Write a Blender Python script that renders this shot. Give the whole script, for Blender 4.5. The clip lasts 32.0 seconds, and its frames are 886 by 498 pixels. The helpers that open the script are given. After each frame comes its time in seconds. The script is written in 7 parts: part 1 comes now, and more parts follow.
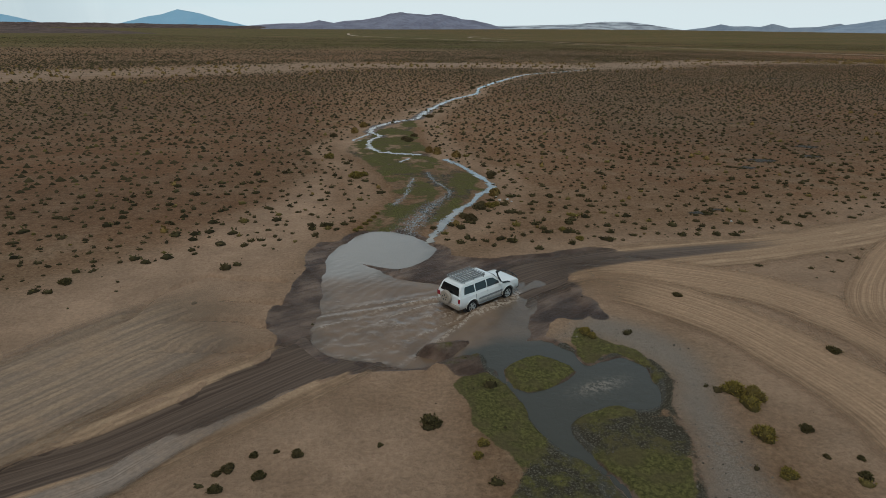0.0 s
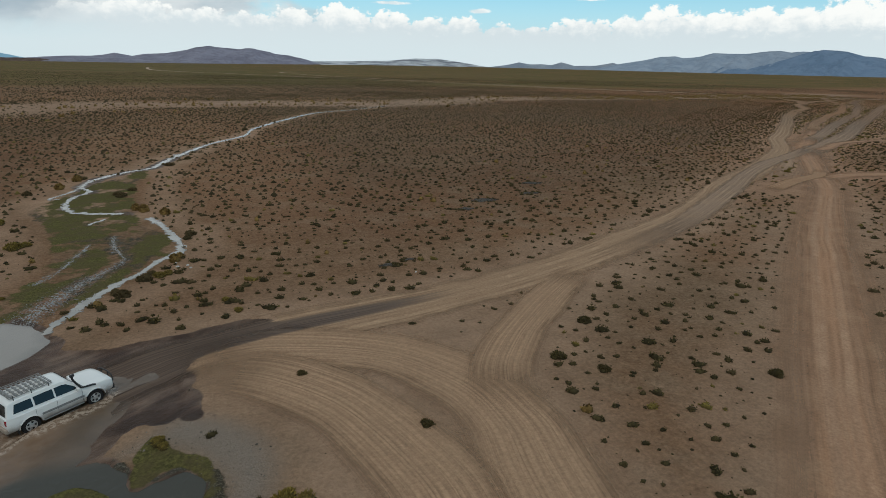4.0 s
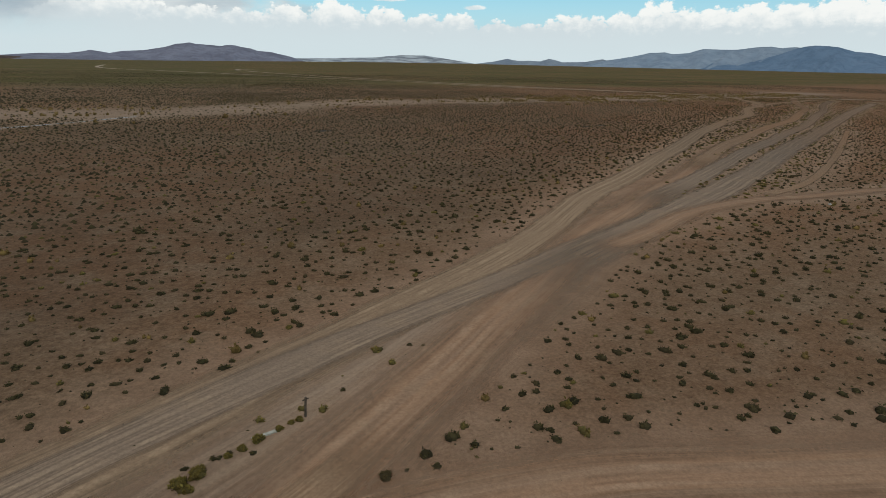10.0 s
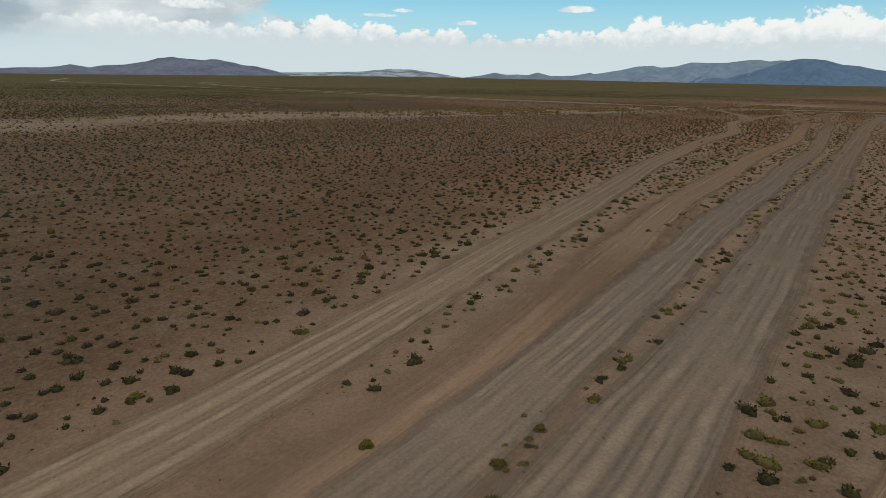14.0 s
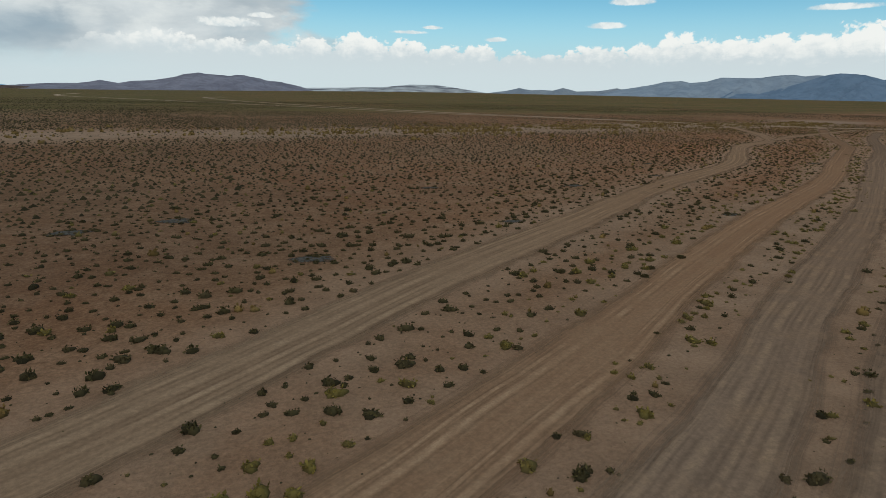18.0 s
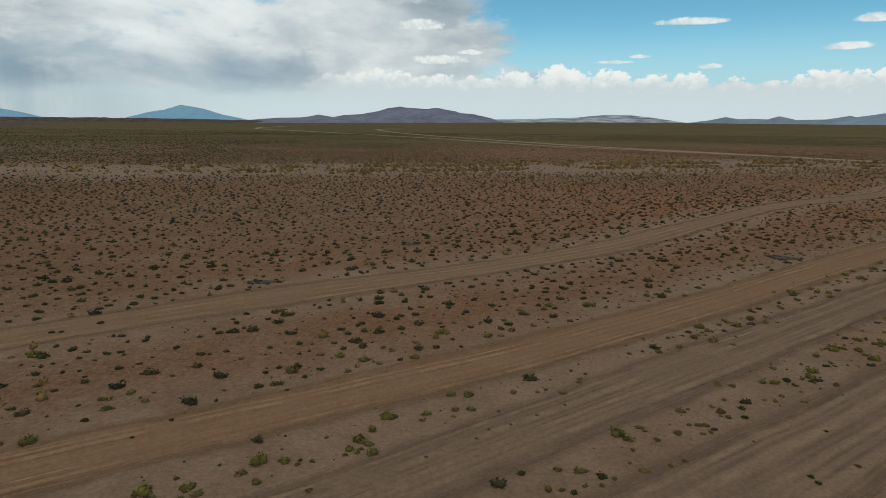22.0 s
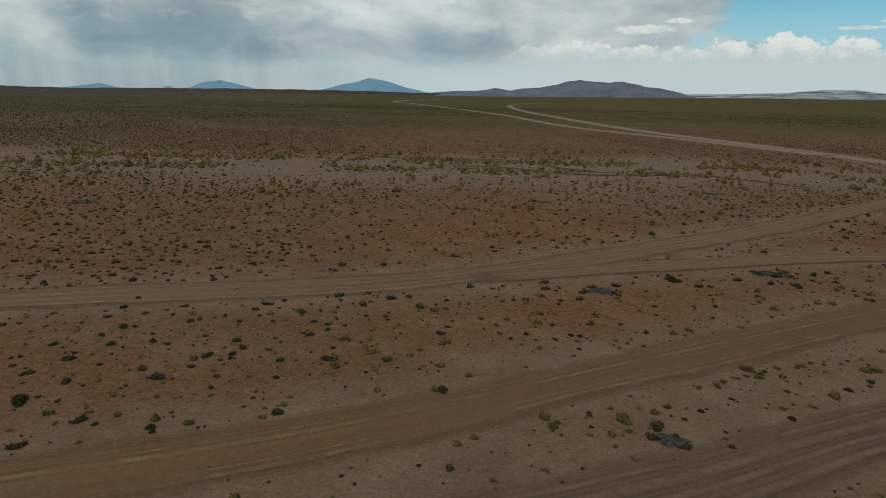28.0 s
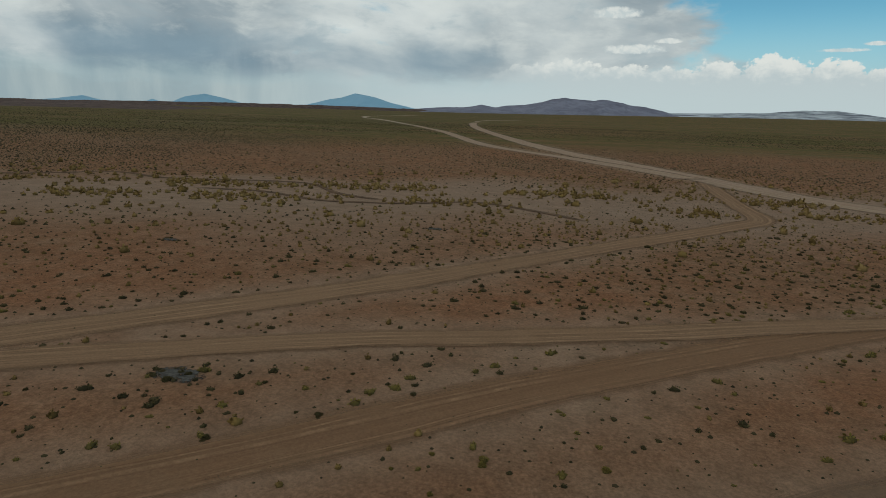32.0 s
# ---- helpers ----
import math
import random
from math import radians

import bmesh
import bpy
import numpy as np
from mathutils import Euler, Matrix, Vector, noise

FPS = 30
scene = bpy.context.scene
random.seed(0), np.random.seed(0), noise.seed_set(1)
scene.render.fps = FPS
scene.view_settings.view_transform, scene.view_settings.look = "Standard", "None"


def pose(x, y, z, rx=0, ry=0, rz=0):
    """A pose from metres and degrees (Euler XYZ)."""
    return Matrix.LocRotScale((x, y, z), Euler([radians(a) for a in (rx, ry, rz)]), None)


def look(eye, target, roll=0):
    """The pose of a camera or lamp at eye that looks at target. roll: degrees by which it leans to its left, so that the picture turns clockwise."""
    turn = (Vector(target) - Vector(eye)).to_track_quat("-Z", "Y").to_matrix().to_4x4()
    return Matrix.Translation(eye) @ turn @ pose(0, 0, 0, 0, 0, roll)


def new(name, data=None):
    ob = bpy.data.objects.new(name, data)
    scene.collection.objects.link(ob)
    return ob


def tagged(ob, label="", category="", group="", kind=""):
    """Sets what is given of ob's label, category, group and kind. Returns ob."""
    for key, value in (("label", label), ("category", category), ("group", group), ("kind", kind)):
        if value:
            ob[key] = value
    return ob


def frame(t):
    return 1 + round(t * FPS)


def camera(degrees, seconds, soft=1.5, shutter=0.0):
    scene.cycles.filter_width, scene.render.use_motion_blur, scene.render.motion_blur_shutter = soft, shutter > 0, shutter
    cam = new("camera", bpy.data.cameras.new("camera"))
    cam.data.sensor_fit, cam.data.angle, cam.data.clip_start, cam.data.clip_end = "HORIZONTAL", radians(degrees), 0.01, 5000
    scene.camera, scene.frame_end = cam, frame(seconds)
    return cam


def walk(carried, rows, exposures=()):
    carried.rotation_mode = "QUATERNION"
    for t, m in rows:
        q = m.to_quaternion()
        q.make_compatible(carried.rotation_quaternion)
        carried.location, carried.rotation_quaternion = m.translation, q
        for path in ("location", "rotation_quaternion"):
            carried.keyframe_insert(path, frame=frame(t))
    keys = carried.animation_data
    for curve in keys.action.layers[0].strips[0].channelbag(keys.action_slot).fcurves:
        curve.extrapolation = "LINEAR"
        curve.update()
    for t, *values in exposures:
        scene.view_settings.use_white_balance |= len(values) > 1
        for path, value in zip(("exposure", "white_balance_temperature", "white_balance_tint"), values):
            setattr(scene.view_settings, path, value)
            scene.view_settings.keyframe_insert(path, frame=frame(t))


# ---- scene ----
# ---------------------------------------------------------------- camera
PATH = [
    (0.0, -0.00, 0.00, 13.11, 69.83, -0.95, -6.98),
    (0.5, 4.20, 1.02, 13.32, 69.49, -1.29, 0.17),
    (1.0, 4.99, 1.52, 13.44, 69.61, -1.52, 0.44),
    (1.5, 5.15, 1.78, 13.51, 69.95, -1.58, -2.31),
    (2.0, 6.36, 1.85, 13.75, 70.04, -1.64, -4.70),
    (2.5, 8.48, 1.76, 14.05, 70.41, -1.66, -7.20),
    (3.0, 9.70, 1.52, 14.23, 71.38, -1.45, -12.60),
    (3.5, 9.82, 1.17, 14.25, 72.43, -1.52, -19.83),
    (4.0, 11.77, 0.47, 14.54, 73.26, -1.42, -23.64),
    (4.5, 15.91, -0.59, 15.37, 73.43, -1.30, -23.98),
    (5.0, 21.56, 0.36, 15.90, 73.74, -1.23, -25.22),
    (5.5, 30.79, 3.96, 16.36, 73.74, -1.23, -25.27),
    (6.0, 41.13, 8.74, 16.71, 73.54, -1.23, -24.84),
    (6.5, 50.14, 13.19, 16.94, 73.26, -1.21, -24.64),
    (7.0, 57.26, 16.64, 17.23, 73.08, -1.15, -24.88),
    (7.5, 65.18, 20.79, 17.25, 72.69, -1.10, -24.96),
    (8.0, 72.81, 24.69, 17.04, 72.64, -1.15, -24.85),
    (8.5, 80.39, 28.73, 16.94, 72.62, -1.14, -24.63),
    (9.0, 88.08, 33.29, 16.72, 72.74, -1.15, -24.40),
    (9.5, 96.19, 38.92, 16.18, 72.97, -1.25, -24.20),
    (10.0, 103.89, 44.54, 15.89, 72.99, -1.30, -24.09),
    (10.5, 111.95, 51.14, 15.59, 72.84, -1.33, -24.12),
    (11.0, 119.25, 56.70, 15.11, 73.01, -1.39, -24.13),
    (11.5, 126.93, 62.86, 14.73, 73.39, -1.34, -24.23),
    (12.0, 134.55, 68.91, 14.29, 73.78, -1.30, -24.23),
    (12.5, 141.92, 75.56, 14.05, 73.74, -1.28, -24.82),
    (13.0, 149.64, 81.88, 13.70, 73.80, -1.17, -25.20),
    (13.5, 157.69, 87.76, 13.51, 73.90, -1.08, -25.27),
    (14.0, 166.20, 93.63, 12.84, 74.30, -1.18, -24.83),
    (14.5, 171.29, 99.00, 12.06, 74.68, -1.37, -24.58),
    (15.0, 178.49, 104.87, 11.58, 74.91, -1.43, -24.38),
    (15.5, 186.26, 110.98, 11.45, 74.91, -1.39, -24.45),
    (16.0, 194.19, 116.96, 11.50, 74.86, -1.30, -24.73),
    (16.5, 201.90, 122.45, 11.56, 74.92, -1.24, -25.15),
    (17.0, 209.67, 127.77, 11.52, 75.02, -1.16, -25.50),
    (17.5, 216.86, 132.69, 11.54, 75.28, -1.17, -26.12),
    (18.0, 227.31, 136.23, 11.49, 75.67, -1.21, -22.12),
    (18.5, 237.98, 140.22, 11.53, 75.86, -1.17, -17.57),
    (19.0, 248.41, 144.42, 11.71, 75.92, -1.13, -13.51),
    (19.5, 258.55, 147.97, 11.98, 76.09, -1.00, -10.50),
    (20.0, 268.18, 151.31, 12.01, 76.43, -0.97, -8.44),
    (20.5, 278.01, 154.60, 12.10, 76.77, -0.85, -6.61),
    (21.0, 287.93, 157.68, 12.30, 77.20, -0.97, -4.97),
    (21.5, 297.28, 161.12, 12.41, 77.75, -1.00, -3.86),
    (22.0, 307.04, 165.64, 12.47, 78.20, -0.81, -3.46),
    (22.5, 317.10, 170.66, 12.55, 78.42, -0.71, -1.88),
    (23.0, 326.30, 175.54, 12.55, 78.72, -0.80, -0.71),
    (23.5, 334.88, 179.78, 12.90, 78.96, -0.98, -0.12),
    (24.0, 343.85, 186.72, 13.01, 78.88, -0.95, 0.66),
    (24.5, 352.80, 192.91, 13.44, 78.53, -0.78, 1.63),
    (25.0, 362.17, 198.89, 13.87, 78.20, -0.71, 2.44),
    (25.5, 371.98, 204.12, 14.46, 77.69, -0.73, 3.34),
    (26.0, 381.66, 209.20, 14.97, 77.13, -0.80, 4.61),
    (26.5, 390.64, 214.74, 15.20, 76.65, -0.92, 6.54),
    (27.0, 398.97, 220.82, 15.22, 76.19, -0.94, 8.59),
    (27.5, 407.52, 226.67, 15.20, 75.86, -1.19, 11.28),
    (28.0, 415.81, 232.38, 15.37, 75.44, -1.40, 14.59),
    (28.5, 424.31, 238.02, 15.69, 75.00, -1.50, 18.96),
    (29.0, 432.49, 243.72, 15.81, 74.66, -1.72, 24.01),
    (29.5, 440.72, 250.25, 15.83, 74.50, -1.65, 29.20),
    (30.0, 447.45, 255.44, 16.01, 74.52, -1.53, 32.23),
    (30.5, 450.59, 257.58, 16.11, 74.95, -1.68, 29.09),
    (31.0, 450.57, 257.69, 16.07, 75.73, -1.90, 20.99),
    (31.5, 451.59, 259.04, 15.91, 76.62, -1.99, 15.03),
    (32.0, 455.71, 262.23, 16.23, 76.95, -2.02, 13.86),
]
cam = camera(73.8, 32.0, soft=0.8)
walk(cam, [(t, pose(*p)) for t, *p in PATH], exposures=[(0.0, 0.02, 6500, 6), (4.0, 0.01, 6500, 6), (10.0, -0.07, 6500, 6), (19.0, -0.13, 6500, 5), (23.0, -0.16, 6500, 4), (26.0, -0.24, 6500, 3), (28.0, -0.40, 6500, 2), (30.0, -0.33, 6500, 2), (32.0, -0.41, 6500, 2)])

# ---------------------------------------------------------------- node helpers


def link(tree, a, b):
    tree.links.new(a, b)


def node(tree, kind, **values):
    """A node; values set its inputs, by name or by position as i0, i1..."""
    n = tree.nodes.new(kind)
    for key, v in values.items():
        s = n.inputs[int(key[1:])] if key[0] == "i" and key[1:].isdigit() else n.inputs[key.replace("_", " ")]
        if isinstance(v, bpy.types.NodeSocket):
            tree.links.new(v, s)
        else:
            s.default_value = v
    return n


def calc(tree, op, a, b=0.0, c=0.0):
    n = tree.nodes.new("ShaderNodeMath")
    n.operation = op
    for s, v in zip(n.inputs, (a, b, c)):
        if isinstance(v, bpy.types.NodeSocket):
            tree.links.new(v, s)
        else:
            s.default_value = v
    return n.outputs[0]


def fade(tree, value, lo, hi, a=0.0, b=1.0):
    """Smooth step of value from lo..hi to a..b."""
    n = node(tree, "ShaderNodeMapRange", Value=value)
    n.interpolation_type = "SMOOTHSTEP"
    n.inputs["From Min"].default_value, n.inputs["From Max"].default_value = lo, hi
    n.inputs["To Min"].default_value, n.inputs["To Max"].default_value = a, b
    return n.outputs["Result"]


def blend(tree, fac, a, b, how="MIX"):
    n = tree.nodes.new("ShaderNodeMix")
    n.data_type, n.blend_type = "RGBA", how
    for s, v in ((n.inputs[0], fac), (n.inputs[6], a), (n.inputs[7], b)):
        if isinstance(v, bpy.types.NodeSocket):
            tree.links.new(v, s)
        else:
            s.default_value = v if isinstance(v, float) else (*v, 1.0)[:4]
    return n.outputs[2]


def noise_of(tree, vector, scale, detail=4.0, rough=0.55, distort=0.0):
    n = node(tree, "ShaderNodeTexNoise", Scale=scale, Detail=detail, Roughness=rough, Distortion=distort)
    if vector is not None:
        tree.links.new(vector, n.inputs["Vector"])
    return n.outputs["Fac"]


# ---------------------------------------------------------------- sky and sun
SUN_EL, SUN_AZ = radians(58), radians(200)
world = bpy.data.worlds.new("sky")
scene.world = world
world.use_nodes = True
wt = world.node_tree
wt.nodes.clear()
direction = node(wt, "ShaderNodeTexCoord").outputs["Generated"]
sep = node(wt, "ShaderNodeSeparateXYZ", Vector=direction)
az = calc(wt, "ARCTAN2", calc(wt, "MULTIPLY", sep.outputs[0], -1.0), sep.outputs[1])
el = calc(wt, "ARCSINE", sep.outputs[2])
blue = node(wt, "ShaderNodeTexSky")
blue.sky_type, blue.sun_disc, blue.sun_elevation, blue.sun_rotation = "NISHITA", False, SUN_EL, SUN_AZ
blue.altitude, blue.air_density, blue.dust_density = 3800.0, 1.1, 0.6
link(wt, direction, blue.inputs["Vector"])
clear = blend(wt, 1.0, blue.outputs[0], (0.085, 0.135, 0.125), "MULTIPLY")
clear = blend(wt, fade(wt, el, 0.17, 0.03), clear, (0.50, 0.70, 0.79))
# the cloud deck, spread on a flat layer high over the plain
deck = node(wt, "ShaderNodeCombineXYZ", X=calc(wt, "MULTIPLY", az, 4.6), Y=calc(wt, "MULTIPLY", el, 10.5), Z=3.7)
n_deck = noise_of(wt, deck.outputs[0], 0.85, 9.0, 0.56, 0.3)
n_fine = noise_of(wt, deck.outputs[0], 2.6, 8.0, 0.6, 0.2)
side = fade(wt, az, -0.42, 0.22, -0.20, 0.22)
cover = fade(wt, calc(wt, "ADD", calc(wt, "ADD", n_deck, side), fade(wt, el, 0.23, 0.36, 0.0, 0.40)), 0.47, 0.60)
cover = calc(wt, "MULTIPLY", cover, fade(wt, calc(wt, "ADD", el, calc(wt, "MULTIPLY", calc(wt, "SUBTRACT", n_fine, 0.5), 0.05)), 0.022, 0.062))
# rain falling from the deck low in the west, with a bright break beside it
curtain = node(wt, "ShaderNodeCombineXYZ", X=calc(wt, "MULTIPLY", az, 13.0), Y=calc(wt, "MULTIPLY", el, 3.0), Z=5.0)
n_rain = noise_of(wt, curtain.outputs[0], 1.0, 6.0, 0.55, 0.3)
az_w = calc(wt, "ADD", az, calc(wt, "MULTIPLY", calc(wt, "SUBTRACT", n_deck, 0.5), 0.3))
el_w = calc(wt, "ADD", el, calc(wt, "MULTIPLY", calc(wt, "SUBTRACT", n_fine, 0.5), 0.035))
rain = calc(wt, "MULTIPLY", calc(wt, "MULTIPLY", fade(wt, az_w, 0.34, 0.58), fade(wt, az_w, 0.86, 0.74)), calc(wt, "MULTIPLY", fade(wt, el_w, 0.022, 0.055), fade(wt, el_w, 0.125, 0.060)))
rain = calc(wt, "MULTIPLY", rain, fade(wt, n_rain, 0.30, 0.62, 0.35, 1.0))
storm = calc(wt, "MULTIPLY", fade(wt, az_w, 0.98, 1.20), fade(wt, el, 0.30, 0.10))
bright = calc(wt, "MULTIPLY", fade(wt, az_w, 0.78, 0.88), fade(wt, az_w, 1.08, 1.00))
tone = calc(wt, "SUBTRACT", calc(wt, "ADD", calc(wt, "MULTIPLY", rain, 0.30), calc(wt, "MULTIPLY", storm, 0.58)), calc(wt, "ADD", calc(wt, "MULTIPLY", bright, 0.20), fade(wt, az, 0.25, 0.65, 0.03, -0.05)))
shade = fade(wt, calc(wt, "ADD", noise_of(wt, deck.outputs[0], 0.80, 6.0, 0.50, 0.4), tone), 0.24, 0.82)
deck_col = blend(wt, shade, (0.91, 0.94, 0.96), (0.205, 0.285, 0.365))
deck_col = blend(wt, fade(wt, calc(wt, "SUBTRACT", n_fine, calc(wt, "MULTIPLY", calc(wt, "ADD", rain, storm), 0.10)), 0.46, 0.70, 0.0, 0.50), deck_col, (0.90, 0.92, 0.92))
deck_col = blend(wt, fade(wt, n_fine, 0.48, 0.30, 0.0, 0.45), deck_col, (0.42, 0.53, 0.61))
belly = calc(wt, "MULTIPLY", calc(wt, "MULTIPLY", fade(wt, az_w, 0.06, 0.34), fade(wt, az_w, 0.92, 0.78)), calc(wt, "MULTIPLY", fade(wt, el_w, 0.128, 0.085), fade(wt, el_w, 0.034, 0.056)))
deck_col = blend(wt, calc(wt, "MULTIPLY", belly, fade(wt, n_deck, 0.34, 0.62, 0.35, 0.85)), deck_col, (0.31, 0.42, 0.52))
# out of view overhead the deck is toned grey to dim the ground
deck_col = blend(wt, fade(wt, el, 0.23, 0.42), deck_col, blend(wt, 1.0, deck_col, (0.52, 0.60, 0.68), "MULTIPLY"))
# heaped clouds standing along the skyline: (bearing, half width, top), in degrees
HEAPS = [(6.0, 3.0, 4.6), (2.0, 3.0, 5.0), (-2.5, 3.0, 4.7), (-6.4, 2.4, 4.5), (-10.2, 2.2, 5.2), (-14.4, 2.9, 5.5), (-18.5, 2.2, 5.2), (-22.6, 2.4, 4.6), (-25.3, 1.9, 4.8),
         (-28.8, 1.6, 4.2), (-31.8, 2.3, 4.0), (-36.2, 3.2, 4.8), (-40.4, 2.2, 5.1), (-43.6, 3.2, 5.8), (-47.2, 2.4, 5.5), (-50.3, 2.4, 5.6), (-53.2, 2.5, 5.9), (-56.4, 3.0, 6.4), (-61.0, 3.4, 5.8)]
# loose clouds above them: (bearing, elevation, half width, half height)
LOOSE = [(-25.2, 8.9, 3.5, 0.42), (-36.6, 6.45, 1.9, 0.40), (-18.8, 5.75, 1.9, 0.24), (-21.0, 6.2, 1.1, 0.22), (-26.8, 5.25, 1.2, 0.30), (-5.9, 6.65, 1.3, 0.32), (-1.4, 8.9, 2.6, 0.65),
         (-38.6, 8.4, 2.6, 0.5), (-54.5, 7.4, 3.0, 0.35), (-30.5, 11.0, 3.4, 0.7), (-3.0, 5.9, 3.6, 0.55), (-46.0, 9.6, 3.0, 0.5)]
azd, eld = calc(wt, "MULTIPLY", az, 57.2958), calc(wt, "MULTIPLY", el, 57.2958)
spot = node(wt, "ShaderNodeCombineXYZ", X=azd, Y=calc(wt, "MULTIPLY", eld, 1.25), Z=0.0).outputs[0]
lumps = node(wt, "ShaderNodeTexVoronoi", Vector=spot, Scale=0.95, Detail=3.0, Roughness=0.55, Lacunarity=2.3)
lumps.feature, lumps.normalize = "F1", True
curl = noise_of(wt, spot, 0.8, 7.0, 0.6, 0.4)
ragged_cloud = calc(wt, "SUBTRACT", calc(wt, "MULTIPLY", calc(wt, "SUBTRACT", curl, 0.5), 1.5), calc(wt, "MULTIPLY", lumps.outputs["Distance"], 1.5))


def oval(a, e, w, h, below):
    """How far inside an oval cloud a direction lies: 1 at its heart, 0 on its rim."""
    dx = calc(wt, "MULTIPLY", calc(wt, "SUBTRACT", azd, a), 1.0 / w)
    dy = calc(wt, "MULTIPLY", calc(wt, "MAXIMUM", calc(wt, "SUBTRACT", eld, e), calc(wt, "MULTIPLY", calc(wt, "SUBTRACT", e, eld), below)), 1.0 / h)
    return calc(wt, "SUBTRACT", calc(wt, "SUBTRACT", 1.0, calc(wt, "MULTIPLY", dx, dx)), calc(wt, "MULTIPLY", dy, dy))


def gathered(shapes):
    best = shapes[0]
    for shape in shapes[1:]:
        best = calc(wt, "MAXIMUM", best, shape)
    return best


pile = gathered([oval(a, 2.6, 1.3 * w, t_ - 2.5, 0.25) for a, w, t_ in HEAPS])
heap = fade(wt, calc(wt, "ADD", pile, ragged_cloud), -0.42, -0.18)
drift = gathered([oval(a, e, w, h, 1.5) for a, e, w, h in LOOSE])
drift = fade(wt, calc(wt, "ADD", drift, calc(wt, "MULTIPLY", ragged_cloud, 0.9)), -0.35, 0.35, 0.0, 0.92)
heap_shade = fade(wt, calc(wt, "ADD", calc(wt, "MULTIPLY", calc(wt, "SUBTRACT", 4.6, eld), 0.34), calc(wt, "ADD", calc(wt, "MULTIPLY", lumps.outputs["Distance"], 0.9), calc(wt, "MULTIPLY", calc(wt, "SUBTRACT", curl, 0.5), -0.9))), 0.05, 0.75)
heap_col = blend(wt, heap_shade, (0.97, 0.97, 0.965), (0.67, 0.74, 0.79))
low_col = blend(wt, fade(wt, az, 0.2, 0.7), (0.68, 0.77, 0.82), blend(wt, fade(wt, n_rain, 0.34, 0.62), (0.56, 0.63, 0.66), (0.40, 0.49, 0.55)))
sky = blend(wt, cover, clear, deck_col)
sky = blend(wt, calc(wt, "MULTIPLY", drift, fade(wt, az, 0.32, 0.10)), sky, blend(wt, fade(wt, curl, 0.40, 0.62), (0.74, 0.80, 0.84), (0.95, 0.955, 0.955)))
sky = blend(wt, calc(wt, "MULTIPLY", heap, fade(wt, az, 0.22, 0.02)), sky, heap_col)
sky = blend(wt, fade(wt, calc(wt, "ADD", el, calc(wt, "MULTIPLY", calc(wt, "SUBTRACT", n_fine, 0.5), fade(wt, az, 0.1, 0.6, 0.03, 0.075))), 0.074, 0.022, 0.0, 0.93), sky, low_col)
back = node(wt, "ShaderNodeBackground", Color=sky, Strength=1.0)
link(wt, back.outputs[0], node(wt, "ShaderNodeOutputWorld").inputs[0])

sun = bpy.data.lights.new("sun", "SUN")
sun.energy, sun.angle, sun.color = 0.8, radians(14), (1.0, 0.95, 0.88)
new("sun", sun).matrix_world = look(
    (0, 0, 60), (-math.sin(SUN_AZ) * math.cos(SUN_EL), -math.cos(SUN_AZ) * math.cos(SUN_EL), 60 - math.sin(SUN_EL)))

# ---------------------------------------------------------------- materials


def material(name, rough=0.9, metal=0.0, spec=0.3):
    m = bpy.data.materials.new(name)
    m.use_nodes = True
    t = m.node_tree
    p = t.nodes["Principled BSDF"]
    p.inputs["Roughness"].default_value, p.inputs["Metallic"].default_value = rough, metal
    p.inputs["Specular IOR Level"].default_value = spec
    return m, t, p


def bumped(t, p, height, strength, dist):
    link(t, node(t, "ShaderNodeBump", Height=height, Strength=strength, Distance=dist).outputs[0], p.inputs["Normal"])


def place_of(t):
    return node(t, "ShaderNodeNewGeometry").outputs["Position"]


def attr(t, name):
    n = t.nodes.new("ShaderNodeAttribute")
    n.attribute_name = name
    return n.outputs["Fac"]


def soil_colour(t, pos, a, b, c):
    big = noise_of(t, pos, 0.025, 5.0, 0.6)
    mid = noise_of(t, pos, 0.22, 6.0, 0.6)
    fine = noise_of(t, pos, 5.0, 6.0, 0.7)
    col = blend(t, fade(t, big, 0.38, 0.64), a, b)
    col = blend(t, fade(t, mid, 0.40, 0.72), col, c)
    grain = blend(t, fade(t, fine, 0.25, 0.75), (0.66, 0.66, 0.66), (1.27, 1.26, 1.25))
    return blend(t, 1.0, col, grain, "MULTIPLY"), fine, mid


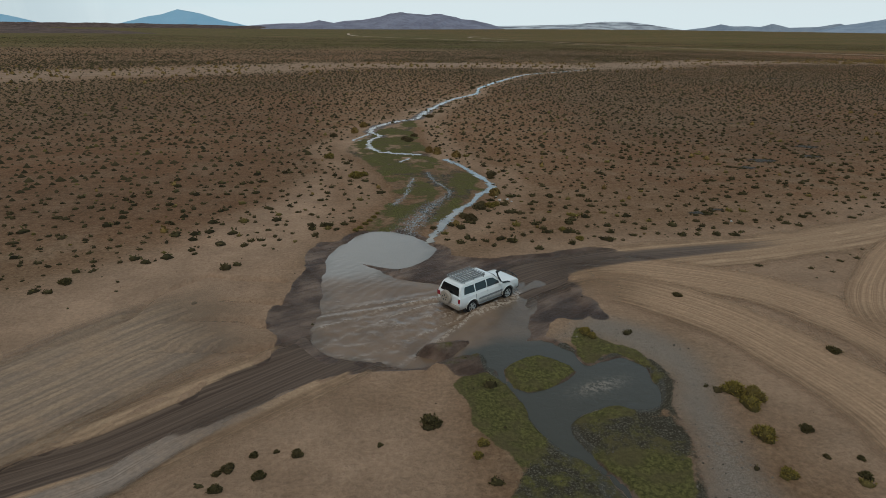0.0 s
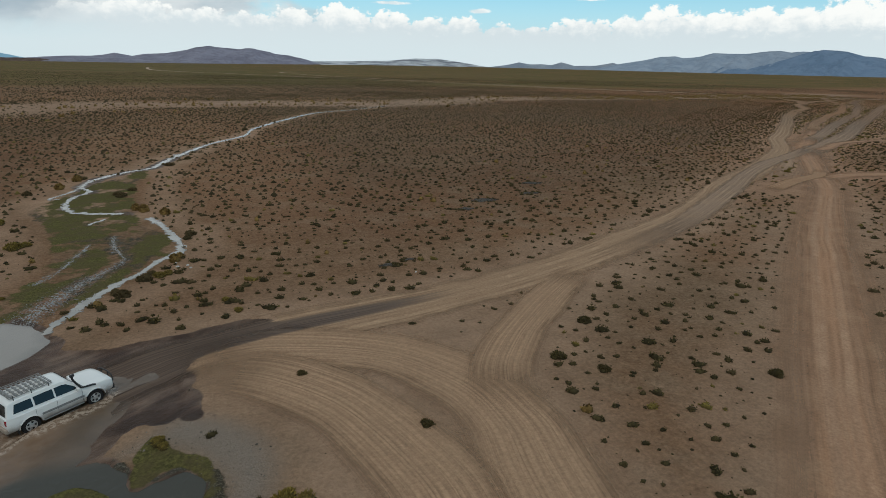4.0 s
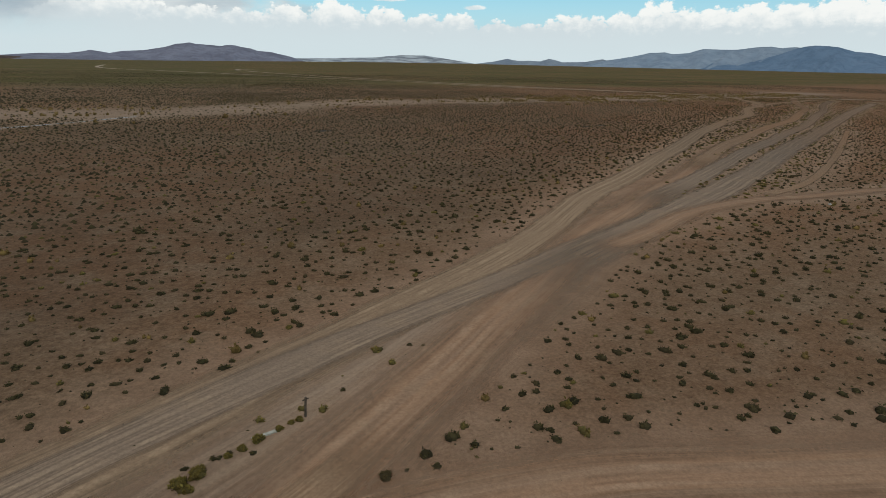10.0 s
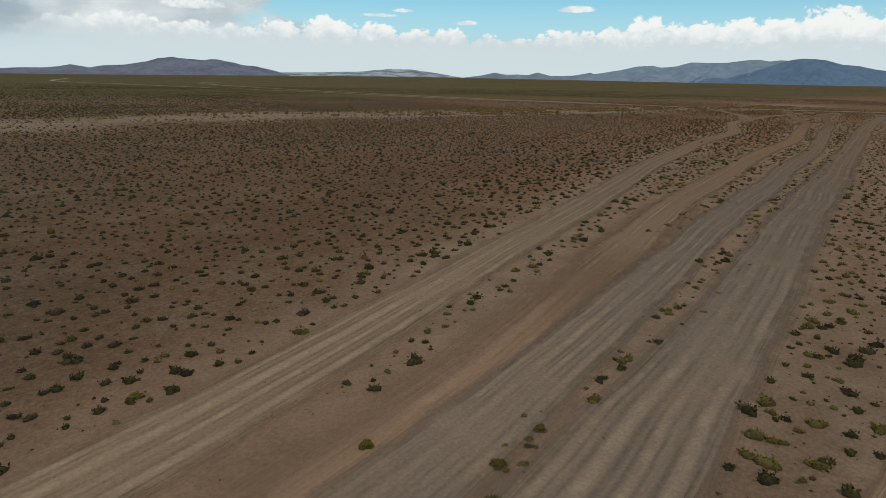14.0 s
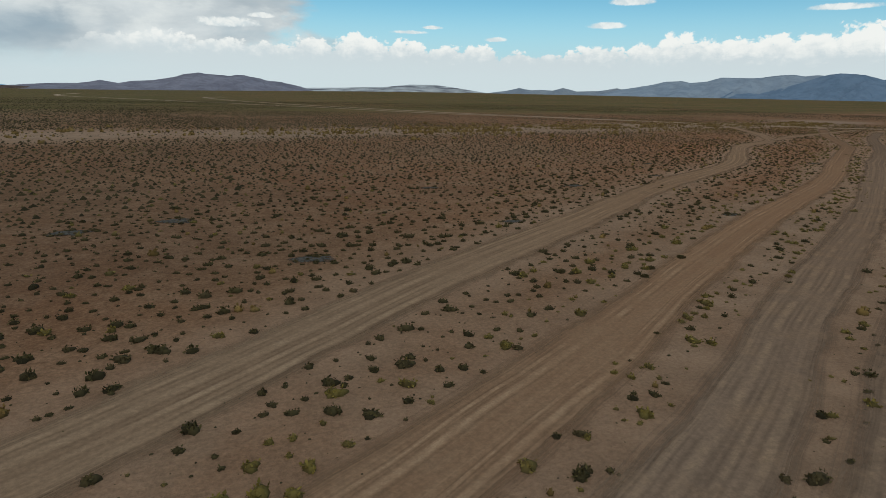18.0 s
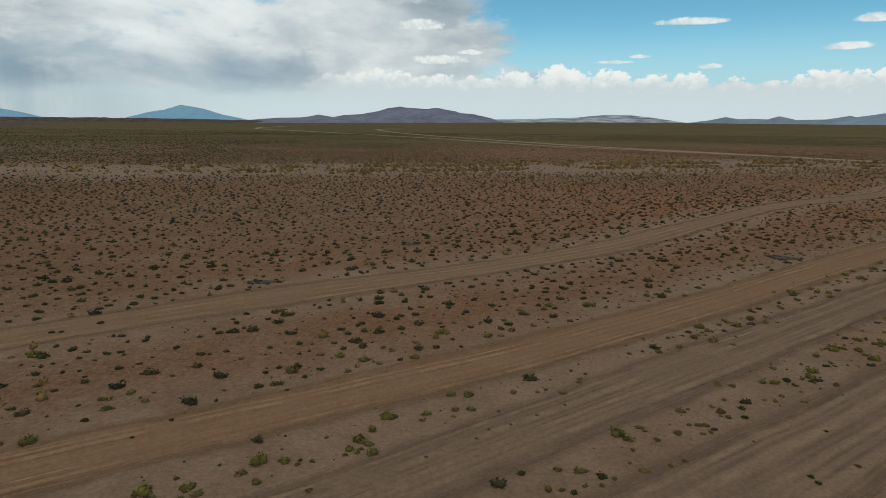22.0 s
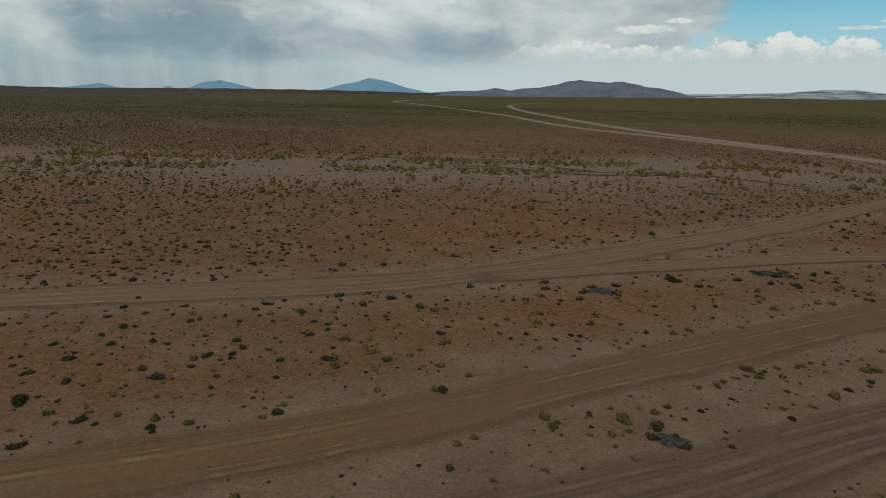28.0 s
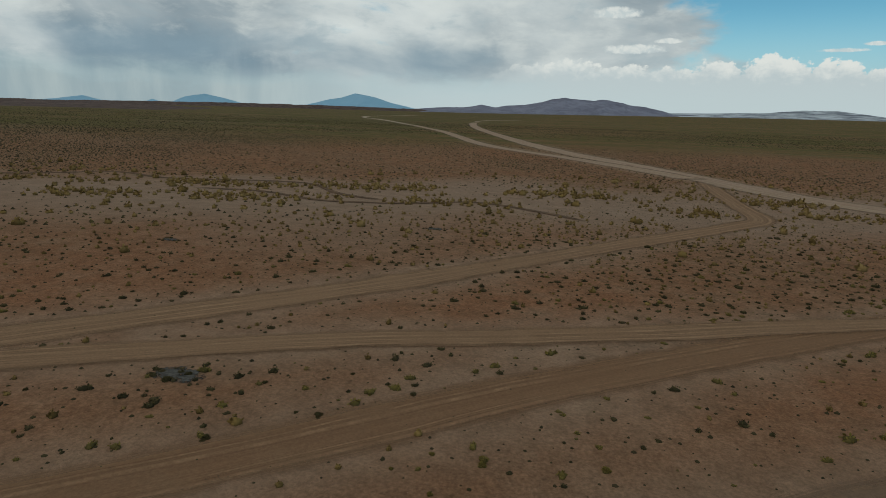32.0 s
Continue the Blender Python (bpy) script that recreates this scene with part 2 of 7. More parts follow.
def make_ground():
    m, t, p = material("desert_soil", 0.95, spec=0.02)
    pos = place_of(t)
    col, fine, mid = soil_colour(t, pos, SOIL_A, SOIL_B, SOIL_C)
    clod = noise_of(t, pos, 1.7, 7.0, 0.72)
    col = blend(t, 1.0, col, blend(t, fade(t, clod, 0.34, 0.66), (0.84, 0.83, 0.82), (1.12, 1.12, 1.12)), "MULTIPLY")
    pebble = noise_of(t, pos, 11.0, 4.0, 0.7)
    col = blend(t, fade(t, pebble, 0.64, 0.70, 0.0, 0.55), col, (0.33, 0.25, 0.19))
    litter = noise_of(t, pos, 3.2, 5.0, 0.75)
    col = blend(t, fade(t, litter, 0.58, 0.70, 0.0, 0.40), col, (0.335, 0.235, 0.158))
    col = blend(t, fade(t, litter, 0.40, 0.30, 0.0, 0.35), col, (0.120, 0.070, 0.042))
    col = blend(t, fade(t, pebble, 0.37, 0.31, 0.0, 0.5), col, (0.085, 0.052, 0.034))
    red = calc(t, "MULTIPLY", attr(t, "red"), fade(t, noise_of(t, pos, 0.05, 5.0, 0.6), 0.36, 0.62, 0.60, 1.0))
    col = blend(t, red, col, blend(t, 1.0, col, (1.22, 0.97, 0.87), "MULTIPLY"))
    # ground toned darker north of the road and west of the ford
    umber = calc(t, "MULTIPLY", attr(t, "umber"), fade(t, noise_of(t, pos, 0.06, 6.0, 0.65), 0.30, 0.62, 0.45, 1.0))
    col = blend(t, umber, col, blend(t, 1.0, col, (0.73, 0.72, 0.725), "MULTIPLY"))
    # pale sandy flats and gravel
    sand = calc(t, "MULTIPLY", attr(t, "sand"), fade(t, mid, 0.2, 0.6, 0.75, 1.0))
    dune = blend(t, fade(t, noise_of(t, pos, 0.30, 7.0, 0.7), 0.34, 0.66), tuple(0.84 * c for c in SAND), tuple(1.16 * c for c in SAND))
    dune = blend(t, 1.0, dune, blend(t, fade(t, fine, 0.28, 0.72), (0.84, 0.83, 0.82), (1.15, 1.15, 1.15)), "MULTIPLY")
    dune = blend(t, fade(t, node(t, "ShaderNodeSeparateXYZ", Vector=pos).outputs[0], 190.0, 260.0), dune, blend(t, 1.0, dune, (0.88, 0.88, 0.88), "MULTIPLY"))
    col = blend(t, sand, col, dune)
    col = blend(t, attr(t, "blush"), col, blend(t, 1.0, col, (1.05, 0.985, 0.955), "MULTIPLY"))
    grey = calc(t, "MULTIPLY", attr(t, "gravel"), fade(t, noise_of(t, pos, 0.9, 5.0, 0.65), 0.2, 0.42))
    stones = blend(t, fade(t, noise_of(t, pos, 24.0, 4.0, 0.75), 0.36, 0.64), (0.160, 0.126, 0.098), (0.365, 0.292, 0.230))
    col = blend(t, grey, col, stones)
    # thin far grass
    tuft = noise_of(t, pos, 0.45, 6.0, 0.75)
    belt = node(t, "ShaderNodeMapping", Vector=pos)
    belt.inputs["Scale"].default_value = (0.0035, 0.016, 0.0)
    patch = noise_of(t, belt.outputs[0], 1.0, 5.0, 0.6)
    grass = calc(t, "MULTIPLY", attr(t, "grass"), fade(t, patch, 0.36, 0.60, 0.55, 1.0))
    grass = calc(t, "MULTIPLY", grass, fade(t, noise_of(t, pos, 0.075, 7.0, 0.78), 0.40, 0.58, 0.55, 1.0))
    col = blend(t, grass, col, blend(t, fade(t, tuft, 0.35, 0.65), (0.078, 0.074, 0.018), (0.132, 0.116, 0.032)))
    thin_belt = node(t, "ShaderNodeMapping", Vector=pos)
    thin_belt.inputs["Scale"].default_value = (0.0030, 0.045, 0.0)
    pale = calc(t, "MULTIPLY", attr(t, "grass"), fade(t, noise_of(t, thin_belt.outputs[0], 1.0, 5.0, 0.65), 0.58, 0.70, 0.0, 0.75))
    col = blend(t, pale, col, (0.225, 0.165, 0.098))
    # dry scrub far off, where single plants run together
    scrub = calc(t, "MULTIPLY", attr(t, "scrub"), fade(t, noise_of(t, pos, 0.55, 5.0, 0.8), 0.47, 0.60, 0.0, 0.65))
    col = blend(t, scrub, col, (0.085, 0.066, 0.036))
    # wet mud
    wet = fade(t, calc(t, "ADD", attr(t, "wet"), calc(t, "MULTIPLY", calc(t, "SUBTRACT", noise_of(t, pos, 1.1, 6.0, 0.65), 0.5), 0.40)), 0.34, 0.60)
    flow = node(t, "ShaderNodeMapping", Vector=pos)
    flow.vector_type = "TEXTURE"
    flow.inputs["Rotation"].default_value, flow.inputs["Scale"].default_value = (0.0, 0.0, radians(32)), (6.0, 1.0, 1.0)
    smear = noise_of(t, flow.outputs[0], 1.5, 6.0, 0.6, 0.5)
    mud = blend(t, fade(t, noise_of(t, pos, 0.45, 5.0, 0.55), 0.36, 0.64), (0.078, 0.044, 0.029), (0.200, 0.130, 0.091))
    mud = blend(t, 1.0, mud, blend(t, fade(t, smear, 0.34, 0.66), (0.60, 0.57, 0.55), (1.30, 1.30, 1.31)), "MULTIPLY")
    col = blend(t, wet, col, mud)
    # moss and turf by the water
    silt = calc(t, "MULTIPLY", attr(t, "silt"), fade(t, noise_of(t, pos, 1.4, 6.0, 0.65), 0.30, 0.52))
    col = blend(t, silt, col, blend(t, noise_of(t, pos, 3.0, 5.0, 0.6), (0.165, 0.125, 0.098), (0.225, 0.172, 0.135)))
    grit = blend(t, fade(t, noise_of(t, pos, 13.0, 4.0, 0.8), 0.48, 0.66), (0.058, 0.047, 0.031), (0.190, 0.162, 0.120))
    col = blend(t, fade(t, calc(t, "ADD", attr(t, "dark"), calc(t, "MULTIPLY", calc(t, "SUBTRACT", noise_of(t, pos, 1.6, 7.0, 0.7), 0.5), 1.1)), 0.35, 0.65), col, grit)
    mossy = fade(t, calc(t, "ADD", attr(t, "moss"), calc(t, "MULTIPLY", calc(t, "SUBTRACT", noise_of(t, pos, 1.1, 8.0, 0.68), 0.5), 1.3)), 0.34, 0.60)
    turf = blend(t, fade(t, noise_of(t, pos, 7.0, 5.0, 0.7), 0.36, 0.66), (0.072, 0.064, 0.025), (0.168, 0.146, 0.050))
    turf = blend(t, fade(t, noise_of(t, pos, 0.8, 5.0, 0.6), 0.40, 0.64, 0.0, 0.70), turf, (0.118, 0.090, 0.045))
    col = blend(t, mossy, col, turf)
    link(t, col, p.inputs["Base Color"])
    link(t, fade(t, calc(t, "SUBTRACT", calc(t, "MAXIMUM", wet, silt), mossy), 0.0, 1.0, 0.95, 0.60), p.inputs["Roughness"])
    link(t, fade(t, calc(t, "SUBTRACT", calc(t, "MAXIMUM", wet, silt), mossy), 0.0, 1.0, 0.02, 0.22), p.inputs["Specular IOR Level"])
    bumped(t, p, calc(t, "ADD", calc(t, "MULTIPLY", fine, 0.6), calc(t, "MULTIPLY", noise_of(t, pos, 1.2, 7.0, 0.65), 1.2)), 0.9, 0.24)
    return m


def make_road(name, a, b, streak, lanes=((0.27, 0.030), (0.44, 0.022), (0.60, 0.034), (0.76, 0.020)), relief=0.06, broken=True, soft=False):
    """Driven earth: long streaks where wheels run, ragged see-through edges."""
    m, t, p = material(name, 0.92, spec=0.03)
    pos = place_of(t)
    uv = node(t, "ShaderNodeUVMap").outputs[0]
    xy = node(t, "ShaderNodeSeparateXYZ", Vector=uv)
    lane = node(t, "ShaderNodeCombineXYZ", X=calc(t, "MULTIPLY", xy.outputs[0], 9.0), Y=calc(t, "MULTIPLY", xy.outputs[1], 0.022), Z=0.0)
    fine_lane = node(t, "ShaderNodeCombineXYZ", X=calc(t, "MULTIPLY", xy.outputs[0], 46.0), Y=calc(t, "MULTIPLY", xy.outputs[1], 0.05), Z=0.0)
    ruts = noise_of(t, lane.outputs[0], 1.0, 4.0, 0.6, 0.2)
    thin = noise_of(t, fine_lane.outputs[0], 1.0, 4.0, 0.65)
    mid = noise_of(t, pos, 0.35, 6.0, 0.65)
    fine = noise_of(t, pos, 6.0, 5.0, 0.7)
    col = blend(t, fade(t, ruts, 0.36, 0.64), a, b)
    col = blend(t, fade(t, thin, 0.50, 0.72, 0.0, 0.24), col, streak)
    crust = fade(t, noise_of(t, pos, 0.55, 7.0, 0.75, 0.4), 0.44, 0.60, 0.30 if broken else 0.75)
    sway = calc(t, "MULTIPLY", calc(t, "SUBTRACT", noise_of(t, node(t, "ShaderNodeCombineXYZ", X=0.0, Y=calc(t, "MULTIPLY", xy.outputs[1], 0.03), Z=0.0).outputs[0], 1.0, 3.0), 0.5), 0.22)
    gap = fade(t, noise_of(t, node(t, "ShaderNodeCombineXYZ", X=xy.outputs[0], Y=calc(t, "MULTIPLY", xy.outputs[1], 0.12), Z=3.0).outputs[0], 1.0, 5.0, 0.7), 0.38, 0.58, 0.0 if broken else 0.5)
    for lane_at, wide in lanes:
        off_lane = calc(t, "ABSOLUTE", calc(t, "SUBTRACT", calc(t, "ADD", xy.outputs[0], sway), lane_at))
        line = fade(t, calc(t, "ADD", off_lane, calc(t, "MULTIPLY", calc(t, "SUBTRACT", thin, 0.5), 0.07)), wide * 1.6, wide * 0.3)
        col = blend(t, calc(t, "MULTIPLY", calc(t, "MULTIPLY", line, calc(t, "MULTIPLY", gap, crust)), 0.85), col, streak)
        groove = fade(t, calc(t, "ABSOLUTE", calc(t, "SUBTRACT", off_lane, wide * 1.9)), wide * 0.9, 0.0, 0.0, 0.55 if broken else 0.32)
        col = blend(t, calc(t, "MULTIPLY", groove, gap), col, tuple(0.62 * c for c in a))
    col = blend(t, fade(t, mid, 0.45, 0.75, 0.0, 0.5), col, SOIL_C)
    col = blend(t, 1.0, col, blend(t, fade(t, fine, 0.25, 0.75), (0.80, 0.80, 0.80), (1.16, 1.15, 1.14)), "MULTIPLY")
    # the gravel thins out to brown earth towards the east
    east = node(t, "ShaderNodeSeparateXYZ", Vector=pos).outputs[0]
    col = blend(t, fade(t, east, 215.0, 290.0, 0.0, 0.75), col, blend(t, 1.0, col, (1.04, 0.90, 0.78), "MULTIPLY"))
    col = blend(t, 1.0, col, blend(t, fade(t, east, 146.0, 236.0), (1.46, 1.41, 1.37), (1.08, 1.06, 1.05)), "MULTIPLY")
    wet = fade(t, calc(t, "ADD", attr(t, "wet"), calc(t, "MULTIPLY", calc(t, "SUBTRACT", thin, 0.5), 0.8)), 0.30, 0.62)
    col = blend(t, wet, col, blend(t, fade(t, thin, 0.35, 0.65), (0.070, 0.043, 0.029), (0.150, 0.098, 0.067)))
    link(t, col, p.inputs["Base Color"])
    link(t, fade(t, wet, 0.0, 1.0, 0.92, 0.70), p.inputs["Roughness"])
    link(t, fade(t, wet, 0.0, 1.0, 0.03, 0.16), p.inputs["Specular IOR Level"])
    bumped(t, p, calc(t, "ADD", calc(t, "MULTIPLY", thin, 0.8), calc(t, "MULTIPLY", fine, 0.4)), 0.6, relief)
    rim = calc(t, "MULTIPLY", calc(t, "MINIMUM", xy.outputs[0], calc(t, "SUBTRACT", 1.0, xy.outputs[0])), 2.0)
    ragged = calc(t, "ADD", rim, calc(t, "MULTIPLY", calc(t, "SUBTRACT", calc(t, "ADD", calc(t, "MULTIPLY", mid, 0.5), calc(t, "MULTIPLY", thin, 0.5)), 0.5), 0.9))
    keep = calc(t, "MULTIPLY", fade(t, ragged, *((0.02, 0.95) if soft else (0.08, 0.52))), attr(t, "keep"))
    clear_bsdf = node(t, "ShaderNodeBsdfTransparent")
    mix = node(t, "ShaderNodeMixShader", i0=keep, i1=clear_bsdf.outputs[0], i2=p.outputs[0])
    link(t, mix.outputs[0], t.nodes["Material Output"].inputs[0])
    return m


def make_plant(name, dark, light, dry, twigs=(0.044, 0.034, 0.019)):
    # twigs: colour of the dark heart, painted inner shade included
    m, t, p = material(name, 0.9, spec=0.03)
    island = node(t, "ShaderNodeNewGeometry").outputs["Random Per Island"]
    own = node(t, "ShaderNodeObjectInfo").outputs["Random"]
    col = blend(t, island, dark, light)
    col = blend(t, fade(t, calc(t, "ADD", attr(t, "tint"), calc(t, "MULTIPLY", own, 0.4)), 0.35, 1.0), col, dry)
    # dark heart and foot: twigs and litter, with inner shade put into the colour
    col = blend(t, attr(t, "twig_shade"), col, twigs)
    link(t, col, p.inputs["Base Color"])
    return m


def make_water(name, colour, wave, scale, rough=0.06, other=None, torn=None):
    m, t, p = material(name, rough, spec=0.5)
    pos = place_of(t)
    p.inputs["IOR"].default_value = 1.33
    a = noise_of(t, pos, scale, 5.0, 0.6, 0.6)
    col = blend(t, fade(t, noise_of(t, pos, 0.5, 5.0), 0.35, 0.7), colour, tuple(0.72 * c for c in colour))
    if other:
        # paler tone painted for the bright sky mirrored in the still upper pool
        col = blend(t, attr(t, "calm_sheen"), col, (0.30, 0.26, 0.222))
        col = blend(t, attr(t, "clear"), col, other)
    foam_and_light = calc(t, "MULTIPLY", attr(t, "foam_and_light"), fade(t, noise_of(t, pos, 5.0, 5.0, 0.7), 0.40, 0.62))
    link(t, blend(t, foam_and_light, col, (0.42, 0.32, 0.24)), p.inputs["Base Color"])
    link(t, fade(t, foam_and_light, 0.0, 1.0, rough, 0.55), p.inputs["Roughness"])
    bumped(t, p, a, wave, 0.05)
    if torn:
        u = node(t, "ShaderNodeSeparateXYZ", Vector=node(t, "ShaderNodeUVMap").outputs[0]).outputs[0]
        rim = calc(t, "MULTIPLY", calc(t, "MINIMUM", u, calc(t, "SUBTRACT", 1.0, u)), 2.0)
        hole = calc(t, "MULTIPLY", calc(t, "SUBTRACT", noise_of(t, pos, torn[0], 6.0, 0.7), torn[1]), torn[2])
        keep = fade(t, calc(t, "ADD", rim, hole), 0.18, 0.40)
        link(t, node(t, "ShaderNodeMixShader", i0=keep, i1=node(t, "ShaderNodeBsdfTransparent").outputs[0], i2=p.outputs[0]).outputs[0], t.nodes["Material Output"].inputs[0])
    return m


def make_rock(name, a, b, scale, layers=1.0, gullies=0.0):
    m, t, p = material(name, 0.95, spec=0.02)
    pos = node(t, "ShaderNodeMapping", Vector=place_of(t))
    pos.inputs["Scale"].default_value = (1.0, 1.0, layers)
    n = noise_of(t, pos.outputs[0], scale, 7.0, 0.65)
    col = blend(t, fade(t, n, 0.35, 0.65), a, b)
    if gullies:
        # shade of ravines painted as dark streaks down the slopes, beside pale scree fans
        fall = node(t, "ShaderNodeMapping", Vector=place_of(t))
        fall.inputs["Scale"].default_value = (1.0, 1.0, 0.35)
        r = noise_of(t, fall.outputs[0], 0.016, 8.0, 0.7, 0.6)
        col = blend(t, fade(t, r, 0.54, 0.40, 0.0, gullies), col, tuple(0.62 * c for c in a))
        col = blend(t, fade(t, noise_of(t, fall.outputs[0], 0.009, 6.0, 0.65), 0.54, 0.66, 0.0, 0.5 * gullies), col, tuple(1.22 * c for c in b))
        bumped(t, p, r, 0.5, 14.0)
    link(t, col, p.inputs["Base Color"])
    return m


SOIL_A, SOIL_B, SOIL_C = (0.246, 0.139, 0.078), (0.214, 0.138, 0.083), (0.274, 0.180, 0.112)
SAND = (0.388, 0.246, 0.158)
M_GROUND = make_ground()
M_ROAD = make_road("driven_earth", (0.215, 0.138, 0.086), (0.258, 0.170, 0.107), (0.345, 0.235, 0.148))
M_ROAD_GREY = make_road("driven_gravel", (0.190, 0.131, 0.092), (0.226, 0.156, 0.109), (0.312, 0.217, 0.143))
M_TRACK = make_road("faint_driven_earth", (0.232, 0.138, 0.082), (0.262, 0.160, 0.096), (0.400, 0.262, 0.162), ((0.24, 0.022), (0.33, 0.010), (0.62, 0.024), (0.71, 0.012)), 0.10)
M_CHANNEL = make_road("channel_silt", (0.105, 0.072, 0.050), (0.145, 0.100, 0.070), (0.190, 0.135, 0.095), ((0.5, 0.03),), 0.1)
M_ROAD_PALE = make_road("driven_pale_gravel", (0.300, 0.226, 0.170), (0.350, 0.265, 0.196), (0.420, 0.318, 0.228))
M_ROAD_RED = make_road("driven_red_earth", (0.285, 0.162, 0.096), (0.252, 0.153, 0.097), (0.345, 0.218, 0.138), soft=True)
FINE_RUTS = tuple((0.08 + 0.052 * i + 0.016 * math.sin(i * 2.3), 0.011 + 0.005 * math.sin(i * 4.1)) for i in range(17))
M_FAN = make_road("driven_grey_sand", (0.176, 0.130, 0.098), (0.216, 0.154, 0.108), (0.280, 0.195, 0.127), FINE_RUTS, 0.30, False)
M_LOOP = make_road("driven_orange_sand", (0.236, 0.150, 0.094), (0.282, 0.180, 0.112), (0.335, 0.218, 0.135), FINE_RUTS, 0.22, False)
M_CROSS = make_road("driven_red_sand", (0.278, 0.178, 0.115), (0.250, 0.168, 0.116), (0.345, 0.236, 0.160), FINE_RUTS, 0.16, False, True)
M_SILT = make_road("wet_silt", (0.160, 0.124, 0.100), (0.205, 0.160, 0.128), (0.230, 0.180, 0.145), ((0.5, 0.02),), 0.02)
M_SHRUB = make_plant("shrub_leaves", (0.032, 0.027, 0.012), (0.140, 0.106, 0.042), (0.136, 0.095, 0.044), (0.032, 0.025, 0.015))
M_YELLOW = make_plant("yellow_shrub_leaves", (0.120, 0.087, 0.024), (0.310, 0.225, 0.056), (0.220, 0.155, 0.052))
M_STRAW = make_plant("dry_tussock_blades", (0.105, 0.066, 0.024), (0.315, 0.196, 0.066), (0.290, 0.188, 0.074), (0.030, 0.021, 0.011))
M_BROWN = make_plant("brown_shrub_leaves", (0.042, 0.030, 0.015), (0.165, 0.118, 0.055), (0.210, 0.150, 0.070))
M_POOL = make_water("muddy_water", (0.215, 0.135, 0.085), 0.45, 3.2, 0.05, (0.060, 0.054, 0.040))
# pale base colours paint in the sky's shine and glints on stream and riffles
M_STREAM = make_water("sheen_stream_water", (0.38, 0.345, 0.300), 0.45, 3.0, 0.12, torn=(1.5, 0.56, 3.0))
M_RIFFLE = make_water("sheen_riffle_water", (0.30, 0.275, 0.245), 0.6, 5.0, 0.15, torn=(6.5, 0.62, 6.0))
M_LEA = make_water("meadow_film_water", (0.10, 0.085, 0.065), 0.3, 3.0)
# skyline rock: the blue-grey of distance haze is mixed into the base colours
M_FAR = make_rock("hazy_blue_grey_rock", (0.215, 0.205, 0.250), (0.285, 0.275, 0.325), 0.006, gullies=0.34)
M_RANGE = make_rock("hazy_blue_grey_range_rock", (0.275, 0.330, 0.400), (0.340, 0.390, 0.455), 0.008, gullies=0.28)
M_RANGE_NEAR = make_rock("hazy_dark_blue_range_rock", (0.165, 0.235, 0.325), (0.205, 0.275, 0.370), 0.008, gullies=0.28)
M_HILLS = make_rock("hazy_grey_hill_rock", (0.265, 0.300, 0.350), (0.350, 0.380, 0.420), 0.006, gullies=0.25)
M_FAR_BLUE = make_rock("hazy_far_blue_rock", (0.300, 0.490, 0.610), (0.325, 0.510, 0.630), 0.006)
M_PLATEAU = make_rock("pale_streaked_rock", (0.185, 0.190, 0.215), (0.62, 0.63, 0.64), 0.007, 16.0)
M_DEAD = make_rock("dead_cushion_plant", (0.052, 0.045, 0.038), (0.130, 0.114, 0.096), 4.0)
t = M_DEAD.node_tree
keep = fade(t, calc(t, "ADD", attr(t, "tint"), calc(t, "MULTIPLY", calc(t, "SUBTRACT", noise_of(t, place_of(t), 2.2, 6.0, 0.7), 0.5), 2.4)), 0.20, 0.70)
link(t, node(t, "ShaderNodeMixShader", i0=keep, i1=node(t, "ShaderNodeBsdfTransparent").outputs[0], i2=t.nodes["Principled BSDF"].outputs[0]).outputs[0], t.nodes["Material Output"].inputs[0])
M_STONE = make_rock("pale_stone", (0.42, 0.40, 0.37), (0.60, 0.58, 0.54), 6.0)
M_PEBBLE = make_rock("grey_pebbles", (0.120, 0.098, 0.080), (0.250, 0.208, 0.170), 4.0)
M_PEBBLE_DARK = make_rock("dark_wet_pebbles", (0.050, 0.042, 0.030), (0.150, 0.126, 0.095), 4.0)
M_RIDGE = make_rock("dark_ridge_rock", (0.080, 0.054, 0.047), (0.165, 0.112, 0.090), 0.035, 3.0)

# ---------------------------------------------------------------- the lie of the land


def smooth(x, lo, hi):
    u = np.clip((x - lo) / (hi - lo), 0, 1)
    return u * u * (3 - 2 * u)


def lattice(ix, iy, seed):
    h = (ix.astype(np.int64) * 374761393 + iy.astype(np.int64) * 668265263 + seed * 974711) & 0x7FFFFFFF
    h = ((h ^ (h >> 13)) * 1274126177) & 0x7FFFFFFF
    return ((h ^ (h >> 16)) & 0xFFFF) / 65535.0


def vnoise(x, y, scale, seed=0):
    """Smooth value noise, 0..1, for arrays."""
    x, y = np.asarray(x, float) * scale, np.asarray(y, float) * scale
    ix, iy = np.floor(x), np.floor(y)
    u, v = x - ix, y - iy
    u, v = u * u * (3 - 2 * u), v * v * (3 - 2 * v)
    a, b = lattice(ix, iy, seed), lattice(ix + 1, iy, seed)
    c, d = lattice(ix, iy + 1, seed), lattice(ix + 1, iy + 1, seed)
    return (a * (1 - u) + b * u) * (1 - v) + (c * (1 - u) + d * u) * v


def fnoise(x, y, scale, seed=0, octaves=4):
    return sum(vnoise(x, y, scale * 2 ** o, seed + o) * 0.5 ** o for o in range(octaves)) / sum(0.5 ** o for o in range(octaves))


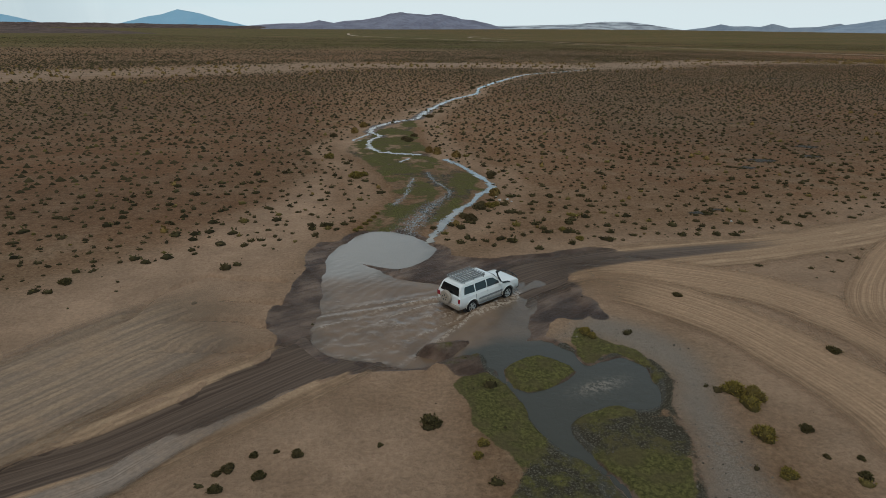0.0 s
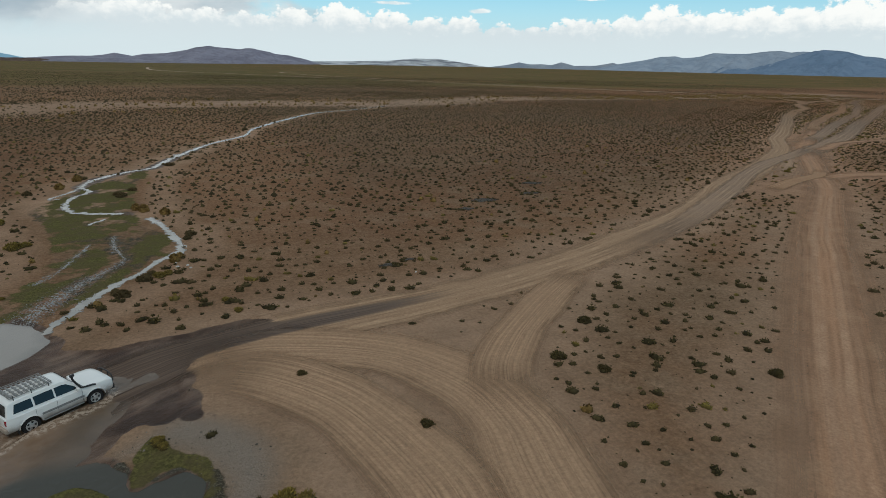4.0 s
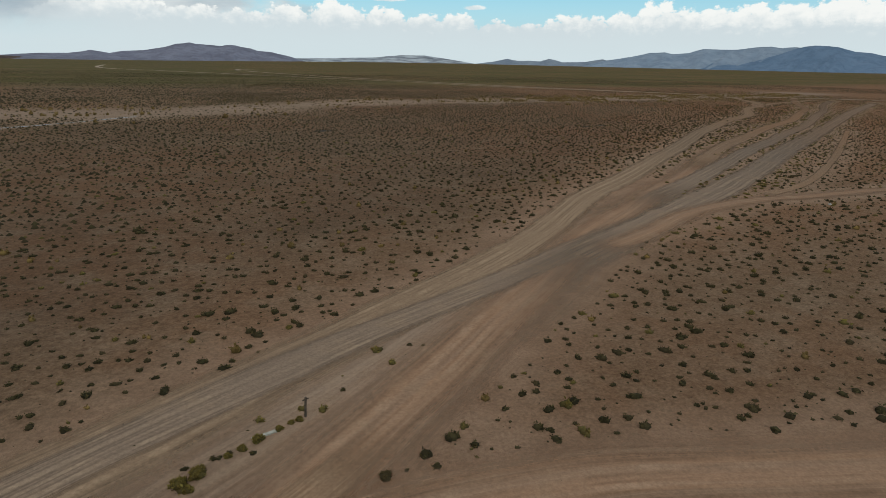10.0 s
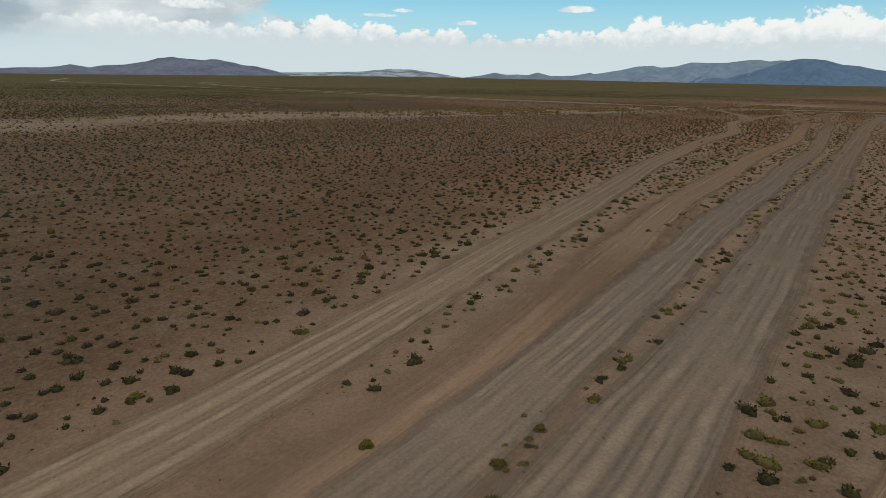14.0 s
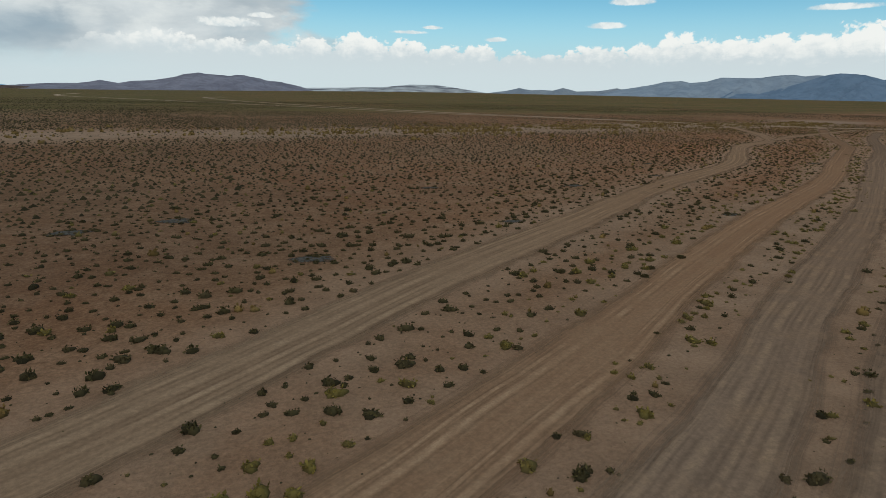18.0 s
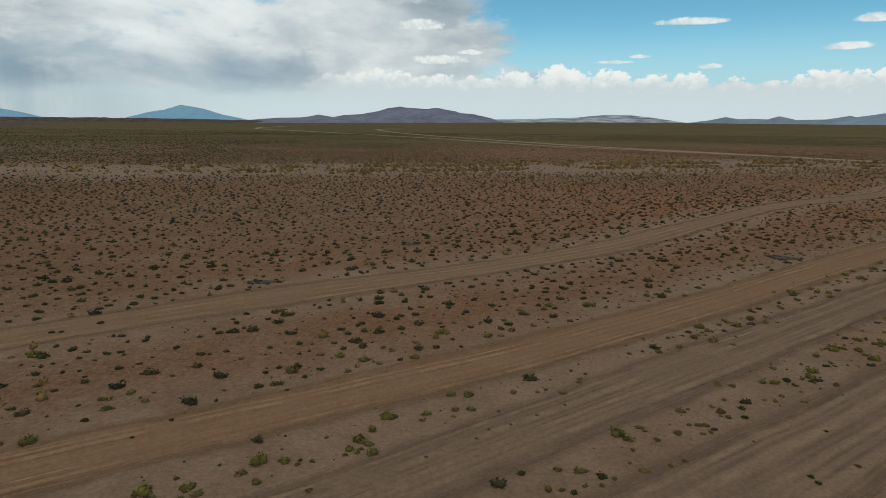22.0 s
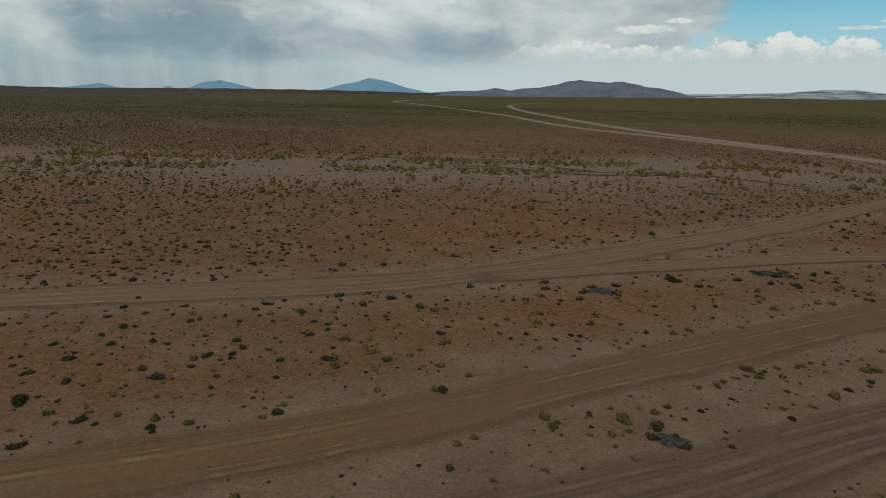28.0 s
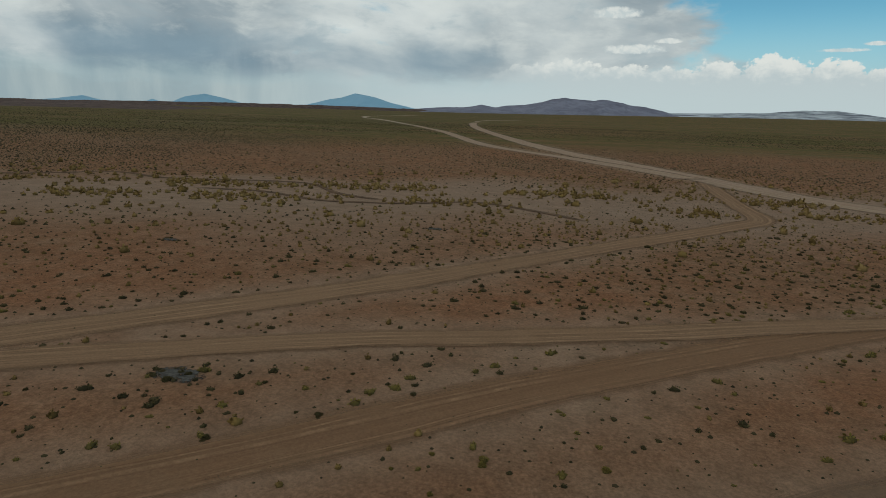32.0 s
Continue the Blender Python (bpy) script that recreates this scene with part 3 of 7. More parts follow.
def to_line(x, y, pts):
    """Distance to a polyline."""
    best = np.full(np.shape(x), 1e9)
    for (ax, ay), (bx, by) in zip(pts[:-1], pts[1:]):
        dx, dy = bx - ax, by - ay
        u = np.clip(((x - ax) * dx + (y - ay) * dy) / (dx * dx + dy * dy), 0, 1)
        best = np.minimum(best, np.hypot(x - ax - u * dx, y - ay - u * dy))
    return best


def to_area(x, y, pts):
    """Signed distance to a closed outline, negative inside."""
    d = to_line(x, y, list(pts) + [pts[0]])
    inside = np.zeros(np.shape(x), bool)
    for (ax, ay), (bx, by) in zip(pts, list(pts[1:]) + [pts[0]]):
        if ay != by:
            inside ^= ((ay > y) != (by > y)) & (x < (bx - ax) * (y - ay) / (by - ay) + ax)
    return np.where(inside, -d, d)


POOL = [(-1.9, 37.6), (-0.7, 39.4), (1.7, 39.8), (3.7, 37.5), (3.9, 35.8), (2.8, 33.7), (0.9, 32.6), (0.2, 32.2), (1.9, 30.8), (4.3, 29.5), (5.8, 28.5), (5.8, 25.9),
        (4.9, 23.8), (3.5, 22.6), (1.8, 21.7), (0.6, 22.0), (-0.6, 22.5), (-2.0, 23.0), (-2.6, 24.1), (-2.8, 25.4), (-2.6, 27.2), (-2.6, 30.8), (-2.6, 34.3)]
SPIT = [(-1.5, 34.5), (0.4, 33.5), (2.0, 32.9), (3.6, 33.9), (3.8, 31.2), (1.2, 31.6), (-0.4, 32.8)]
POOL_B = [(6.1, 22.8), (7.7, 23.4), (8.7, 22.3), (9.6, 21.3), (11.0, 21.7), (11.6, 20.4), (11.2, 18.8), (10.2, 17.7), (8.8, 18.0), (7.3, 17.4),
          (6.9, 16.5), (7.3, 15.4), (7.9, 14.0), (8.2, 12.6), (7.2, 12.6), (6.9, 14.0), (6.3, 15.5), (5.7, 16.8), (5.3, 19.3), (4.8, 21.0), (4.9, 22.4)]
MOSS = [[(3.1, 19.8), (4.2, 20.7), (5.0, 20.2), (5.6, 18.6), (5.6, 17.1), (6.1, 16.0), (7.0, 15.0), (7.4, 14.1), (7.6, 12.0), (3.4, 12.4), (4.5, 14.7), (4.1, 15.9), (3.3, 17.2), (3.4, 18.8)],
        [(5.4, 21.0), (7.2, 22.0), (8.4, 20.6), (6.0, 19.3)],
        [(9.6, 24.1), (10.2, 23.2), (10.7, 22.7), (11.5, 22.0), (11.9, 20.9), (12.0, 19.8), (11.3, 19.4), (11.5, 20.6), (10.9, 21.5), (10.3, 21.7), (9.1, 21.0), (8.8, 22.0)],
        [(7.0, 17.1), (8.1, 17.8), (9.3, 18.1), (9.8, 17.2), (10.0, 15.9), (10.8, 15.8), (10.3, 14.7), (9.4, 12.2), (8.1, 12.2), (7.7, 14.0), (7.2, 15.3), (7.6, 16.3)]]
DARK = [[(4.4, 14.6), (5.8, 16.3), (6.1, 15.9), (7.0, 15.0), (7.4, 14.1), (7.6, 12.3), (3.6, 12.4)], [(7.1, 16.9), (8.5, 17.3), (9.9, 17.6), (10.9, 17.0), (10.9, 15.6), (10.1, 14.7), (9.3, 15.1), (8.3, 15.4), (7.4, 15.5)],
        [(11.8, 21.1), (12.2, 19.8), (11.2, 18.0), (11.0, 16.2), (10.6, 14.6), (9.7, 12.5), (9.4, 13.1), (10.8, 15.8), (10.9, 17.5), (11.4, 19.3)]]
RIM = [(-4.2, 24.3), (-4.4, 23.0), (-4.7, 22.6), (-6.4, 21.0), (-7.0, 20.2), (-8.4, 19.4), (-10.4, 18.5), (-14.0, 17.0)]
SILT = [(-24.0, 7.2), (-14.0, 12.6), (-8.9, 15.1), (-7.8, 16.0), (-6.8, 17.2), (-5.7, 18.3), (-4.8, 18.9), (-3.7, 19.8), (-2.6, 20.0)]
MEADOW = [(-2.0, 75.6), (2.3, 87.3), (7.3, 93.1), (6.8, 77.5), (8.1, 61.5), (10.8, 56.1), (9.3, 47.7), (5.6, 41.6), (3.3, 37.8), (1.3, 39.2),
          (-1.1, 39.6), (-0.1, 43.4), (1.6, 48.2), (0.6, 56.6), (-1.8, 64.9), (-3.5, 69.9)]
MUD = [(-3.3, 37.5), (-4.1, 31.8), (-4.7, 28.8), (-5.2, 26.2), (-4.4, 24.5), (-4.4, 23.0), (-5.6, 21.7), (-6.6, 20.6), (-9.1, 18.4), (-12.5, 16.2), (-22.0, 11.2), (-21.0, 9.6),
       (-12.5, 14.4), (-7.9, 16.8), (-5.0, 18.7), (-3.2, 20.2), (-1.5, 20.9), (1.5, 21.0), (3.4, 20.6), (5.0, 20.7), (5.9, 22.2), (7.7, 23.4), (8.9, 25.2), (10.1, 24.9), (11.0, 26.4), (10.9, 28.5),
       (11.2, 30.2), (13.7, 32.1), (16.5, 33.6), (14.2, 35.0), (10.8, 34.1), (8.5, 33.7), (6.1, 34.0), (5.0, 34.4), (4.4, 36.2)]
MOUND = [[(3.1, 23.2), (4.2, 23.6), (4.3, 23.4), (3.5, 22.5), (2.9, 22.0), (2.0, 22.4), (1.6, 22.0), (2.1, 23.0)], [(2.9, 21.6), (3.9, 22.0), (4.7, 22.2), (4.5, 21.4), (3.6, 20.8), (2.7, 20.5), (2.0, 20.6), (2.2, 21.0)]]
SHORE = [(8.2, 23.2), (9.5, 24.3), (10.9, 25.4), (13.2, 23.6), (14.0, 21.4), (13.8, 19.4), (13.0, 17.4), (12.6, 15.6), (12.2, 13.8), (11.6, 11.0), (9.0, 11.0), (10.5, 14.6), (11.0, 16.4), (11.2, 18.0), (12.1, 19.8), (11.2, 22.1), (9.8, 23.3)]
STREAM = [(94.0, 247.0), (74.0, 223.6), (55.0, 205.7), (41.0, 180.0), (28.5, 152.5), (24.7, 137.0), (17.1, 123.3), (11.5, 109.0), (8.7, 99.5), (7.6, 95.6),
          (4.6, 92.7), (1.6, 88.2), (0.2, 82.8), (1.5, 79.2), (0.2, 76.0), (0.0, 72.0), (0.9, 68.6), (2.6, 67.4), (5.8, 66.1)]
STREAM_B = [(8.1, 63.6), (9.3, 60.6), (10.4, 55.8), (11.0, 52.6), (10.6, 50.1), (9.4, 48.6), (8.2, 46.0), (6.8, 43.9), (5.6, 41.4), (4.6, 38.8), (3.8, 37.0)]
BRANCH = [(0.1, 81.0), (-0.4, 79.6), (-2.0, 75.7), (-0.9, 75.4)]
TRICKLE = [(5.7, 57.7), (5.9, 54.2), (6.6, 51.4), (6.9, 49.4), (5.5, 46.6), (4.6, 44.9), (3.7, 42.3), (2.9, 40.5), (2.3, 38.6)]
TRICKLE_B = [(4.2, 55.2), (3.5, 51.9), (2.9, 48.5), (1.8, 45.5)]
BARE = [(4.6, 61.5), (6.9, 58.6), (8.2, 56.1), (7.4, 52.4), (6.3, 53.2), (6.2, 57.0)]
BARE_B = [(-3.6, 69.5), (-2.2, 76.0), (-1.2, 70.0), (-0.4, 62.0), (1.2, 55.0), (-0.4, 55.5), (-2.2, 64.0)]
POND = [(3.2, 62.2), (3.7, 63.2), (4.4, 64.3)]
BED = [(-260.0, 60.0), (-98.5, 179.1), (-62.0, 203.5), (-11.2, 253.8), (60.0, 262.0), (113.0, 268.5), (150.0, 292.0), (194.7, 322.0), (286.3, 331.6),
       (338.5, 346.0), (366.0, 356.1), (430.4, 376.0), (480.6, 384.0), (560.0, 400.0), (700.0, 470.0)]
MAIN = [(-40.0, 1.0), (-22.0, 10.3), (-11.8, 15.6), (-8.7, 17.2), (-5.7, 19.6), (-2.4, 22.2), (1.7, 25.2), (5.5, 28.0), (10.2, 31.0), (15.5, 32.5), (21.0, 33.2),
        (26.7, 34.2), (35.3, 36.4), (47.7, 41.1), (67.0, 50.3), (82.0, 60.0), (101.5, 70.6), (121.4, 82.5), (136.2, 92.8), (153.5, 107.4), (168.7, 117.5),
        (187.0, 130.8), (205.7, 143.8), (240.0, 169.5), (258.0, 181.5), (291.0, 204.0), (325.0, 223.5), (348.3, 243.0), (372.0, 262.5), (402.0, 278.5),
        (425.4, 300.3), (441.3, 317.3), (460.9, 341.4), (479.3, 363.6), (485.6, 373.0), (485.5, 390.0), (486.4, 420.0), (488.0, 443.0)]
SECOND = [(12.0, -6.0), (33.4, 10.7), (46.1, 20.2), (71.8, 38.6), (93.1, 52.7), (103.4, 60.9), (113.0, 68.8), (127.5, 80.2), (142.3, 91.7), (155.0, 100.0), (166.0, 107.6),
          (178.9, 115.6), (201.7, 131.2), (222.0, 144.8), (243.0, 156.8), (258.0, 166.0), (282.6, 180.3), (310.7, 195.0), (330.5, 206.6), (343.5, 215.2),
          (373.6, 234.5), (403.3, 253.5), (418.3, 265.6), (438.1, 282.0), (455.5, 297.1), (477.3, 313.8), (540.0, 360.0)]
THIRD = [(150.0, 96.5), (160.0, 102.5), (175.0, 110.6), (190.0, 119.2), (205.0, 128.0), (214.4, 133.5), (223.9, 138.8), (245.6, 150.3), (258.0, 157.8), (272.2, 165.3), (301.0, 181.3),
         (327.1, 197.3), (348.9, 210.7), (361.5, 218.8), (390.0, 235.5), (419.1, 254.5), (430.8, 263.0), (470.0, 289.0), (540.0, 330.0)]
FOURTH = [(122.0, 77.0), (137.9, 86.2), (161.4, 98.0), (180.0, 107.3), (200.0, 118.0), (220.0, 129.5), (238.0, 139.3), (277.0, 160.6), (345.0, 198.0), (415.7, 236.6), (549.0, 305.0)]
GREY = [(40.0, 36.4), (60.0, 45.6), (80.8, 58.0), (90.6, 64.3), (98.8, 69.2), (110.8, 75.6), (118.3, 79.0), (127.3, 82.9), (143.1, 90.9), (160.0, 98.6)]
SPUR = [(101.0, 59.5), (109.7, 61.0), (118.2, 60.0), (126.0, 57.4), (132.9, 55.0), (165.0, 44.0)]
SPUR_B = [(138.0, 86.0), (148.0, 89.9), (160.0, 95.5), (172.3, 98.1), (184.0, 97.5), (205.0, 96.3), (245.0, 89.0)]
LOOP = [(9.5, 30.2), (13.0, 30.9), (15.9, 30.6), (20.8, 28.0), (23.4, 23.9), (23.9, 20.0), (23.3, 16.9), (21.5, 10.0), (17.0, 2.0)]
LOOP_B = [(10.5, 29.6), (12.5, 28.9), (14.9, 27.4), (17.4, 24.0), (18.8, 19.7), (19.2, 15.5), (17.5, 9.0), (13.0, 2.0)]
CUT = [(24.0, 20.0), (26.4, 25.0), (32.4, 30.8), (40.0, 36.5)]
CROSS = [(88.0, 56.5), (101.0, 64.2), (114.0, 73.0), (128.0, 82.3), (142.0, 91.6), (155.0, 99.8), (170.0, 110.0)]
LINK = [(84.0, 54.8), (89.8, 57.3), (95.0, 59.4), (100.3, 61.0), (105.5, 62.6), (112.0, 67.0)]
BEND = [(176.0, 99.4), (182.5, 101.0), (188.6, 102.7), (199.3, 107.3), (215.5, 115.9), (237.1, 128.1), (277.0, 152.0), (300.0, 166.0)]
FORK = [(405.0, 279.5), (421.0, 289.2), (439.6, 299.0), (451.1, 303.6), (463.7, 309.1), (481.4, 317.3), (540.0, 342.0)]
CHANNEL = [(321.8, 364.5), (335.2, 363.6), (350.3, 377.0), (367.3, 373.2), (394.7, 380.2), (409.3, 368.2), (421.3, 363.3)]
CHANNEL_B = [(380.7, 362.1), (395.2, 364.0), (409.3, 358.8), (423.8, 361.6), (436.5, 368.9), (449.1, 363.0), (457.1, 356.4)]
FAR_ROAD = [(600.0, 330.0), (545.0, 368.0), (514.0, 396.7), (501.5, 412.0), (488.6, 442.5), (467.8, 491.9), (445.0, 546.0), (400.0, 684.0), (317.0, 989.0), (262.0, 1288.0), (250.0, 1520.0), (330.0, 1700.0)]
FAR_ROAD_B = [(486.0, 440.0), (470.3, 470.0), (446.6, 509.0), (397.4, 590.0), (314.5, 806.0), (160.0, 1130.0), (-20.0, 1500.0), (-61.0, 2105.0)]
LEFT_FAN = [(-34.0, 3.5), (-20.0, 14.3), (-14.6, 19.0), (-12.4, 21.5), (-10.8, 23.6), (-9.0, 25.6), (-7.2, 26.9), (-5.2, 27.6)]
ROADS = [  # name, centre line, half width, material, label
    ("road_crossing", CROSS, 7.0, M_CROSS, "bare reddish sand where the driven roads run together"),
    ("road_main", MAIN, 3.1, M_ROAD, "driven brown earth road with long wheel ruts"),
    ("road_second", SECOND[:14], 3.9, M_ROAD_RED, "driven reddish earth road with pale wheel tracks"),
    ("road_second_b", SECOND[11:], 2.8, M_TRACK, "faint brown earth track with pale wheel ruts"),
    ("road_grey", GREY, 2.0, M_ROAD_GREY, "grey gravel lane beside the brown road"),
    ("road_third", THIRD, 2.7, M_ROAD_GREY, "grey gravel track with pale wheel streaks"),
    ("road_fourth", FOURTH, 3.6, M_ROAD_GREY, "wide grey gravel road across the plain"),
    ("road_spur", SPUR, 3.3, M_ROAD_RED, "orange earth track curving off the road"),
    ("road_spur_b", SPUR_B, 2.4, M_ROAD_RED, "orange earth track curving through the shrubs"),
    ("road_loop", LOOP, 3.2, M_LOOP, "curved sandy wheel tracks beside the ford"),
    ("road_loop_b", LOOP_B, 2.7, M_LOOP, "curved sandy wheel tracks beside the pool"),
    ("road_cut", CUT, 2.1, M_LOOP, "short curved wheel track joining two roads"),
    ("road_link", LINK, 1.5, M_TRACK, "faint earth track joining two roads"),
    ("road_bend", BEND, 1.1, M_TRACK, "narrow curved earth track through the shrubs"),
    ("road_fork", FORK, 2.2, M_ROAD, "brown earth branch track leaving the road"),
    ("road_far", FAR_ROAD, 8.5, M_ROAD_PALE, "pale gravel road crossing the far plain"),
    ("road_far_b", FAR_ROAD_B, 6.5, M_ROAD_PALE, "pale earth track crossing the far plain"),
    ("dry_channel", CHANNEL, 1.1, M_CHANNEL, "dark silty channel winding in the dry river bed"),
    ("dry_channel_b", CHANNEL_B, 0.9, M_CHANNEL, "dark silty channel winding in the dry river bed"),
    ("wet_silt", SILT, 0.85, M_SILT, "strip of pale wet silt along the muddy road"),
    ("road_left", LEFT_FAN, 5.4, M_FAN, "grey sandy fan of wheel ruts leading to the ford"),
]
SHALLOW = [(4.3, 29.8), (5.8, 31.6), (7.6, 31.4), (9.8, 31.2), (10.6, 29.8), (9.6, 28.0), (8.9, 26.4), (7.9, 25.0), (7.0, 23.6), (5.9, 22.6), (4.7, 21.9), (3.8, 23.0), (5.0, 25.5)]
CRACKS = [[(-16.8, 23.0), (-13.5, 24.6), (-11.8, 26.6), (-11.1, 29.8), (-9.4, 32.2), (-7.8, 31.6), (-6.1, 31.3), (-4.9, 31.0)], [(-9.6, 26.5), (-8.0, 26.6), (-6.2, 26.4), (-5.2, 25.6)],
          [(-9.2, 23.8), (-7.9, 23.6), (-6.3, 23.4), (-4.7, 23.5)], [(-7.8, 28.8), (-6.3, 28.5), (-4.7, 28.2)]]


def rounded(pts, n=3):
    """A closed outline with its corners rounded off."""
    p = np.array(pts, float)
    a, b, c, d = np.roll(p, 1, 0), p, np.roll(p, -1, 0), np.roll(p, -2, 0)
    us = np.arange(n)[:, None, None] / n
    q = 0.5 * (2 * b + (c - a) * us + (2 * a - 5 * b + 4 * c - d) * us ** 2 + (3 * b - a - 3 * c + d) * us ** 3)
    return [tuple(v) for v in q.transpose(1, 0, 2).reshape(-1, 2)]


POOL, SPIT, POOL_B, MEADOW, MUD, SHALLOW, SHORE = [rounded(v) for v in (POOL, SPIT, POOL_B, MEADOW, MUD, SHALLOW, SHORE)]
MOSS, DARK, MOUND = [[rounded(v) for v in group] for group in (MOSS, DARK, MOUND)]
WATER_Z = -0.185


def far_rise(x, y):
    """The plain climbs gently towards the far right."""
    dx, dy = x - 230.0, y - 130.0
    r, a = np.hypot(dx, dy), np.degrees(np.arctan2(-dx, dy))
    up = (15.0 * smooth(-a, -42, -8) + 40.0 * smooth(-a, -18, 26) * (1 - 0.12 * smooth(-a, 30, 60))) * (1 - smooth(-a, 90, 130))
    return up * smooth(r, 600, 4900)


def height(x, y):
    x, y = np.asarray(x, float), np.asarray(y, float)
    h = 0.5 * (vnoise(x, y, 0.012, 3) - 0.5)
    near = (x > -40) & (x < 60) & (y < 120)
    if near.any():
        px, py = x[near], y[near]
        rag = 0.9 * (fnoise(px, py, 0.55, 21, 4) - 0.5)
        g = h[near] * 0.2 + 0.06 * (fnoise(px, py, 0.6, 9, 3) - 0.5) * (1 - smooth(px, 14, 17)) * (1 - smooth(py, 40, 46))
        pool = to_area(px, py, POOL) + rag * 0.7
        spit = to_area(px, py, SPIT) + rag * 0.4
        pool = np.maximum(pool, -spit - 0.25)
        for m in MOUND:
            pool = np.maximum(pool, -to_area(px, py, m) - 0.1)
        pool_b = to_area(px, py, POOL_B) + rag * 0.6
        for m in MOSS:
            pool_b = np.maximum(pool_b, -to_area(px, py, m) - 0.05 + rag * 0.2)
        mud = to_area(px, py, MUD) + rag
        g -= 0.135 * (1 - smooth(mud, -0.32, 0.06))
        g = g - 0.42 * (1 - smooth(pool, -1.0, 0.55)) - 0.09 * (1 - smooth(pool_b, 0.5, 2.5)) * (1 - smooth(mud, -1.5, 0.0)) - 0.40 * (1 - smooth(pool_b, -0.40, 0.10))
        g -= 0.09 * (1 - smooth(pool_b, 0.3, 2.2)) * smooth(mud, -0.2, 0.3)
        g -= 0.10 * (1 - smooth(to_area(px, py, SHALLOW) + rag * 1.2, -1.2, 0.5)) * smooth(pool, -0.2, 0.4)
        lea = 1 - smooth(to_area(px, py, MEADOW), -0.9, 0.1)
        thread = 1 - smooth(to_line(px, py, TRICKLE), 0.3, 1.2)
        g += lea * (0.13 * (fnoise(px, py, 1.5, 29, 2) - 0.5) - 0.012 - 0.035 * thread)
        for line in CRACKS:
            g -= 0.24 * (1 - smooth(to_line(px, py, line) + 0.35 * rag, 0.05, 0.36)) * smooth(px, -17.0, -11.0)
        g += 0.09 * (1 - smooth(to_line(px, py, RIM) + 0.6 * rag, 0.1, 0.7)) * smooth(mud, -0.1, 0.25)
        for m in MOUND:
            g += 0.42 * (1 - smooth(to_area(px, py, m) + 0.25 * rag, -0.30, 0.12))
        for m in MOSS:
            g += (0.02 + 0.10 * (fnoise(px, py, 2.0, 37, 2) - 0.5)) * (1 - smooth(to_area(px, py, m) + 0.3 * rag, -0.16, 0.05))
        h[near] = g
    return h + far_rise(x, y)


def wetness(x, y):
    w = np.zeros(np.shape(x))
    near = (x > -40) & (x < 60) & (y < 120)
    if near.any():
        px, py = x[near], y[near]
        a = 1 - smooth(to_area(px, py, MUD) + 0.9 * (fnoise(px, py, 0.55, 21, 4) - 0.5), -0.22, 0.16)
        b = (1 - smooth(np.minimum(to_area(px, py, POOL), to_area(px, py, POOL_B)), -0.3, 0.7))
        c = (1 - smooth(to_line(px, py, [(9.0, 31.0), (15.5, 32.9), (21.0, 33.8), (28.0, 35.0), (34.0, 36.6), (44.0, 40.4)]), 0.4, 1.5)) * (1 - smooth(px, 14, 40)) * 0.8
        d = 0.42 * (1 - smooth(to_area(px, py, MEADOW), -0.8, 0.8))
        e = 0.6 * (1 - smooth(to_line(px, py, STREAM), 0.8, 1.8))
        f = (1 - smooth(to_line(px, py, [(10.2, 29.6), (10.9, 27.3), (11.2, 25.0)]) + 1.3 * (fnoise(px, py, 0.9, 25, 3) - 0.5), 0.2, 0.9)) * 0.8
        w[near] = np.max([a, b, c, d, e, f], axis=0)
    return w


def add_values(me, **layers):
    for name, values in layers.items():
        me.attributes.new(name, "FLOAT", "POINT").data.foreach_set("value", np.ascontiguousarray(values, dtype=np.float32).ravel())


def grid_mesh(name, px, py, pz, uv=None):
    """A mesh from 2D arrays of points."""
    r, c = px.shape
    co = np.stack([px, py, pz], -1).reshape(-1, 3)
    k = np.arange(r * c).reshape(r, c)
    quads = np.stack([k[:-1, :-1], k[:-1, 1:], k[1:, 1:], k[1:, :-1]], -1).reshape(-1, 4)
    me = bpy.data.meshes.new(name)
    me.vertices.add(len(co))
    me.vertices.foreach_set("co", co.ravel())
    me.loops.add(quads.size)
    me.loops.foreach_set("vertex_index", quads.ravel().astype(np.int32))
    me.polygons.add(len(quads))
    me.polygons.foreach_set("loop_start", np.arange(0, quads.size, 4, dtype=np.int32))
    if uv is not None:
        me.uv_layers.new(name="UVMap").data.foreach_set("uv", uv.reshape(-1, 2)[quads.ravel()].ravel().astype(np.float32))
    me.update(calc_edges=True)
    me.polygons.foreach_set("use_smooth", np.ones(len(quads), bool))
    return me


def stretch(lo, hi, far, factor=1.16):
    """Coordinates growing away from lo..hi out to far."""
    out, step, at = [], (hi[1] - hi[0]), hi[1]
    while at < far:
        step *= factor
        at += step
        out.append(at)
    return out


xs = np.concatenate([np.arange(-14, 14, 0.19), np.arange(14, 22, 0.32), np.arange(22, 40, 0.9), np.arange(40, 560, 4.0)])
xs = np.concatenate([-np.array(stretch(0, (13.0, 14.0), 5300))[::-1], xs, stretch(0, (556.0, 559.5), 5600)])
ys = np.concatenate([np.arange(11, 36, 0.16), np.arange(36, 42, 0.25), np.arange(42, 66, 0.38), np.arange(66, 105, 0.7), np.arange(105, 600, 4.5)])
ys = np.concatenate([-np.array(stretch(0, (-12.0, -10.0), 4900))[::-1], ys, stretch(0, (596.0, 600.0), 5400)])
gx, gy = np.meshgrid(xs, ys)
me = grid_mesh("ground", gx, gy, height(gx.ravel(), gy.ravel()).reshape(gx.shape))
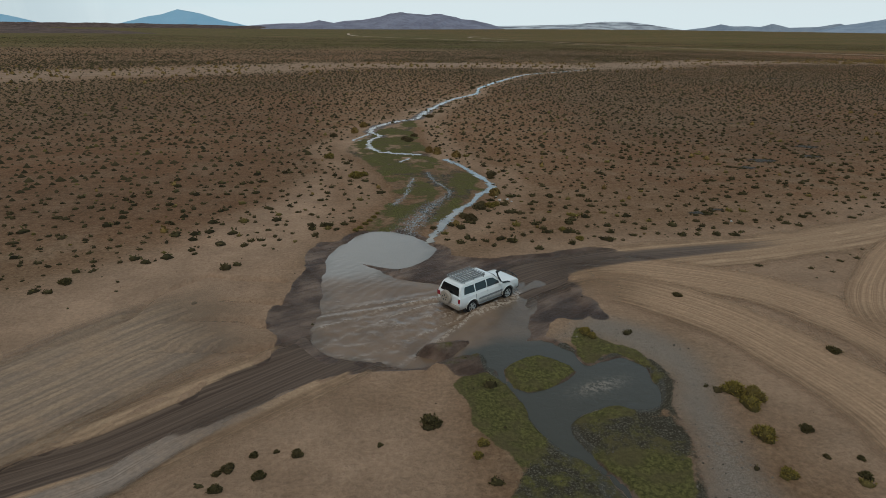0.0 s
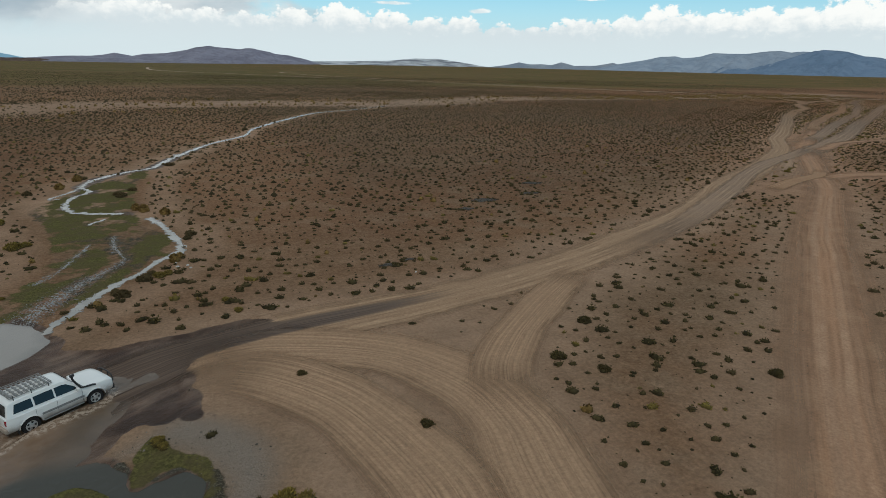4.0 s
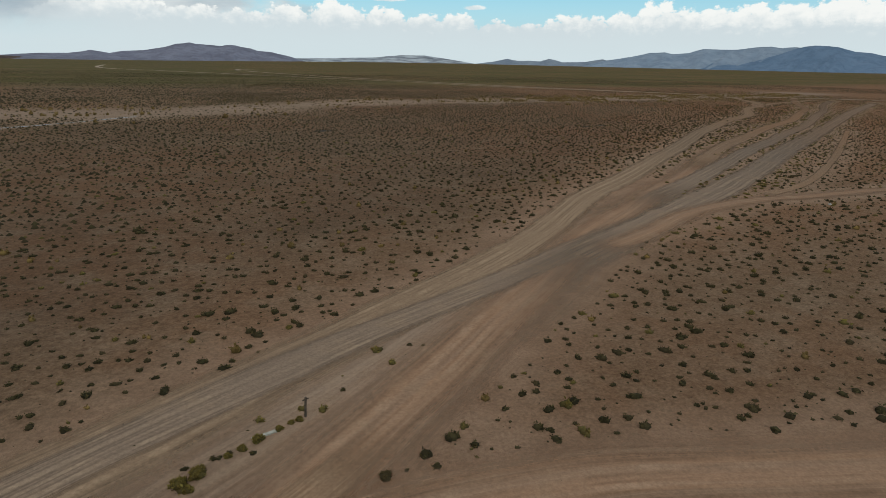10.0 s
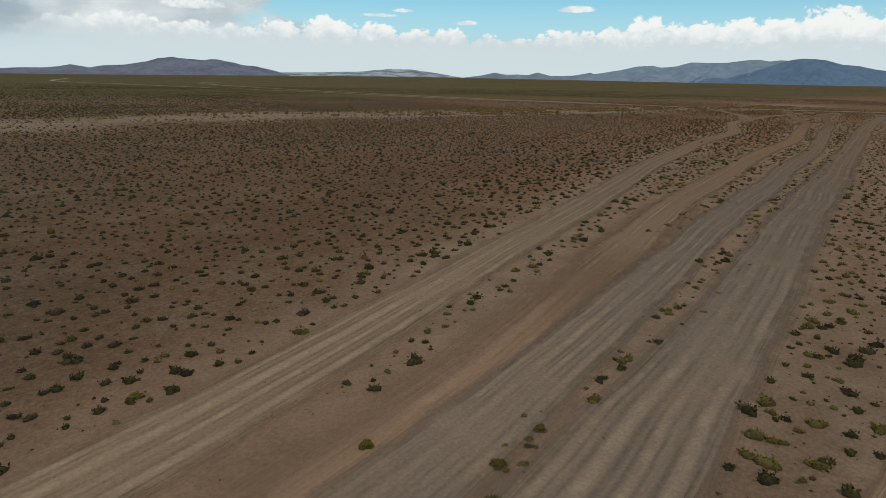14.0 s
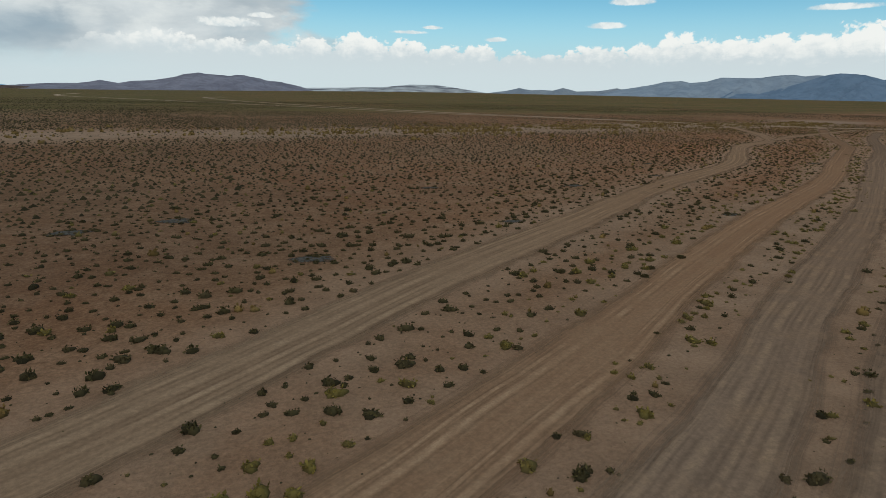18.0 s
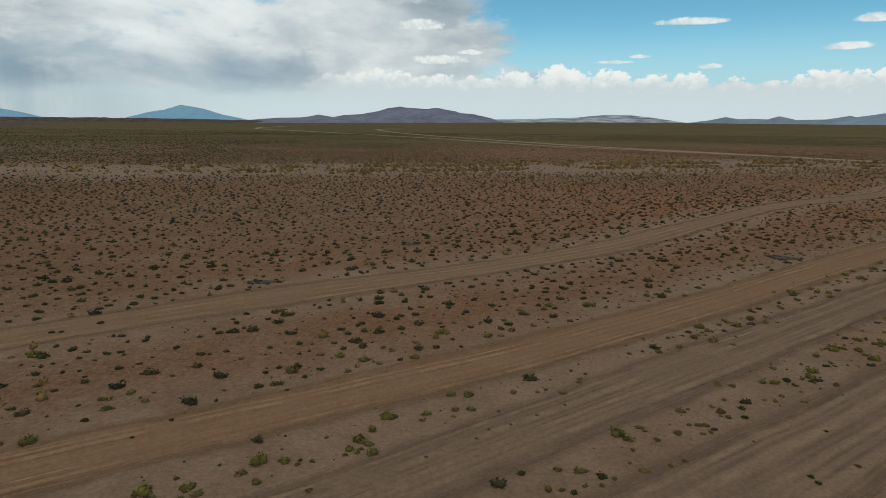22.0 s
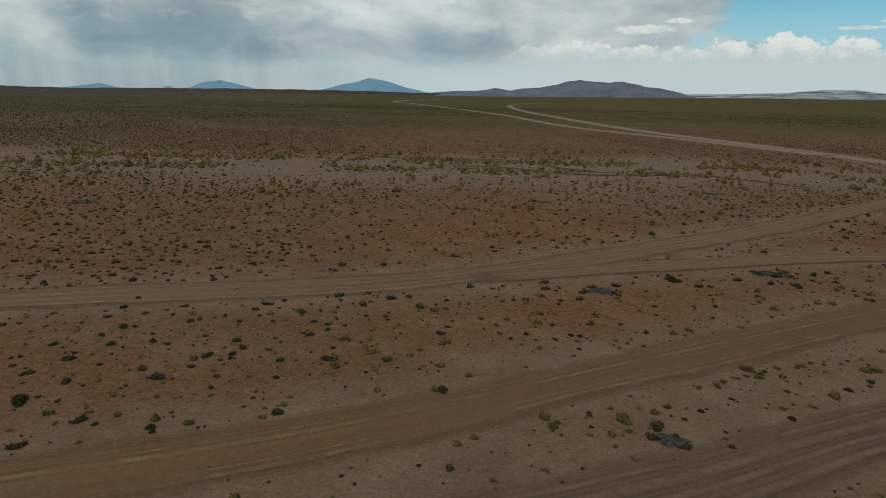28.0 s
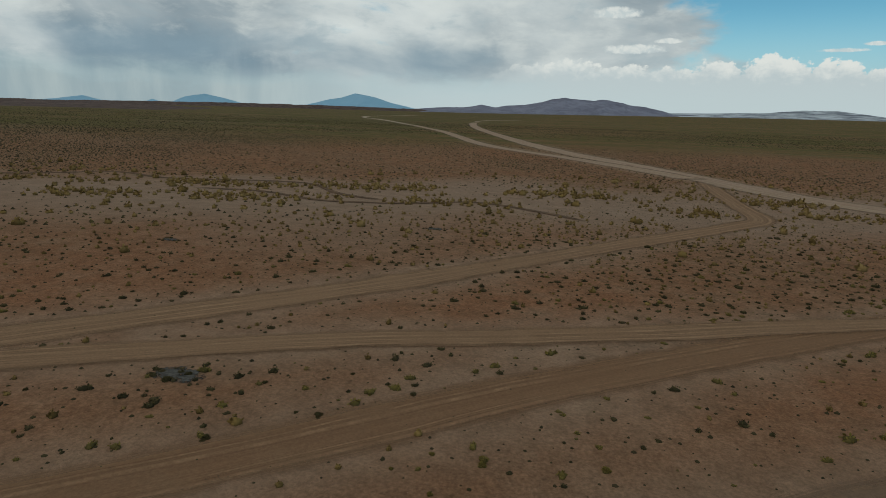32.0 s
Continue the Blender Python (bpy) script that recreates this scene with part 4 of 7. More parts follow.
fx, fy = gx.ravel(), gy.ravel()
tilt = fy - 0.25 * fx
bed = (0.55 + 0.45 * fnoise(fx, fy, 0.02, 6)) * (1 - smooth(to_line(fx, fy, BED) + 45 * (fnoise(fx, fy, 0.025, 5) - 0.5), 7 + 6 * smooth(fx, 300, 380), 36 + 10 * smooth(fx, 300, 380)))
warp = 1.3 * (fnoise(fx, fy, 0.5, 27, 4) - 0.5)
braid = np.max([1 - smooth(to_line(fx, fy, TRICKLE), 0.4, 1.6), 0.9 * smooth(fnoise(fx, fy, 0.34, 39, 4), 0.40, 0.58), 1 - smooth(to_area(fx, fy, BARE) + 0.8 * warp, -0.6, 0.5), 1 - smooth(to_area(fx, fy, BARE_B) + 0.8 * warp, -0.6, 0.6)], axis=0)
moss = np.max([1 - smooth(to_area(fx, fy, m) + 0.35 * warp, -0.25, 0.25) for m in MOSS] + [0.42 * (1 - smooth(to_area(fx, fy, m), -0.4, 0.1)) for m in MOUND]
              + [0.78 * (1 - 0.55 * braid) * (1 - smooth(to_area(fx, fy, MEADOW) + 1.6 * warp, -1.2, 0.5))], axis=0)
dark = np.max([1 - smooth(to_area(fx, fy, m) + 0.5 * warp, -0.3, 0.3) for m in DARK], axis=0)
fringe = 1 - smooth(np.abs(to_area(fx, fy, POOL_B) - 0.1) + 0.3 * warp, 0.05, 0.34)
moss = moss * (1 - 0.55 * dark)
dark = np.clip(0.75 * dark + 0.8 * fringe * (fy < 23) + 0.55 * (1 - smooth(to_area(fx, fy, MEADOW) + warp, -1.2, 0.3)) * smooth(fnoise(fx, fy, 0.4, 53, 3), 0.4, 0.6), 0, 1)
silt = (1 - smooth(to_line(fx, fy, SILT) + 0.5 * warp, 0.15, 0.75)) * smooth(to_area(fx, fy, MUD), -0.2, 0.3)
left_sand = 1 - smooth(to_area(fx, fy, [(-40, 5), (-19, 30), (-13, 38), (-8, 48), (-4, 60), (-2.5, 52), (-2, 41), (-4, 33), (-4, 22), (-8, 18), (-22, 8)]), -3, 2)
right_sand = 1 - smooth(to_area(fx, fy, [(11, 31), (24, 33), (32, 31), (25, 22), (22, 4), (14, 4), (15, 16), (13, 24)]), -3, 2)
south_sand = 1 - smooth(to_area(fx, fy, [(-16, 9), (-3, 19.5), (3, 19.5), (3, 12), (0, 7)]), -2, 1.5)
apron = np.max([(1 - smooth(to_line(fx, fy, pts) + 4 * (fnoise(fx, fy, 0.12, 33) - 0.5), half * 0.6, half + 4.5)) for name, pts, half, mat, label in ROADS], axis=0)
wash = 1 - smooth(to_line(fx, fy, STREAM) + 3 * (fnoise(fx, fy, 0.15, 35) - 0.5), 1.6, 5.5 - 1.8 * smooth(fy, 100, 140))
thick = to_line(fx, fy, BED)
thick = (1 - smooth(fx, 40, 130)) * smooth(thick, 14, 28) * (1 - smooth(thick, 55, 105)) * (fy < 265) * (fx > -250)
bank = 1 - smooth(np.abs(to_area(fx, fy, MEADOW) - 2.2), 0.5, 2.5)
run_y = np.interp(fx, [p[0] for p in MAIN], [p[1] for p in MAIN])
north = smooth(fy - run_y + 14 * (fnoise(fx, fy, 0.05, 37, 3) - 0.5), 5, 24)
umber = north * (1 - 0.85 * smooth(fy - run_y, 110, 240)) * smooth(fx, 12, 40) * (1 - 0.9 * smooth(fx, 200, 300)) + (1 - smooth(fx, -12, 0)) * smooth(fx, -90, -40) * smooth(fy, 34, 48) * (1 - smooth(fy, 150, 230))
blush = (1 - smooth(np.minimum(to_line(fx, fy, CROSS), to_line(fx, fy, SPUR)) + 8 * (fnoise(fx, fy, 0.06, 71, 3) - 0.5), 5, 22)) * (1 - umber)
add_values(me, wet=wetness(fx, fy), moss=moss, blush=np.clip(blush, 0, 1), umber=np.clip(umber * (1 - bed), 0, 1), red=np.maximum(0.15 * smooth(fx, 20, 60), 0.35 * smooth(fy, 32, 40) * (1 - smooth(fx, 15, 60))) + 0.15 * smooth(fx, 130, 220) + 0.3 * smooth(fx, 130, 220) + 0.5 * smooth(fx, 280, 350), dark=dark, silt=silt,
           sand=np.clip(np.max([1.0 * left_sand, 0.9 * south_sand, 0.85 * right_sand, 0.55 * bank, 0.8 * wash, 0.75 * apron, 0.95 * bed], axis=0), 0, 1),
           gravel=np.clip(np.maximum(0.9 * (1 - smooth(to_area(fx, fy, SHORE), -1.0, 0.8)), 0.3 * bed), 0, 1),
           grass=smooth(tilt + 160 * (fnoise(fx, fy, 0.006, 31) - 0.5), 400, 560),
           scrub=np.maximum(smooth(np.hypot((fx - 230) * 0.5, fy - 130), 150, 300), 0.85 * thick) * (1 - bed))
me.materials.append(M_GROUND)
tagged(new("ground", me), "reddish brown stony desert plain with scattered scrub", "ground", kind="structure")


def resample(pts, step):
    """Evenly spaced points on a smooth curve through pts."""
    p = np.array(pts, float)
    p = np.vstack([2 * p[0] - p[1], p, 2 * p[-1] - p[-2]])
    out = []
    for i in range(1, len(p) - 2):
        n = max(2, int(np.hypot(*(p[i + 1] - p[i])) / step))
        u = (np.arange(n) / n)[:, None]
        a, b, c, d = p[i - 1], p[i], p[i + 1], p[i + 2]
        out.append(0.5 * (2 * b + (c - a) * u + (2 * a - 5 * b + 4 * c - d) * u ** 2 + (3 * b - a - 3 * c + d) * u ** 3))
    out.append(p[-2][None])
    return np.vstack(out)


def ribbon(name, pts, half, lift, step=1.0, across=9, wobble=0.25, seed=0, taper=6.0, fading=0.0):
    """A strip that follows the ground along a line."""
    c = resample(pts, step)
    d = np.gradient(c, axis=0)
    d /= np.linalg.norm(d, axis=1)[:, None] + 1e-9
    side = np.stack([-d[:, 1], d[:, 0]], 1)
    run = np.concatenate([[0], np.cumsum(np.linalg.norm(np.diff(c, axis=0), axis=1))])
    w = half * np.maximum(0.12, 1 + wobble * 2.4 * (fnoise(run, run * 0 + seed, 0.09 if half > 1 else 0.45, seed, 4) - 0.5))
    u = np.linspace(-1, 1, across)
    px = c[:, :1] + side[:, :1] * u * w[:, None]
    py = c[:, 1:] + side[:, 1:] * u * w[:, None]
    pz = height(px.ravel(), py.ravel()).reshape(px.shape) + lift
    uv = np.stack([np.broadcast_to((u + 1) / 2, px.shape), np.broadcast_to(run[:, None], px.shape)], -1)
    me = grid_mesh(name, px, py, pz, uv)
    ends = smooth(np.minimum(run, run[-1] - run), 0, taper)
    add_values(me, wet=wetness(px.ravel(), py.ravel()), keep=np.broadcast_to(ends[:, None], px.shape) * (1 - fading * smooth(px, 330, 430)))
    return me


for i, (name, pts, half, mat, label) in enumerate(ROADS):
    me = ribbon(name, pts, half, 0.020 + 0.004 * i, 0.3 if mat in (M_FAN, M_LOOP) else 1.0 if half < 3.5 else 2.0, 41 if mat in (M_FAN, M_LOOP) else 15, 0.2, i, fading=0.25 if name in ("road_second_b", "road_third") else 0.0, taper=30.0 if name in ("road_grey", "road_third", "road_fourth", "road_second_b", "road_crossing") else 6.0)
    me.materials.append(mat)
    tagged(new(name, me), label, "road", kind="structure")

# ---------------------------------------------------------------- water
CAR_AT, CAR_TURN = (5.62, 28.25), radians(34.0)


def car_frame(x, y):
    """Places in the car's own frame: ahead, and to its left."""
    dx, dy = x - CAR_AT[0], y - CAR_AT[1]
    return dx * math.cos(CAR_TURN) + dy * math.sin(CAR_TURN), -dx * math.sin(CAR_TURN) + dy * math.cos(CAR_TURN)


def trimmed(name, px, py, pz, keep):
    """A grid mesh of the cells that touch kept points."""
    r, c = px.shape
    k = np.arange(r * c).reshape(r, c)
    quads = np.stack([k[:-1, :-1], k[:-1, 1:], k[1:, 1:], k[1:, :-1]], -1).reshape(-1, 4)
    quads = quads[keep.ravel()[quads].any(axis=1)]
    used, inv = np.unique(quads.ravel(), return_inverse=True)
    co = np.stack([px, py, pz], -1).reshape(-1, 3)[used]
    me = bpy.data.meshes.new(name)
    me.from_pydata(co.tolist(), [], inv.reshape(-1, 4).tolist())
    me.polygons.foreach_set("use_smooth", np.ones(len(me.polygons), bool))
    return me, used


wx, wy = np.meshgrid(np.arange(-4.5, 13.2, 0.11), np.arange(11.0, 41.0, 0.11))
s, l = car_frame(wx, wy)
behind = np.clip(-s - 1.0, 0, 20)
arm = np.abs(l) - 0.9 - 0.33 * behind
wake = np.exp(-(arm / 0.35) ** 2) * np.exp(-behind / 7.0) * (s < 1.0)
inner = smooth(-arm, -0.2, 0.8) * (s < -1.0) * np.exp(-behind / 9.0)
waves = 0.035 * wake * np.sin(arm * 9.0 + 1.0) + 0.035 * np.exp(-(arm / 1.1) ** 2) * np.exp(-behind / 8.0) * (s < 0.5) * np.sin(arm * 7.0 + 3.0 * fnoise(wx, wy, 0.5, 78, 2))
waves += 0.11 * inner * (fnoise(wx, wy, 2.2, 71, 3) - 0.5) * 2
waves += 0.035 * inner * np.sin(3.2 * behind + 1.5 * np.abs(l)) * np.exp(-behind / 5.0)
waves += 0.02 * (fnoise(wx, wy, 0.7, 73, 2) - 0.5) * (1 - smooth(wy, 30, 34))
bent = np.hypot(-s - 0.5, l * 1.5) + 1.0 * fnoise(wx, wy, 0.6, 84, 3)
waves += 0.014 * np.sin(bent * 7.5) * smooth(-s, 1.0, 3.0) * np.exp(-np.hypot(s, l) / 6.0)
ang, far_off = np.arctan2(l, -s + 1.5), np.hypot(l, s)
waves += 0.028 * np.sin(ang * 15.0 + 5.0 * fnoise(wx, wy, 0.45, 80, 3)) * np.exp(-far_off / 7.0) * smooth(-s, 0.5, 2.5) * (1 - smooth(np.abs(ang), 0.7, 1.3))
bow = np.exp(-((np.hypot(np.clip(s - 1.0, 0, 9), l) - 1.3) / 0.25) ** 2) * (s > -1.5) * (l < 0.2)
waves += 0.07 * bow * (0.5 + fnoise(wx, wy, 3.0, 75, 2))
weed = np.exp(-((wx - 9.0) * 0.8 + (wy - 19.5) * 0.35) ** 2 / 0.9 - ((wy - 19.5) * 0.9 - (wx - 9.0) * 0.3) ** 2 / 0.12)
# thin foam lines that trail back from the wheels in shallow arcs
sweep = np.zeros(wx.shape)
for hand, start, slope in ((1, 0.8, 0.16), (1, 1.0, 0.34), (1, 1.2, 0.52), (-1, 0.8, 0.20), (-1, 1.0, 0.42)):
    arc = hand * l - start - slope * behind + 0.022 * behind ** 2 + 0.30 * (fnoise(wx, wy, 0.8, 86, 3) - 0.5)
    sweep = np.maximum(sweep, np.exp(-(arc / 0.085) ** 2) * np.exp(-behind / 6.5) * (s < -1.2))
waves += 0.03 * sweep
muddy, still = to_area(wx, wy, POOL), to_area(wx, wy, POOL_B)
me, used = trimmed("ford_pool", wx, wy, WATER_Z + waves * (1 - smooth(muddy, 0.0, 1.0)), np.minimum(np.minimum(muddy, still), to_area(wx, wy, SHALLOW)) < 1.5)
# besides real foam, wave crests are lightened: light on ripples put into colour
add_values(me, foam_and_light=np.clip(0.45 * smooth(waves, 0.015, 0.05) + 0.10 * wake + 0.95 * sweep + 0.75 * inner * np.exp(-behind / 2.6) + 0.8 * bow + 0.5 * weed, 0, 1).ravel()[used],
           clear=smooth(muddy + 1.6 * (fnoise(wx, wy, 0.6, 77, 3) - 0.5), -0.5, 0.8).ravel()[used] * (1 - 0.6 * smooth(wy, 22.8, 24.5).ravel()[used]),
           calm_sheen=smooth(wy + 1.5 * (fnoise(wx, wy, 0.5, 79, 3) - 0.5), 30.6, 33.0).ravel()[used])
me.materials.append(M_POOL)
tagged(new("ford_pool", me), "muddy brown ford pool with a car's wake, clear and dark below it", "water", kind="structure")


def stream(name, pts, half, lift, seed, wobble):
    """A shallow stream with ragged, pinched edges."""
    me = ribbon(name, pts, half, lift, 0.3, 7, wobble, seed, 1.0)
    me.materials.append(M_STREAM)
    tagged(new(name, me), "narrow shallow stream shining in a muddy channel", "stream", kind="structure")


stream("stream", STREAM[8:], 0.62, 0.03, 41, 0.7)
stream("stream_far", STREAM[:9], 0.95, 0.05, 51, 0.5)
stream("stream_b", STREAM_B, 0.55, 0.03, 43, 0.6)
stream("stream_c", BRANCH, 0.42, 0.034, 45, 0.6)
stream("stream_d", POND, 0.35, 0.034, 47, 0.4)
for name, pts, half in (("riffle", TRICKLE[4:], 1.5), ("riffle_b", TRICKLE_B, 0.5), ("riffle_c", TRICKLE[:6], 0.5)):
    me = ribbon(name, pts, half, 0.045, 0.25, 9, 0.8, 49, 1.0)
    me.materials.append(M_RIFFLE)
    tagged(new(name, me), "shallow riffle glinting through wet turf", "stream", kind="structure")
wx, wy = np.meshgrid(np.arange(-5, 13, 0.3), np.arange(37.5, 95, 0.3))
me, used = trimmed("meadow_water", wx, wy, wx * 0 - 0.066, (to_area(wx, wy, MEADOW) < -0.5) & (wy > 40.8))
me.materials.append(M_LEA)
tagged(new("meadow_water", me), "shallow water lying between tufts of wet turf", "water", kind="structure")

# ---------------------------------------------------------------- mountains on the skyline


def mountain(name, outline, eye, dist, depth, mat, label, rough=0.10, seed=0, foot=0.0):
    """A range whose crest follows an outline of (bearing, elevation) in degrees as seen from eye."""
    a = np.array(outline, float)
    order = np.argsort(a[:, 0])
    b = np.arange(a[:, 0].min(), a[:, 0].max() + 0.01, 0.09)
    e = np.interp(b, a[order, 0], a[order, 1])
    e = e + rough * (fnoise(b, b * 0 + seed, 1.6, seed, 4) - 0.5) * np.clip((e - e.min()) / 0.3, 0, 1)
    rows = np.linspace(0, 1, 22)
    br, rr = np.radians(np.broadcast_to(b, (len(rows), len(b)))), np.broadcast_to(rows[:, None], (len(rows), len(b)))
    gully = fnoise(b[None] * 1.0 + rr * 2, rr * 3 + b[None] * 0.7, 1.4, seed + 7, 4) - 0.5
    r = dist - depth * (1 - rr)
    crest = np.tan(np.radians(e))[None] * dist + eye[2]
    z = foot + (crest - foot) * (rr ** 1.35 + 0.55 * gully * rr * (1 - rr) * 2)
    x, y = eye[0] - np.sin(br) * r, eye[1] + np.cos(br) * r
    base = far_rise(x, y)
    z = np.maximum(z, base - 2.0)
    x = np.vstack([x, eye[0] - np.sin(br[:1]) * (dist + 60)])
    y = np.vstack([y, eye[1] + np.cos(br[:1]) * (dist + 60)])
    z = np.vstack([z, z[:1] * 0 - 5])
    me = grid_mesh(name, x, y, z)
    me.materials.append(mat)
    return tagged(new(name, me), label, "mountain")


MID = (250.0, 140.0, 14.0)
LATE = (370.0, 215.0, 14.0)
EARLY = (120.0, 65.0, 14.0)
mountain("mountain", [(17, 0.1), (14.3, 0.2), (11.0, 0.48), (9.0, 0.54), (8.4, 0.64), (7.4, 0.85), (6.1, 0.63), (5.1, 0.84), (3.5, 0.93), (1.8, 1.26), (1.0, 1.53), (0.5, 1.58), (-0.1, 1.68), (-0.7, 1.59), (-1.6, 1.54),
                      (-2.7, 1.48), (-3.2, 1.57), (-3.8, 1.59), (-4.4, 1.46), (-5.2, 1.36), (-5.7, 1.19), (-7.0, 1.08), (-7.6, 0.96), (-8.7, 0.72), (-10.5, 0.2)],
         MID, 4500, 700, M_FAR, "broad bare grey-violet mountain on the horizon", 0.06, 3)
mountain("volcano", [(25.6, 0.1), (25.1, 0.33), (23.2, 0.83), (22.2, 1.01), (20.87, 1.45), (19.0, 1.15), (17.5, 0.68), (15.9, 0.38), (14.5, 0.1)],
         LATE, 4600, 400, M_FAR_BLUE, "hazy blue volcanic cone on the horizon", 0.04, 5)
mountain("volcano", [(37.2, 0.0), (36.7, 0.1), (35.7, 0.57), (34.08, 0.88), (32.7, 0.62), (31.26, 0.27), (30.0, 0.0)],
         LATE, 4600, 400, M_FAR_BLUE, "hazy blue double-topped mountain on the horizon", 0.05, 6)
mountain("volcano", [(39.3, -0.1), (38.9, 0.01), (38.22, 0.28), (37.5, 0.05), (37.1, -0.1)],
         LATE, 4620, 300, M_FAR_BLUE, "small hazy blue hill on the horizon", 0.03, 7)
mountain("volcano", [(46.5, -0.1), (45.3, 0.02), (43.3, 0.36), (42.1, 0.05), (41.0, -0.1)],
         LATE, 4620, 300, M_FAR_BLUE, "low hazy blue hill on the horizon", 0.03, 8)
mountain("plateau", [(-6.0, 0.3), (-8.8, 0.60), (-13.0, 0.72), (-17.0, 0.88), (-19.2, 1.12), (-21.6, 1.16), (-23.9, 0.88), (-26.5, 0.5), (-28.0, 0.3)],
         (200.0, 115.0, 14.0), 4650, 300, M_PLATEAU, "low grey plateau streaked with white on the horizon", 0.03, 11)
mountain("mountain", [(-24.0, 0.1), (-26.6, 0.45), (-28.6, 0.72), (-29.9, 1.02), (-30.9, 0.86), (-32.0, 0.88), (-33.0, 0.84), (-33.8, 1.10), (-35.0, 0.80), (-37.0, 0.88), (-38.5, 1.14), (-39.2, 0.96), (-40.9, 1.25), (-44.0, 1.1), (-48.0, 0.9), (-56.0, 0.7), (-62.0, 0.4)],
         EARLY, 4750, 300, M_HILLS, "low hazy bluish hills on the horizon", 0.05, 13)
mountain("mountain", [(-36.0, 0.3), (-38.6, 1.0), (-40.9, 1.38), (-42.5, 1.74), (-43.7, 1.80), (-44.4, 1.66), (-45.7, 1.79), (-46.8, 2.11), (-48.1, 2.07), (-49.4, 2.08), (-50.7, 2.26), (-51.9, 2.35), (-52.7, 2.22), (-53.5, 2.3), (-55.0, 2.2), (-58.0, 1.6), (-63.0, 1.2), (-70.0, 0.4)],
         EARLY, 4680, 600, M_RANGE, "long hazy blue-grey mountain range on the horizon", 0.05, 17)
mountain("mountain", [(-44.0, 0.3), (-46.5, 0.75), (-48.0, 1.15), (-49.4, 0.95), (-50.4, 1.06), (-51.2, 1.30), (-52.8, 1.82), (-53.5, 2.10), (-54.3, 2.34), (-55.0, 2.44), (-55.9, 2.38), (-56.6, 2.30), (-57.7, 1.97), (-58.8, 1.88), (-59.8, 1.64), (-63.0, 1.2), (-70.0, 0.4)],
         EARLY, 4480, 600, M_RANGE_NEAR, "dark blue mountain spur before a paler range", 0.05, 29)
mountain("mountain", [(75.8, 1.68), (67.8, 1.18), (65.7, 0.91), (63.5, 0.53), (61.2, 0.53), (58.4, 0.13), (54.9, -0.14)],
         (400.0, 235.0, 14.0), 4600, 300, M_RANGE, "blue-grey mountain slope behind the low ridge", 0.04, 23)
mountain("ridge", [(48.0, -0.3), (46.0, -0.12), (40.8, 0.02), (34.0, 0.15), (29.0, 0.23), (24.0, 0.26), (19.0, 0.26), (14.8, 0.22), (10.0, 0.12), (5.0, 0.0)],
         (330.0, 190.0, 14.0), 4250, 250, M_RIDGE, "long low dark brown ridge across the plain", 0.10, 19)
mountain("ridge", [(95.0, 0.5), (82.0, 0.45), (68.0, 0.21), (64.4, 0.13), (60.5, 0.08), (56.2, 0.02), (51.7, -0.07), (46.9, -0.12), (42.0, -0.12), (36.0, -0.3), (30.0, -0.5)],
         (447.0, 255.0, 16.0), 2300, 950, M_RIDGE, "low dark brown ridge rising beyond the olive plain", 0.12, 31)

# ---------------------------------------------------------------- shrubs and grass


def dome(c, r, high, sides, rng, rings=2):
    """Points and triangles of one low rounded lobe standing on the ground."""
    a = np.arange(sides) * 2 * np.pi / sides + rng.uniform(0, 6)
    co = []
    for k in range(rings):
        up = k / rings
        w = r * math.sqrt(1 - 0.85 * up * up) * rng.uniform(0.86, 1.14, sides)
        co.append(np.c_[c[0] + np.cos(a + 0.3 * k) * w, c[1] + np.sin(a + 0.3 * k) * w, np.full(sides, high * up) * rng.uniform(0.85, 1.15, sides) - (0.05 if k == 0 else 0)])
    co = np.vstack(co + [[[c[0], c[1], high]]])
    i, j = np.arange(sides), (np.arange(sides) + 1) % sides
    tris = [np.vstack([np.c_[k * sides + i, k * sides + j, k * sides + sides + j], np.c_[k * sides + i, k * sides + sides + j, k * sides + sides + i]]) for k in range(rings - 1)]
    tris.append(np.c_[(rings - 1) * sides + i, (rings - 1) * sides + j, np.full(sides, rings * sides)])
    # last array: dark weight, full at the shaded foot, less towards the top
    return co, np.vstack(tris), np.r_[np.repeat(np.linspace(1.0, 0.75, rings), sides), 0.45]


